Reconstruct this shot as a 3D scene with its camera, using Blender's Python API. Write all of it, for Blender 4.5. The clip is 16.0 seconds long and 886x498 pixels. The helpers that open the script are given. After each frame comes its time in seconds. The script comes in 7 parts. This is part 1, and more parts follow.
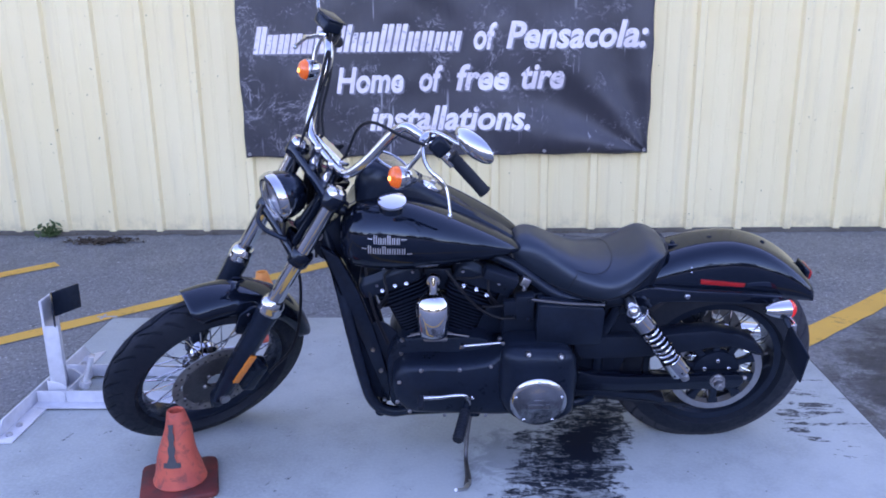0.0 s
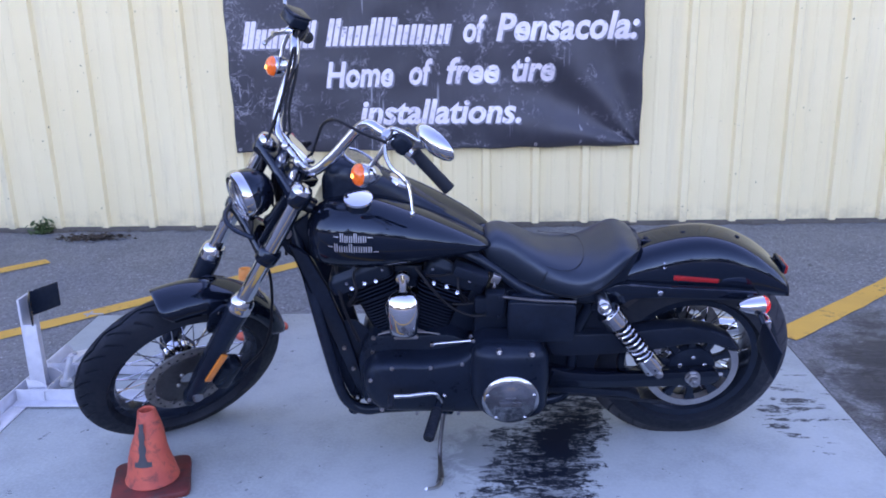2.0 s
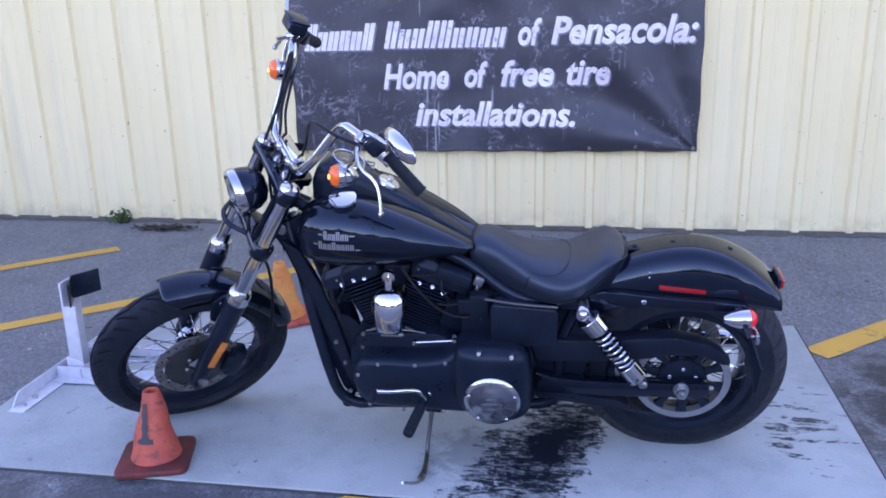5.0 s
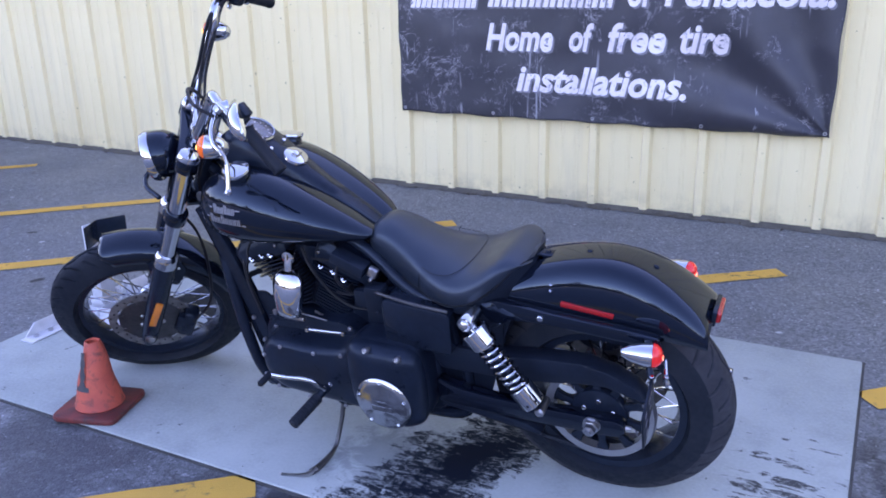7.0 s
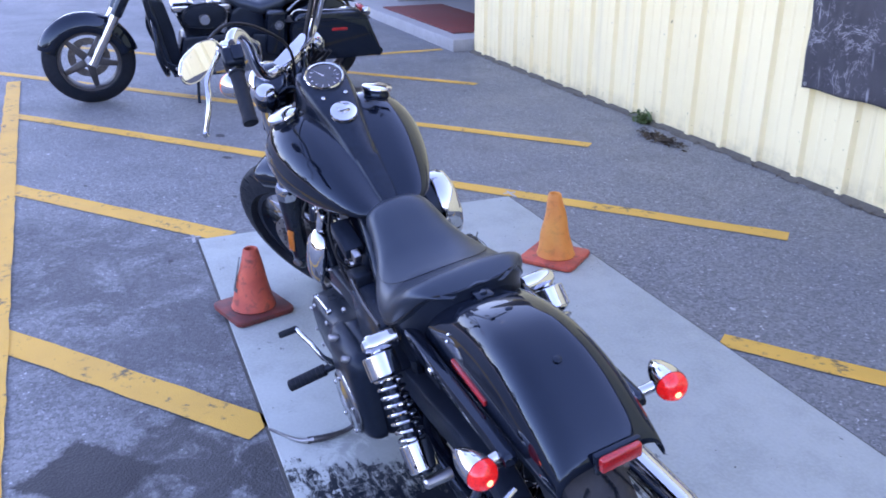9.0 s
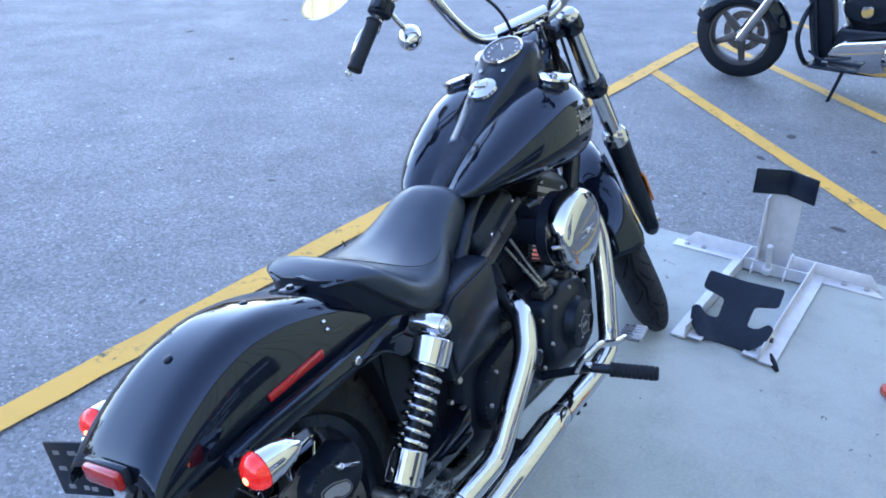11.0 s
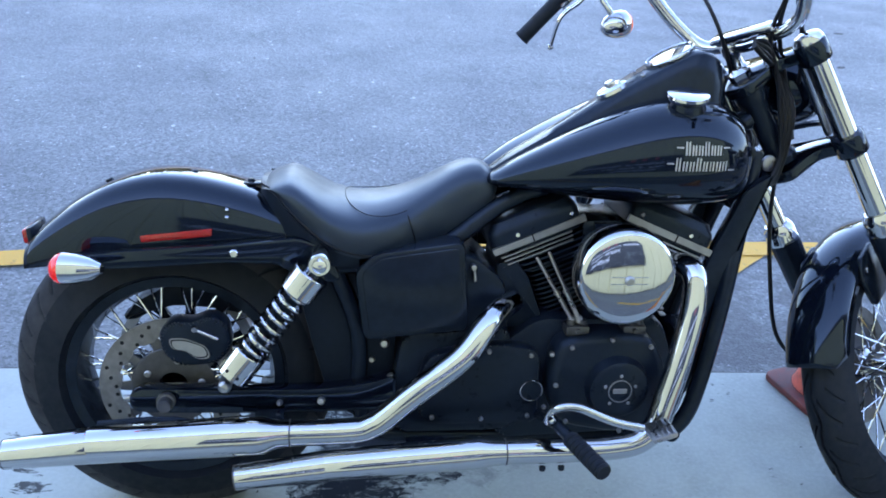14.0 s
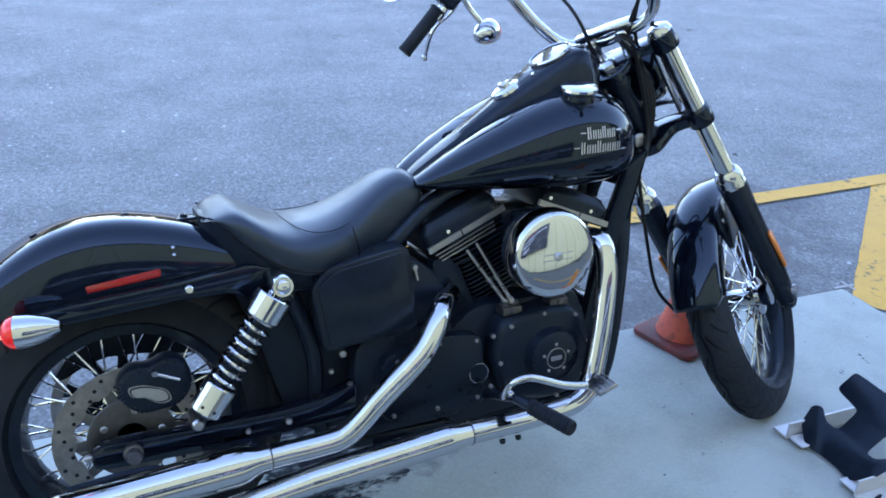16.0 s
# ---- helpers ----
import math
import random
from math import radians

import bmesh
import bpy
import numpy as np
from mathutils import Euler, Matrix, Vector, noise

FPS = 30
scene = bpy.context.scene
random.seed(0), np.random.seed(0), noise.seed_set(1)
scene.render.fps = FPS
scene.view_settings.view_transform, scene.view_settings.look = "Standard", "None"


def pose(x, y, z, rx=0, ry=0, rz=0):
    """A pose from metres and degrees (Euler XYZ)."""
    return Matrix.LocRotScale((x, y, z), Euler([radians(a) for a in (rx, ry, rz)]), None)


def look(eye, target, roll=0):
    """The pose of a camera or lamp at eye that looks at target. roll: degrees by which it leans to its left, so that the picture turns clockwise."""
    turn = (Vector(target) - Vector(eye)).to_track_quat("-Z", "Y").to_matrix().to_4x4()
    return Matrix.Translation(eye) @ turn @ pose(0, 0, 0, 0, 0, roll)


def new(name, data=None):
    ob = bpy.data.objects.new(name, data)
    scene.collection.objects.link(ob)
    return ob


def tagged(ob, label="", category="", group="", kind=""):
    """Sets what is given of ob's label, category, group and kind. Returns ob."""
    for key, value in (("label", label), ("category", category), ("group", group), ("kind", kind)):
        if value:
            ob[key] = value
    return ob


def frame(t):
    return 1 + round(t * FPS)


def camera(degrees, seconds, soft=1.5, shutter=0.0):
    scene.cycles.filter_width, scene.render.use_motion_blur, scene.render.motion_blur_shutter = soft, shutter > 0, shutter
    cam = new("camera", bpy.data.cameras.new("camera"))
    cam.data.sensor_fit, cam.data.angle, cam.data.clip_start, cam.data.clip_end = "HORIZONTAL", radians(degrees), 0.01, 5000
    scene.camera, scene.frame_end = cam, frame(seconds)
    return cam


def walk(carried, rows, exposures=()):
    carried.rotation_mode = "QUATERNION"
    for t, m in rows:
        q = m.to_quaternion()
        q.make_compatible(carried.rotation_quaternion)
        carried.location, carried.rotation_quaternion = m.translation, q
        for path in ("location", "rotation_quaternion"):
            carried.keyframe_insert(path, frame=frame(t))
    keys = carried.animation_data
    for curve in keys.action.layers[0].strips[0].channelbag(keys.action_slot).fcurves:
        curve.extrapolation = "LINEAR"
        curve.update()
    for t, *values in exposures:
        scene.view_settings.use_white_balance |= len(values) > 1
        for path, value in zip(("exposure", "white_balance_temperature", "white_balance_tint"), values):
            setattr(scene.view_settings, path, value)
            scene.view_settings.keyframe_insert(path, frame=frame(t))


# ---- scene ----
cam = camera(55.1, 16.0, 1.8)
EXPOSURES = [(0.0, 2.68, 7060, 46), (7.0, 2.76, 7140, 46), (8.2, 2.93, 7320, 48), (10.3, 3.26, 7360, 28), (12.0, 3.11, 7250, 23), (13.5, 3.14, 7240, 23), (15.0, 3.1, 7240, 23), (15.6, 2.99, 7220, 22), (16.0, 3.0, 7210, 22)]
PATH = [
    (0, (0.02, -2.698, 1.47), (-0.035, -0.779, 0.909), -0.7),
    (0.5, (0.049, -2.713, 1.474), (0.005, -0.8, 0.894), -0.9),
    (1, (0.096, -2.72, 1.47), (0.057, -0.812, 0.873), -1.1),
    (1.5, (0.096, -2.677, 1.466), (0.066, -0.764, 0.883), -1.7),
    (2, (0.146, -2.668, 1.477), (0.064, -0.755, 0.898), -1.3),
    (2.5, (0.25, -2.698, 1.488), (0.106, -0.789, 0.908), -0.5),
    (3, (0.288, -2.746, 1.475), (0.127, -0.84, 0.891), -0.9),
    (3.5, (0.269, -2.842, 1.482), (0.115, -0.93, 0.916), -1.7),
    (4, (0.296, -2.851, 1.486), (0.114, -0.937, 0.936), -2.2),
    (4.2, (0.34, -2.837, 1.49), (0.132, -0.928, 0.929), -2.0),
    (6.3, (1.045, -2.358, 1.481), (0.406, -0.556, 0.897), 0.0),
    (6.5, (1.172, -2.318, 1.491), (0.469, -0.552, 0.868), 0.3),
    (7, (1.399, -2.109, 1.483), (0.521, -0.437, 0.824), -1.3),
    (7.5, (1.613, -1.823, 1.48), (0.566, -0.256, 0.812), -0.8),
    (8, (1.889, -1.534, 1.476), (0.593, -0.2, 0.741), -0.4),
    (8.2, (1.941, -1.401, 1.481), (0.572, -0.156, 0.723), -0.4),
    (9.25, (2.06, -0.53, 1.467), (0.27, -0.05, 0.70), 0.0),
    (10.3, (1.9, 0.401, 1.453), (0.099, 0.015, 0.674), 0.5),
    (10.5, (1.854, 0.566, 1.458), (0.137, -0.052, 0.64), 0.9),
    (11, (1.652, 0.843, 1.451), (0.129, -0.14, 0.606), 2.0),
    (11.5, (1.386, 1.041, 1.452), (0.074, -0.22, 0.622), 2.5),
    (12, (1.121, 1.236, 1.443), (0.096, -0.248, 0.58), 3.8),
    (12.5, (0.855, 1.264, 1.434), (0.122, -0.375, 0.553), 3.9),
    (13, (0.635, 1.298, 1.429), (0.169, -0.424, 0.524), 3.9),
    (13.5, (0.479, 1.454, 1.44), (0.214, -0.284, 0.485), 4.4),
    (14, (0.429, 1.532, 1.458), (0.245, -0.227, 0.524), 3.9),
    (14.5, (0.453, 1.567, 1.458), (0.258, -0.198, 0.538), 4.1),
    (15, (0.561, 1.584, 1.456), (0.223, -0.173, 0.562), 3.8),
    (15.5, (0.745, 1.587, 1.462), (0.203, -0.131, 0.594), 2.8),
    (16, (0.804, 1.56, 1.459), (0.091, -0.094, 0.59), 2.9),
]
walk(cam, [(t, look(eye, target, roll)) for t, eye, target, roll in PATH], EXPOSURES)

# ---- world and sun: open shade of the building, sun behind it ----
SUN_EL, SUN_AZ = 21.0, 12.0
world = bpy.data.worlds.new("sky")
scene.world = world
world.use_nodes = True
wn = world.node_tree
wn.nodes.clear()
sky = wn.nodes.new("ShaderNodeTexSky")
sky.sky_type = "NISHITA"
sky.sun_disc = False
sky.sun_elevation = radians(SUN_EL)
sky.sun_rotation = radians(SUN_AZ)
sky.dust_density = 0.6
sky.ozone_density = 3.0
bgn = wn.nodes.new("ShaderNodeBackground")
bgn.inputs["Strength"].default_value = 0.15
outn = wn.nodes.new("ShaderNodeOutputWorld")
wn.links.new(sky.outputs[0], bgn.inputs[0])
wn.links.new(bgn.outputs[0], outn.inputs[0])
sun = new("sun", bpy.data.lights.new("sun", "SUN"))
sun.data.energy = 3.0
sun.data.angle = radians(0.53)
sun.data.color = (1.0, 0.9, 0.76)
_s = Vector((math.sin(radians(SUN_AZ)) * math.cos(radians(SUN_EL)), math.cos(radians(SUN_AZ)) * math.cos(radians(SUN_EL)), math.sin(radians(SUN_EL))))
sun.matrix_world = look(_s * 40, (0, 0, 0))


# ---- materials ----
class Nodes:
    """A principled material with short ways to add nodes."""

    def __init__(self, name, color=(0.5, 0.5, 0.5), rough=0.5, metal=0.0, coat=0.0, spec=0.5):
        self.m = bpy.data.materials.new(name)
        self.m.use_nodes = True
        self.t = self.m.node_tree
        self.b = next(n for n in self.t.nodes if n.type == "BSDF_PRINCIPLED")
        self.set("Base Color", (*color, 1))
        self.set("Roughness", rough)
        self.set("Metallic", metal)
        self.set("Coat Weight", coat)
        self.set("Coat Roughness", 0.03)
        self.set("Specular IOR Level", spec)
        self.xyz = self.t.nodes.new("ShaderNodeTexCoord").outputs["Object"]

    def set(self, key, value):
        if isinstance(value, bpy.types.NodeSocket):
            self.t.links.new(value, self.b.inputs[key])
        else:
            self.b.inputs[key].default_value = value

    def put(self, socket, value):
        if isinstance(value, bpy.types.NodeSocket):
            self.t.links.new(value, socket)
        else:
            socket.default_value = value

    def noise(self, scale, detail=4.0, rough=0.55, distort=0.0, vec=None):
        n = self.t.nodes.new("ShaderNodeTexNoise")
        n.inputs["Scale"].default_value, n.inputs["Detail"].default_value = scale, detail
        n.inputs["Roughness"].default_value, n.inputs["Distortion"].default_value = rough, distort
        self.t.links.new(vec or self.xyz, n.inputs["Vector"])
        return n.outputs["Fac"]

    def voronoi(self, scale, vec=None, feature="F1", out="Distance"):
        n = self.t.nodes.new("ShaderNodeTexVoronoi")
        n.feature = feature
        n.inputs["Scale"].default_value = scale
        self.t.links.new(vec or self.xyz, n.inputs["Vector"])
        return n.outputs[out]

    def mapped(self, scale=(1, 1, 1), loc=(0, 0, 0), rot=(0, 0, 0)):
        n = self.t.nodes.new("ShaderNodeMapping")
        n.inputs["Scale"].default_value, n.inputs["Location"].default_value, n.inputs["Rotation"].default_value = scale, loc, rot
        self.t.links.new(self.xyz, n.inputs["Vector"])
        return n.outputs[0]

    def axis(self, which):
        n = self.t.nodes.new("ShaderNodeSeparateXYZ")
        self.t.links.new(self.xyz, n.inputs[0])
        return n.outputs[which]

    def math(self, op, a, b=0.0, clamp=False):
        n = self.t.nodes.new("ShaderNodeMath")
        n.operation, n.use_clamp = op, clamp
        self.put(n.inputs[0], a)
        self.put(n.inputs[1], b)
        return n.outputs[0]

    def ramp(self, fac, lo, hi, a=0.0, b=1.0):
        n = self.t.nodes.new("ShaderNodeMapRange")
        n.clamp = True
        for i, v in enumerate((fac, lo, hi, a, b)):
            self.put(n.inputs[i], v)
        return n.outputs[0]

    def mix(self, fac, a, b):
        n = self.t.nodes.new("ShaderNodeMix")
        n.data_type = "RGBA"
        self.put(n.inputs["Factor"], fac)
        for key, v in (("A", a), ("B", b)):
            s = next(i for i in n.inputs if i.name == key and i.type == "RGBA")
            self.put(s, (*v, 1) if isinstance(v, tuple) and len(v) == 3 else v)
        return next(o for o in n.outputs if o.type == "RGBA")

    def bump(self, height, strength=0.3, dist=0.002):
        n = self.t.nodes.new("ShaderNodeBump")
        n.inputs["Strength"].default_value, n.inputs["Distance"].default_value = strength, dist
        self.t.links.new(height, n.inputs["Height"])
        self.set("Normal", n.outputs[0])
        return n

    def pick(self):
        return self.t.nodes.new("ShaderNodeObjectInfo").outputs["Random"]


def blob(k, cx, cy, rx, ry, turn=0.0):
    """A soft mask, 1 in the middle of an oval on the ground and 0 at its rim and past it."""
    v = k.mapped()
    n = v.node
    n.vector_type = "TEXTURE"
    n.inputs["Location"].default_value = (cx, cy, 0)
    n.inputs["Rotation"].default_value = (0, 0, radians(turn))
    n.inputs["Scale"].default_value = (rx, ry, 10)
    ln = k.t.nodes.new("ShaderNodeVectorMath")
    ln.operation = "LENGTH"
    k.t.links.new(v, ln.inputs[0])
    return k.ramp(ln.outputs["Value"], 0.0, 1.0, 1.0, 0.0)


def oblong(k, cx, cy, rx, ry, turn=0.0):
    """Like blob, with straight sides."""
    v = k.mapped()
    n = v.node
    n.vector_type = "TEXTURE"
    n.inputs["Location"].default_value = (cx, cy, 0)
    n.inputs["Rotation"].default_value = (0, 0, radians(turn))
    n.inputs["Scale"].default_value = (rx, ry, 10)
    s = k.t.nodes.new("ShaderNodeSeparateXYZ")
    k.t.links.new(v, s.inputs[0])
    far = k.math("MAXIMUM", k.math("ABSOLUTE", s.outputs[0], 0.0), k.math("ABSOLUTE", s.outputs[1], 0.0))
    return k.ramp(far, 0.0, 1.0, 1.0, 0.0)


def simple(name, color, rough, metal=0.0, coat=0.0, grain=40.0, vary=0.25, bump=0.0, spec=0.5, fine=400.0):
    """A surface with two scales of variation in colour and gloss."""
    k = Nodes(name, color, rough, metal, coat, spec)
    big, small = k.noise(grain / 8, 4), k.noise(grain, 5)
    both = k.math("ADD", k.math("MULTIPLY", big, 0.6), k.math("MULTIPLY", small, 0.4))
    f = k.ramp(both, 0.3, 0.7)
    lo = tuple(c * (1 - vary) for c in color)
    hi = tuple(min(1, c * (1 + vary)) for c in color)
    k.set("Base Color", k.mix(f, lo, hi))
    k.set("Roughness", k.ramp(both, 0.25, 0.75, max(0.02, rough * 0.8), min(1, rough * 1.25)))
    if bump:
        k.bump(k.noise(fine, 3), bump, 0.001)
    return k.m


def lens(name, color, glow=0.0):
    k = Nodes(name, color, 0.12, 0.0, 0.6)
    cell = k.voronoi(260)
    k.bump(cell, 0.25, 0.001)
    k.set("Base Color", k.mix(k.ramp(cell, 0.1, 0.6), tuple(c * 0.6 for c in color), color))
    if glow:
        k.set("Emission Color", (*color, 1))
        k.set("Emission Strength", glow)
    return k.m


# The blacks lean blue: hazy sky light is put into their base colour.
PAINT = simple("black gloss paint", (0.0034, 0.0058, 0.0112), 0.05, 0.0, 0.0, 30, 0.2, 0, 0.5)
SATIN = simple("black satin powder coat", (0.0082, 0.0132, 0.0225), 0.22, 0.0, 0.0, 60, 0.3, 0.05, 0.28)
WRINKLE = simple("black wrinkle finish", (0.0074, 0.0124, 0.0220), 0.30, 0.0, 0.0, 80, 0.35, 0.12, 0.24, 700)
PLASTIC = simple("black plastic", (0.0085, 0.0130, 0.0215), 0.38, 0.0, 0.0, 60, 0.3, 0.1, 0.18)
CHROME = simple("chrome", (0.56, 0.57, 0.59), 0.045, 1.0, 0.0, 25, 0.05)
STEEL = simple("brushed steel", (0.42, 0.42, 0.43), 0.3, 1.0, 0.0, 90, 0.15, 0.05)
ALU = simple("cast aluminium", (0.36, 0.36, 0.37), 0.38, 0.9, 0.0, 80, 0.18, 0.1)
DARKSTEEL = simple("dark worn steel", (0.10, 0.10, 0.105), 0.4, 0.8, 0.0, 70, 0.3, 0.1)
GALV = simple("white-grey galvanised steel", (0.56, 0.57, 0.6), 0.45, 0.25, 0.0, 35, 0.16, 0.1)
RED = lens("red lens", (0.45, 0.012, 0.012))
REDLIT = lens("lit red lens", (0.6, 0.015, 0.012), 0.08)
BULBRED = lens("glowing red bulb", (1.0, 0.16, 0.08), 1.0)
BULBAMBER = lens("glowing amber bulb", (1.0, 0.5, 0.08), 0.6)
AMBER = lens("amber lens", (0.75, 0.2, 0.02))
AMBERLIT = lens("lit amber lens", (0.8, 0.13, 0.01), 0.045)
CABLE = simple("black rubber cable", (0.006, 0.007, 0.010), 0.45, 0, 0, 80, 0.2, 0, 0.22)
GREYINK = simple("silver lettering", (0.42, 0.42, 0.44), 0.35, 0.6, 0, 60, 0.1)
DIAL = simple("black dial face", (0.015, 0.016, 0.02), 0.3, 0, 0.3, 60, 0.1)


def rubber_mat():
    k = Nodes("tyre rubber", (0.02, 0.02, 0.021), 0.55, 0.0, 0.0, 0.2)
    dust = k.ramp(k.noise(9, 5), 0.45, 0.8)
    # The blue lean of both tones stands in for sky haze on the rubber.
    k.set("Base Color", k.mix(dust, (0.0080, 0.0120, 0.0190), (0.015, 0.0195, 0.0265)))
    k.set("Roughness", k.ramp(k.noise(60, 3), 0.3, 0.7, 0.5, 0.75))
    k.bump(k.noise(300, 3), 0.15, 0.001)
    return k.m


def tread_mat():
    k = Nodes("worn dusty tread rubber", (0.04, 0.04, 0.043), 0.7, 0.0, 0.0, 0.3)
    k.set("Base Color", k.mix(k.ramp(k.noise(14, 5, 0.6), 0.35, 0.7), (0.021, 0.023, 0.029), (0.038, 0.040, 0.047)))
    k.set("Roughness", k.ramp(k.noise(60, 3), 0.3, 0.7, 0.6, 0.8))
    k.bump(k.noise(260, 3), 0.2, 0.001)
    return k.m


def seat_mat():
    k = Nodes("black seat vinyl", (0.012, 0.012, 0.014), 0.3, 0.0, 0.0, 0.6)
    # Blue highlight tint and bluish base put sky light into the black vinyl.
    k.set("Specular Tint", (0.70, 0.84, 1.0, 1))
    k.bump(k.voronoi(520), 0.12, 0.0005)
    k.set("Roughness", k.ramp(k.noise(14, 4), 0.3, 0.7, 0.30, 0.42))
    k.set("Base Color", k.mix(k.ramp(k.noise(7, 4), 0.3, 0.7), (0.0090, 0.0145, 0.0240), (0.0155, 0.0230, 0.0340)))
    return k.m


def rotor_mat():
    k = Nodes("brake disc steel", (0.33, 0.32, 0.31), 0.45, 0.6)
    k.set("Base Color", k.mix(k.ramp(k.noise(40, 5), 0.35, 0.7), (0.165, 0.16, 0.155), (0.27, 0.262, 0.255)))
    return k.m


# Blue specular tint puts the sky's colour into the black finishes' reflections.
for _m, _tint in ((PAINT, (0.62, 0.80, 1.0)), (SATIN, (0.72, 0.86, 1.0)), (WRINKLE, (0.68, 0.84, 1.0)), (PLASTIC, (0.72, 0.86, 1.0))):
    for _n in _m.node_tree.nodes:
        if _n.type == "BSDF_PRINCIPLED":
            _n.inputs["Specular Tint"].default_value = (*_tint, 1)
RUBBER, VINYL, ROTOR, TREAD = rubber_mat(), seat_mat(), rotor_mat(), tread_mat()


def glass_mat():
    k = Nodes("clear lens glass", (1, 1, 1), 0.02)
    k.set("Transmission Weight", 1.0)
    k.set("IOR", 1.45)
    k.bump(k.noise(120, 2), 0.04, 0.001)
    return k.m


GLASS = glass_mat()
POLISHED = simple("polished cover metal", (0.46, 0.47, 0.49), 0.16, 1.0, 0.0, 90, 0.1, 0.03)
BOWL = simple("frosted lamp reflector", (0.75, 0.76, 0.78), 0.32, 1.0, 0.0, 60, 0.1, 0.1)
DIALGLASS = Nodes("thin dial cover", (1, 1, 1), 0.03, 0.0, 0.0, 0.15)
DIALGLASS.set("Transmission Weight", 1.0)
DIALGLASS.set("IOR", 1.32)
DIALGLASS = DIALGLASS.m
MIRROR = Nodes("mirror glass", (0.9, 0.9, 0.9), 0.01, 1.0).m


def asphalt_mat():
    k = Nodes("worn asphalt", (0.06, 0.06, 0.063), 0.8)
    cell = k.voronoi(95, out="Color")
    stone = k.ramp(cell, 0.0, 1.0)
    fine = k.noise(240, 3)
    grey = k.mix(k.ramp(stone, 0.2, 0.95), (0.073, 0.080, 0.086), (0.205, 0.218, 0.226))
    grey = k.mix(k.ramp(fine, 0.5, 0.8, 0, 0.55), grey, (0.30, 0.30, 0.30))
    patch = k.ramp(k.noise(0.7, 6, 0.6, 0.6), 0.38, 0.64)
    grey = k.mix(k.math("MULTIPLY", patch, 0.32), grey, (0.148, 0.155, 0.162))
    worn = k.ramp(k.noise(3.2, 5, 0.6), 0.55, 0.72)
    grey = k.mix(k.math("MULTIPLY", worn, 0.35), grey, (0.05, 0.05, 0.054))
    fleck = k.ramp(k.voronoi(150, None, "F1", "Color"), 0.86, 0.93)
    grey = k.mix(k.math("MULTIPLY", fleck, k.ramp(k.noise(5, 3), 0.3, 0.7, 0.4, 0.95)), grey, (0.46, 0.47, 0.49))
    chips = k.ramp(k.voronoi(62, None, "F1", "Color"), 0.955, 0.97)
    grey = k.mix(k.math("MULTIPLY", chips, 0.75), grey, (0.5, 0.51, 0.53))
    pits = k.ramp(k.voronoi(34, k.mapped((1, 1.7, 1), (0.3, 0.1, 0), (0, 0, 0.7)), "F1", "Color"), 0.975, 0.985)
    grey = k.mix(k.math("MULTIPLY", pits, 0.8), grey, (0.02, 0.02, 0.024))
    worn2 = k.math("MULTIPLY", blob(k, -1.35, -0.9, 1.5, 0.75, 25), k.ramp(k.noise(4.2, 6, 0.7, 0.9), 0.40, 0.58))
    grey = k.mix(k.ramp(worn2, 0.05, 0.45, 0, 0.6), grey, (0.035, 0.035, 0.04))
    spots = k.ramp(k.noise(9.5, 3, 0.5, 0.4), 0.72, 0.745)
    grey = k.mix(k.math("MULTIPLY", spots, 0.8), grey, (0.014, 0.014, 0.015))
    oil = k.math("MULTIPLY", k.math("ADD", k.math("MAXIMUM", blob(k, 0.05, -0.62, 0.75, 0.45, 20), k.math("MULTIPLY", blob(k, 0.20, -0.52, 0.34, 0.22, 0), 1.5)), k.math("ADD", k.math("MULTIPLY", blob(k, 2.0, 0.35, 0.75, 1.15, -20), 1.35), k.math("MULTIPLY", blob(k, -4.60, 0.75, 0.26, 0.38, 0), 2.2))), k.ramp(k.noise(5.0, 6, 0.65, 0.8), 0.36, 0.6))
    grey = k.mix(k.ramp(oil, 0.1, 0.5, 0, 0.85), grey, (0.016, 0.016, 0.018))
    spill = k.math("ADD", k.math("MULTIPLY", blob(k, 2.1, 0.35, 0.95, 1.25, -20), 1.1), k.math("MULTIPLY", k.math("SUBTRACT", k.noise(7.0, 7, 0.7, 0.7, k.mapped((0.4, 1.8, 1))), 0.5), 2.6))
    grey = k.mix(k.ramp(spill, 0.55, 0.75, 0, 0.75), grey, (0.014, 0.015, 0.019))
    # one dark oblong, a dark oval near the touring bike, small dark spots
    dark_marks = k.math("MAXIMUM", oblong(k, -0.07, -0.95, 0.185, 0.14, 45), blob(k, -4.56, 0.82, 0.22, 0.44, 0))
    for sx, sy, sr in ((-3.52, -0.08, 0.09), (-3.44, -0.33, 0.07), (-3.52, 0.37, 0.06), (-3.91, 0.63, 0.08), (-3.76, 0.76, 0.07), (-3.0, -0.12, 0.07), (-3.51, 0.75, 0.05), (-3.82, 1.14, 0.11), (-2.62, 0.1, 0.07), (-2.9, 0.95, 0.06), (0.84, -1.73, 0.08), (-5.95, -3.2, 0.12), (-6.4, -3.64, 0.1), (-3.3, -5.0, 0.09), (-2.8, -3.98, 0.08), (0.55, -1.01, 0.09), (0.48, -0.96, 0.07), (0.41, -0.915, 0.05), (-2.35, -1.85, 0.05), (-1.11, -1.93, 0.04), (-2.2, 0.43, 0.07)):
        dark_marks = k.math("MAXIMUM", dark_marks, blob(k, sx, sy, sr * 0.62, sr * 0.36, 50 * sx))
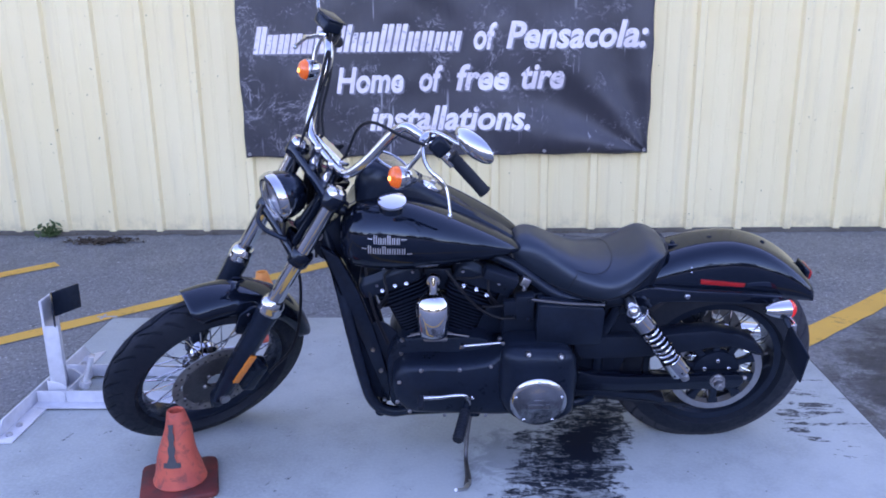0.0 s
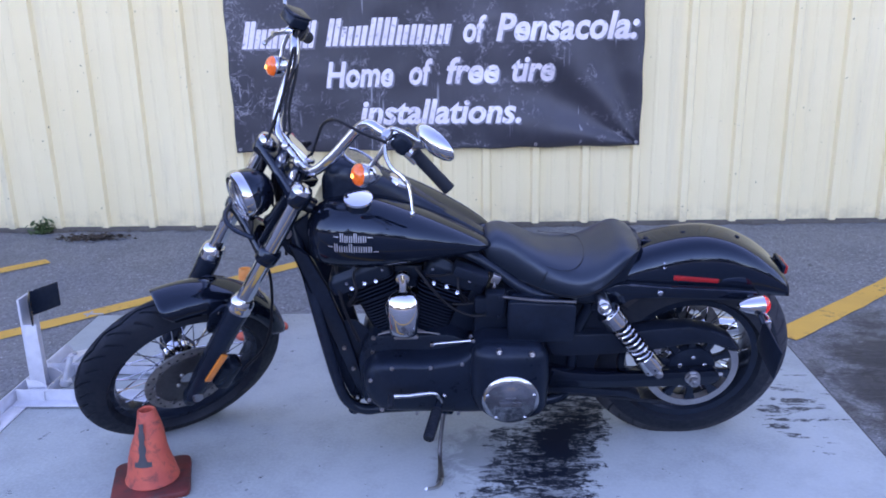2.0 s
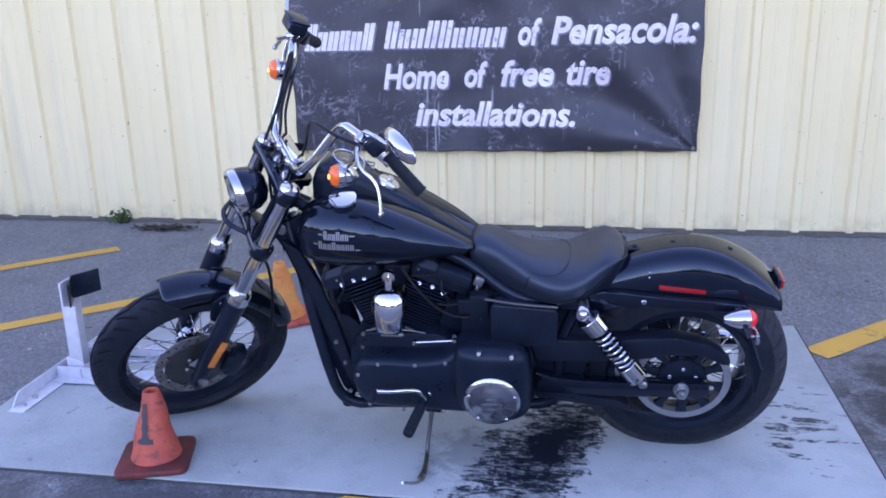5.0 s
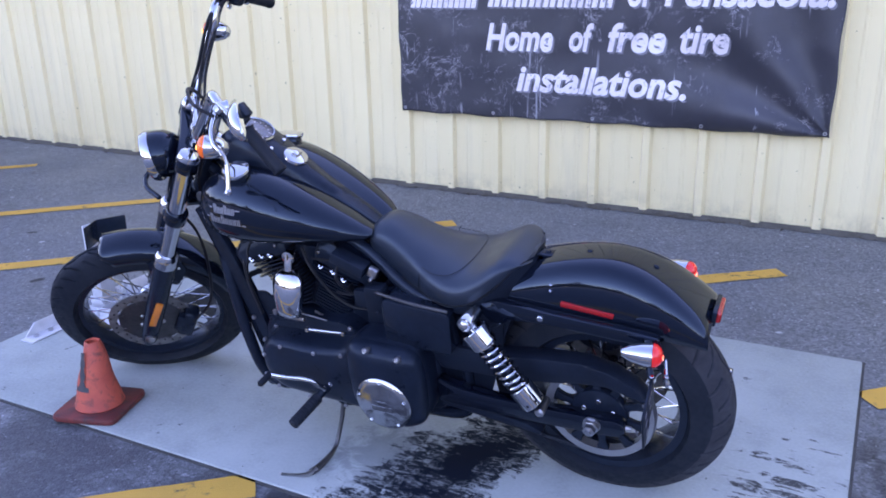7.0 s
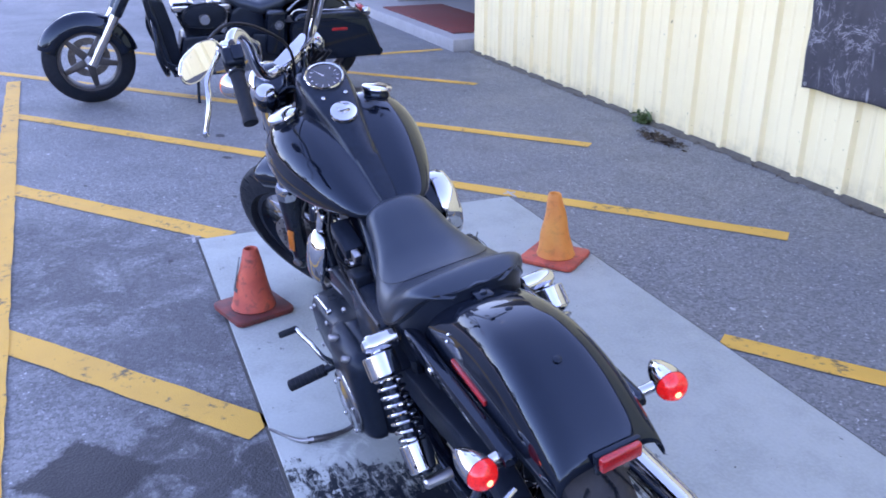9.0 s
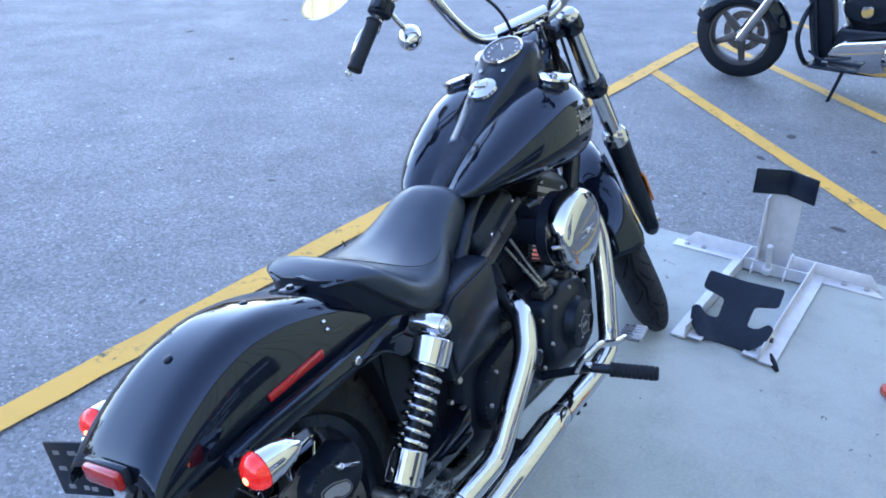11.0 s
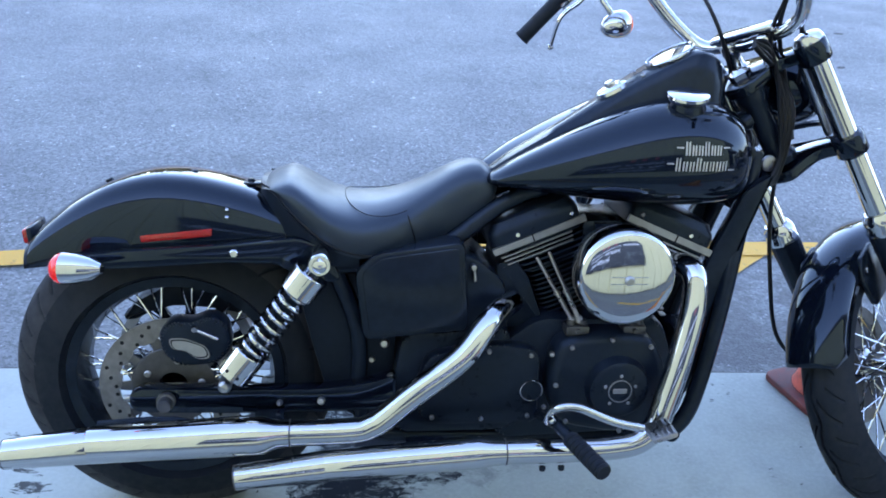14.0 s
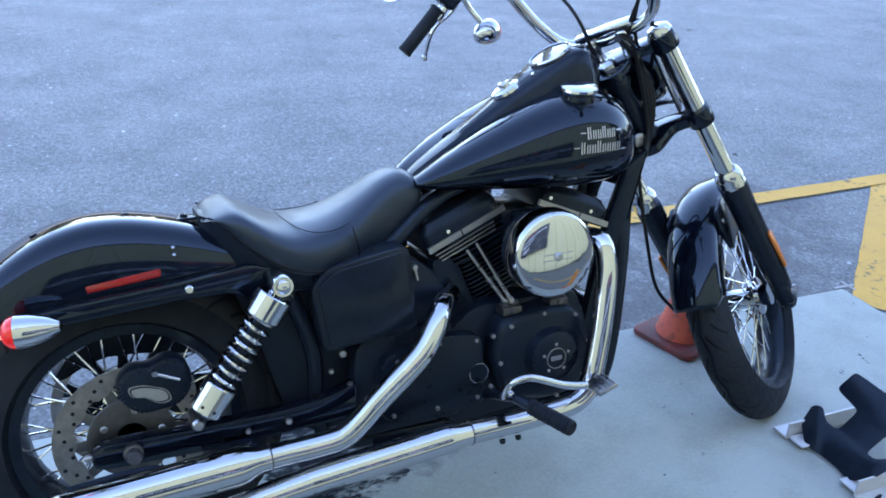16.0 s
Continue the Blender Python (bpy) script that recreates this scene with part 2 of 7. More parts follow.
    grey = k.mix(k.ramp(k.math("ADD", dark_marks, k.math("MULTIPLY", k.math("SUBTRACT", k.noise(18, 5, 0.7, 0.6), 0.5), 0.55)), 0.10, 0.22, 0, 0.96), grey, (0.009, 0.009, 0.012))
    k.set("Base Color", grey)
    k.set("Roughness", k.ramp(k.noise(2.0, 3), 0.3, 0.7, 0.52, 0.74))
    h = k.math("ADD", k.voronoi(130), k.math("MULTIPLY", fine, 0.7))
    k.bump(h, 0.5, 0.004)
    return k.m


def slab_mat():
    k = Nodes("weathered concrete", (0.42, 0.41, 0.40), 0.8, 0.0, 0.0, 0.25)
    big, mid, fine = k.noise(1.1, 5, 0.6), k.noise(6, 6, 0.6), k.noise(90, 4)
    c = k.mix(k.ramp(big, 0.35, 0.65), (0.285, 0.315, 0.298), (0.372, 0.404, 0.384))
    c = k.mix(k.ramp(mid, 0.46, 0.72, 0, 0.45), c, (0.205, 0.226, 0.212))
    c = k.mix(k.ramp(fine, 0.4, 0.75, 0, 0.32), c, (0.45, 0.482, 0.463))
    # spilt oil under the engine, with a ragged edge, drawn on into the bike's shade
    rag = k.noise(7.0, 7, 0.7, 1.2)
    streak = k.noise(16.0, 5, 0.65, 0.4, k.mapped((0.45, 1.6, 1)))
    run = k.noise(9.0, 6, 0.7, 0.5, k.mapped((1.8, 0.5, 1)))
    smear = k.noise(13.0, 8, 0.72, 0.5, k.mapped((0.55, 1.7, 1), (0, 0, 0), (0, 0, 0.12)))
    m1 = k.math("MAXIMUM", oblong(k, 0.42, -0.06, 0.22, 0.68, -17), k.math("MULTIPLY", oblong(k, 0.255, -0.28, 0.17, 0.40, -17), 0.60))
    edge = k.math("ADD", m1, k.math("ADD", k.math("MULTIPLY", k.math("SUBTRACT", smear, 0.5), 1.5), k.math("MULTIPLY", k.math("SUBTRACT", run, 0.5), 0.9)))
    edge = k.math("ADD", edge, k.math("MULTIPLY", k.math("SUBTRACT", rag, 0.5), 0.5))
    oil = k.ramp(edge, 0.30, 0.37)
    holes = k.ramp(k.noise(22, 5, 0.7, 0.5), 0.36, 0.5)
    scuff = k.ramp(k.noise(26, 8, 0.75, 0.8, k.mapped((0.7, 1.5, 1), (0, 0, 0), (0, 0, 0.15))), 0.42, 0.52)
    core = k.ramp(edge, 0.48, 0.80)
    c = k.mix(k.math("MULTIPLY", oil, k.math("MAXIMUM", core, k.ramp(scuff, 0, 1, 0.30, 0.97))), c, (0.0085, 0.0118, 0.0185))
    # thin grey film where the spill was trodden about
    film = k.math("ADD", blob(k, 0.14, -0.18, 0.34, 0.42, 0), k.math("MULTIPLY", k.math("SUBTRACT", k.noise(13, 7, 0.75, 0.9), 0.5), 1.5))
    c = k.mix(k.ramp(film, 0.58, 0.80, 0, 0.40), c, (0.06, 0.066, 0.076))
    # tyre rubber streaks behind the rear wheel
    m2 = k.math("ADD", k.math("MULTIPLY", blob(k, 1.25, 0.18, 0.42, 0.62, 0), 0.75), k.math("MULTIPLY", k.math("SUBTRACT", streak, 0.5), 2.4))
    c = k.mix(k.math("MULTIPLY", k.ramp(m2, 0.70, 0.77), k.ramp(holes, 0, 1, 0.0, 0.9)), c, (0.02, 0.02, 0.022))
    m3 = k.math("ADD", k.math("MULTIPLY", blob(k, 0.85, 0.32, 1.3, 0.95, 0), 0.35), k.math("MULTIPLY", k.math("SUBTRACT", streak, 0.5), 2.0))
    c = k.mix(k.ramp(m3, 0.60, 0.66, 0, 0.6), c, (0.03, 0.03, 0.032))
    specks = k.ramp(k.noise(46, 2, 0.5), 0.755, 0.78)
    c = k.mix(k.math("MULTIPLY", specks, 0.8), c, (0.03, 0.03, 0.03))
    k.set("Base Color", c)
    k.set("Roughness", k.mix(oil, (0.82, 0.82, 0.82), (0.72, 0.72, 0.72)))
    k.set("Specular IOR Level", k.ramp(oil, 0.0, 1.0, 0.25, 0.04))
    k.bump(k.math("ADD", k.noise(160, 4), k.math("MULTIPLY", mid, 0.6)), 0.25, 0.003)
    return k.m


def yellow_mat():
    k = Nodes("worn yellow road paint", (0.55, 0.33, 0.04), 0.7)
    wear = k.ramp(k.math("ADD", k.math("MULTIPLY", k.noise(26, 6, 0.7), 0.6), k.math("MULTIPLY", k.noise(4, 4), 0.4)), 0.555, 0.63)
    c = k.mix(k.ramp(k.noise(3.5, 4), 0.3, 0.7), (0.70, 0.365, 0.052), (0.60, 0.315, 0.05))
    k.set("Base Color", k.mix(wear, c, (0.10, 0.085, 0.05)))
    k.bump(k.noise(180, 4), 0.4, 0.003)
    return k.m


def wall_mat():
    k = Nodes("cream painted steel cladding", (0.78, 0.69, 0.45), 0.5, 0.0, 0.0, 0.35)
    c = k.mix(k.ramp(k.noise(0.8, 4), 0.3, 0.7), (0.815, 0.665, 0.36), (0.85, 0.71, 0.405))
    run = k.ramp(k.noise(3.0, 5, 0.6, 0, k.mapped((3, 3, 0.25))), 0.56, 0.74, 0, 0.22)
    c = k.mix(run, c, (0.48, 0.42, 0.30))
    low = k.math("MULTIPLY", k.ramp(k.axis("Z"), 0.0, 0.14, 1, 0), k.ramp(k.noise(9, 6, 0.7), 0.42, 0.62))
    c = k.mix(k.math("MULTIPLY", low, 0.45), c, (0.24, 0.20, 0.14))
    dots = k.ramp(k.noise(55, 1, 0.2), 0.80, 0.81)
    c = k.mix(k.math("MULTIPLY", dots, 0.8), c, (0.10, 0.08, 0.06))
    k.set("Base Color", c)
    k.bump(k.noise(5, 3, 0.5, 0, k.mapped((1, 1, 0.3))), 0.08, 0.01)
    return k.m


def banner_mat():
    k = Nodes("faded black banner vinyl", (0.03, 0.03, 0.035), 0.45)
    c = k.mix(k.ramp(k.noise(1.6, 5, 0.6), 0.3, 0.7), (0.026, 0.026, 0.032), (0.052, 0.050, 0.060))
    zone = k.ramp(k.math("ADD", k.ramp(k.axis("X"), -1.35, 0.7, 0.56, 0.42), k.math("MULTIPLY", k.math("SUBTRACT", k.noise(5, 5, 0.7), 0.5), 1.3)), 0.5, 0.6)
    r1 = k.math("ABSOLUTE", k.math("SUBTRACT", k.noise(4.5, 8, 0.62, 1.4), 0.5))
    r2 = k.math("ABSOLUTE", k.math("SUBTRACT", k.noise(9.0, 6, 0.6, 0.8, k.mapped((1, 1, 1), (3.1, 0, 7.7))), 0.5))
    crack = k.math("MULTIPLY", k.math("MAXIMUM", k.ramp(r1, 0.003, 0.009, 1, 0), k.ramp(r2, 0.003, 0.010, 0.8, 0)), zone)
    c = k.mix(k.math("MULTIPLY", crack, 0.6), c, (0.42, 0.40, 0.42))
    drip = k.noise(16, 2, 0.4, 0, k.mapped((2.4, 1, 0.05)))
    dz = k.ramp(k.noise(3, 3), 0.5, 0.6)
    c = k.mix(k.math("MULTIPLY", k.math("MULTIPLY", k.ramp(drip, 0.665, 0.69), dz), 0.6), c, (0.40, 0.40, 0.42))
    k.set("Base Color", c)
    k.set("Roughness", k.ramp(k.noise(10, 4), 0.3, 0.7, 0.36, 0.55))
    fold = k.noise(3.2, 2, 0.5, 0.3, k.mapped((2.2, 1, 0.7), (0, 0, 0), (0, radians(35), 0)))
    k.bump(k.math("ADD", k.math("ADD", k.noise(8, 4, 0.6), k.math("MULTIPLY", fold, 4.5)), k.math("MULTIPLY", crack, 0.5)), 0.3, 0.012)
    return k.m


def letter_mat():
    k = Nodes("chalky white banner print", (0.74, 0.72, 0.76), 0.6)
    c = k.mix(k.ramp(k.noise(7, 5), 0.3, 0.7), (0.86, 0.78, 0.77), (0.68, 0.60, 0.61))
    k.set("Base Color", k.mix(k.ramp(k.noise(34, 5, 0.7), 0.57, 0.68), c, (0.25, 0.24, 0.27)))
    return k.m


def cone_mat(name, a, b, dirt):
    k = Nodes(name, a, 0.6)
    c = k.mix(k.ramp(k.noise(9, 4), 0.35, 0.65), a, b)
    scuff = k.ramp(k.noise(26, 6, 0.7, 0.6), 0.52, 0.68)
    c = k.mix(k.math("MULTIPLY", scuff, dirt), c, (0.05, 0.03, 0.028))
    k.set("Base Color", c)
    k.bump(k.noise(60, 4), 0.2, 0.003)
    return k.m


ASPHALT, CONCRETE, YELLOW, CLAD = asphalt_mat(), slab_mat(), yellow_mat(), wall_mat()
BANNER, LETTER = banner_mat(), letter_mat()
REDINK = simple("faded red banner print", (0.72, 0.14, 0.15), 0.6, 0, 0, 40, 0.2)
SHADOWINK = simple("grey banner print", (0.18, 0.175, 0.2), 0.6, 0, 0, 40, 0.2)
CONERED = cone_mat("scuffed red-orange cone rubber", (0.64, 0.105, 0.055), (0.46, 0.065, 0.04), 0.7)
CONEBASE = cone_mat("dirty dark red cone base", (0.22, 0.03, 0.022), (0.10, 0.02, 0.018), 0.8)
CONEYEL = cone_mat("faded orange cone rubber", (0.78, 0.28, 0.05), (0.72, 0.20, 0.035), 0.25)
SPRAY = simple("dark sprayed mark", (0.05, 0.05, 0.055), 0.6, 0, 0, 60, 0.3)
SIDEWALK = simple("pale sidewalk concrete", (0.30, 0.30, 0.30), 0.8, 0, 0, 30, 0.15, 0.2)
REDMAT = simple("dark red door mat", (0.16, 0.03, 0.025), 0.9, 0, 0, 60, 0.3, 0.3)
# The unlit interior's dimness is put into this dark wall colour.
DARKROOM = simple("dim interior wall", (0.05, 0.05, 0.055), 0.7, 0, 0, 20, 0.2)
BLUEPAINT = simple("blue-grey painted steel", (0.12, 0.17, 0.26), 0.5, 0, 0, 25, 0.15)
LEAF = simple("weed leaf", (0.05, 0.09, 0.025), 0.6, 0, 0, 40, 0.4)
DRYLEAF = simple("dry leaf litter", (0.05, 0.035, 0.022), 0.8, 0, 0, 40, 0.5)
ROOFING = simple("roof sheet", (0.3, 0.3, 0.3), 0.6, 0, 0, 10, 0.1)
CHALK = simple("white paint tick", (0.34, 0.34, 0.34), 0.8, 0, 0, 30, 0.15)


# ---- mesh helpers ----
def sharpen(bm, angle=38):
    for fc in bm.faces:
        fc.smooth = True
    lim = radians(angle)
    for e in bm.edges:
        if len(e.link_faces) == 2 and e.calc_face_angle(0) > lim:
            e.smooth = False


def part(name, bm, material, parent=None, label="", m=None, angle=38):
    if m is not None:
        bmesh.ops.transform(bm, matrix=m, verts=bm.verts)
    bmesh.ops.recalc_face_normals(bm, faces=bm.faces)
    sharpen(bm, angle)
    me = bpy.data.meshes.new(name)
    bm.to_mesh(me)
    bm.free()
    me.materials.append(material)
    ob = new(name, me)
    if parent is not None:
        # thing > part > sub-part, no deeper
        if parent.parent is not None and parent.parent.parent is not None:
            parent = parent.parent
        ob.parent = parent
    if label:
        tagged(ob, label)
    return ob


def joined(*bms):
    """One bmesh out of several."""
    out = bms[0]
    for b in bms[1:]:
        me = bpy.data.meshes.new("tmp")
        b.to_mesh(me)
        b.free()
        out.from_mesh(me)
        bpy.data.meshes.remove(me)
    return out


def box(cx, cy, cz, sx, sy, sz, bevel=0.0, seg=2, m=None):
    bm = bmesh.new()
    bmesh.ops.create_cube(bm, size=1)
    bmesh.ops.transform(bm, matrix=Matrix.Translation((cx, cy, cz)) @ Matrix.Diagonal((sx, sy, sz, 1)), verts=bm.verts)
    if bevel:
        bmesh.ops.bevel(bm, geom=bm.edges[:], offset=bevel, segments=seg, profile=0.5, affect="EDGES")
    if m is not None:
        bmesh.ops.transform(bm, matrix=m, verts=bm.verts)
    return bm


def rings(loops, closed_ends=True, wrap=False):
    """Skin through equal loops of points."""
    bm = bmesh.new()
    vs = [[bm.verts.new(p) for p in lp] for lp in loops]
    n = len(vs[0])
    pairs = list(zip(vs, vs[1:])) + ([(vs[-1], vs[0])] if wrap else [])
    for a, b in pairs:
        for i in range(n):
            bm.faces.new((a[i], a[(i + 1) % n], b[(i + 1) % n], b[i]))
    if closed_ends and not wrap:
        bm.faces.new(vs[0][::-1])
        bm.faces.new(vs[-1])
    return bm


def sheet(rows):
    """An open skin through equal rows of points."""
    bm = bmesh.new()
    vs = [[bm.verts.new(p) for p in r] for r in rows]
    for a, b in zip(vs, vs[1:]):
        for i in range(len(a) - 1):
            bm.faces.new((a[i], a[i + 1], b[i + 1], b[i]))
    return bm


def lathe(profile, n=32, o=(0, 0, 0), d=(0, 0, 1), full=False):
    """Turn (radius, height) pairs round the axis d through o."""
    q = Vector(d).to_track_quat("Z", "Y").to_matrix().to_4x4()
    m = Matrix.Translation(o) @ q
    loops = []
    for r, h in profile:
        r = max(r, 1e-5)
        loops.append([m @ Vector((r * math.cos(2 * math.pi * i / n), r * math.sin(2 * math.pi * i / n), h)) for i in range(n)])
    bm = rings(loops, not full, full)
    bmesh.ops.remove_doubles(bm, verts=bm.verts, dist=2e-5)
    return bm


def glide(pts, per=6):
    """A smooth line through points (Catmull-Rom)."""
    p = [Vector(v) for v in pts]
    p = [p[0] * 2 - p[1]] + p + [p[-1] * 2 - p[-2]]
    out = []
    for a, b, c, e in zip(p, p[1:], p[2:], p[3:]):
        for i in range(per):
            t = i / per
            out.append(0.5 * (2 * b + (c - a) * t + (2 * a - 5 * b + 4 * c - e) * t * t + (3 * b - a - 3 * c + e) * t ** 3))
    out.append(p[-2])
    return out


def tube(pts, r, n=12, smooth=6, flat=1.0):
    """A round bar along a line; r is one radius or one for each point given."""
    if smooth:
        if not isinstance(r, (int, float)):
            rr = [v[0] for v in glide([(x, 0, 0) for x in r], smooth)]
        else:
            rr = None
        path = glide(pts, smooth)
    else:
        path, rr = [Vector(v) for v in pts], (None if isinstance(r, (int, float)) else list(r))
    rr = rr or [r] * len(path)
    tang = [(path[min(i + 1, len(path) - 1)] - path[max(i - 1, 0)]).normalized() for i in range(len(path))]
    side = tang[0].orthogonal().normalized()
    loops = []
    for p, t, rad in zip(path, tang, rr):
        side = (side - t * side.dot(t)).normalized()
        up = t.cross(side)
        loops.append([p + rad * (math.cos(a) * side + flat * math.sin(a) * up) for a in (2 * math.pi * i / n for i in range(n))])
    return rings(loops)


def rod(a, b, r, n=10):
    return tube([a, b], r, n, 0)


def plate(outline, a, b, axis="y", bevel=0.003):
    """A flat outline of (u, v) pairs made solid from a to b along an axis."""
    def at(u, v, w):
        return {"y": (u, w, v), "x": (w, u, v), "z": (u, v, w)}[axis]

    bm = bmesh.new()
    fc = bm.faces.new([bm.verts.new(at(u, v, a)) for u, v in outline])
    ext = bmesh.ops.extrude_face_region(bm, geom=[fc])
    mv = Vector(at(0, 0, b)) - Vector(at(0, 0, a))
    bmesh.ops.translate(bm, verts=[g for g in ext["geom"] if isinstance(g, bmesh.types.BMVert)], vec=mv)
    bmesh.ops.recalc_face_normals(bm, faces=bm.faces)
    if bevel:
        bmesh.ops.bevel(bm, geom=bm.edges[:], offset=bevel, segments=2, profile=0.5, affect="EDGES")
    return bm


def rounded(pts, r=0.02, n=4):
    """An outline with its corners rounded."""
    out = []
    k = len(pts)
    for i in range(k):
        p, a, b = Vector(pts[i]), Vector(pts[i - 1]), Vector(pts[(i + 1) % k])
        d = min(r, (a - p).length * 0.45, (b - p).length * 0.45)
        s, e = p + (a - p).normalized() * d, p + (b - p).normalized() * d
        for j in range(n + 1):
            t = j / n
            out.append(tuple((1 - t) ** 2 * s + 2 * t * (1 - t) * p + t * t * e))
    return out


def bolt(p, d, r=0.006, h=0.006, n=10):
    return lathe([(0, 0), (r, 0), (r, h * 0.7), (r * 0.75, h), (0, h)], n, p, d)


def lerp_table(table, x):
    """Smooth value of a table of (x, value) pairs."""
    xs, ys = [t[0] for t in table], [t[1] for t in table]
    if x <= xs[0]:
        return ys[0]
    for i in range(len(xs) - 1):
        if x <= xs[i + 1]:
            t = (x - xs[i]) / (xs[i + 1] - xs[i])
            m0 = (ys[i + 1] - ys[max(i - 1, 0)]) / (xs[i + 1] - xs[max(i - 1, 0)])
            j = min(i + 2, len(xs) - 1)
            m1 = (ys[j] - ys[i]) / (xs[j] - xs[i])
            h = xs[i + 1] - xs[i]
            return (2 * t ** 3 - 3 * t * t + 1) * ys[i] + (t ** 3 - 2 * t * t + t) * h * m0 + (-2 * t ** 3 + 3 * t * t) * ys[i + 1] + (t ** 3 - t * t) * h * m1
    return ys[-1]


def thicken(ob, t):
    md = ob.modifiers.new("thickness", "SOLIDIFY")
    md.thickness, md.offset = t, -1
    return ob


def each(name, bms, mat, parent, label="", m=None):
    """Alike small pieces, each an object of its own."""
    for b in bms:
        part(name, b, mat, parent, label, m)


# ---- ground, slab, markings ----
def make_ground():
    bm = bmesh.new()
    bmesh.ops.create_grid(bm, x_segments=1, y_segments=1, size=400)
    tagged(part("ground", bm, ASPHALT), "grey weathered asphalt parking lot with dark oil spots", "ground", "", "structure")
    s = box(-0.122, 0.338, -0.03, 3.155, 1.575, 0.084, 0.006)
    tagged(part("pavement", s, CONCRETE), "pale concrete parking pad with black oil stains and tyre streaks", "concrete pad", "", "structure")
    j = joined(*[box(x, y, 0.001, sx, sy, 0.006) for x, y, sx, sy in ((-0.122, -0.454, 3.176, 0.012), (-0.122, 1.130, 3.176, 0.012), (-1.705, 0.338, 0.010, 1.57), (1.460, 0.338, 0.009, 1.57))])
    tagged(part("pavement_joint", j, simple("dirt-filled joint", (0.06, 0.058, 0.055), 0.9, 0, 0, 60, 0.4, 0.3)), "dark dirt-filled joint round the concrete pad", "joint", "", "structure")


def stripe(a, b, w=0.1, h=0.004):
    a, b = Vector((*a, 0)), Vector((*b, 0))
    d = (b - a).normalized()
    s = Vector((-d.y, d.x, 0)) * w / 2
    n = max(2, int((b - a).length / 0.12))
    rnd = random.Random(int(a.x * 100) + 7)
    rows = []
    for i in range(n + 1):
        p = a + (b - a) * i / n
        l, r = p + s * (1 + rnd.uniform(-0.07, 0.07)), p - s * (1 + rnd.uniform(-0.07, 0.07))
        rows.append([(l.x, l.y, h), (r.x, r.y, h)])
    bm = sheet(rows)
    return tagged(part("parking_line", bm, YELLOW), "worn yellow painted parking line on asphalt", "parking line", "parking lines", "structure")


def make_lines():
    stripe((1.02, -1.178), (-5.9, -1.43), 0.105, 0.008)
    stripe((2.9, -0.87), (1.0, -1.177), 0.105, 0.0085)
    stripe((-6.42, -1.62), (-2.40, 2.04), 0.1)
    stripe((-4.66, -1.40), (-0.72, 2.08), 0.105)
    stripe((-2.86, -1.31), (-1.70, -0.32), 0.125)
    stripe((-0.04, 1.15), (1.07, 2.0), 0.1)
    stripe((-1.05, -1.253), (-0.11, -0.468), 0.125)
    stripe((1.48, 0.83), (2.75, 1.95), 0.12)
    stripe((-7.75, -1.1), (-4.35, 2.13), 0.09)
    stripe((-6.0, 1.35), (-6.02, 2.5), 0.09)
    for x, y in ((-1.73, -0.47), (-1.74, 1.16)):
        t = joined(box(x, y, 0.003, 0.10, 0.014, 0.004, 0, 1, None), box(x - 0.02, y, 0.003, 0.012, 0.07, 0.004))
        tagged(part("paint_mark", t, CHALK), "small white painted mark at the pad's corner", "paint mark", "paint marks", "structure")


WALL_Y, WALL_X0, WALL_X1, WALL_H = 2.737, -5.78, 15.0, 4.2


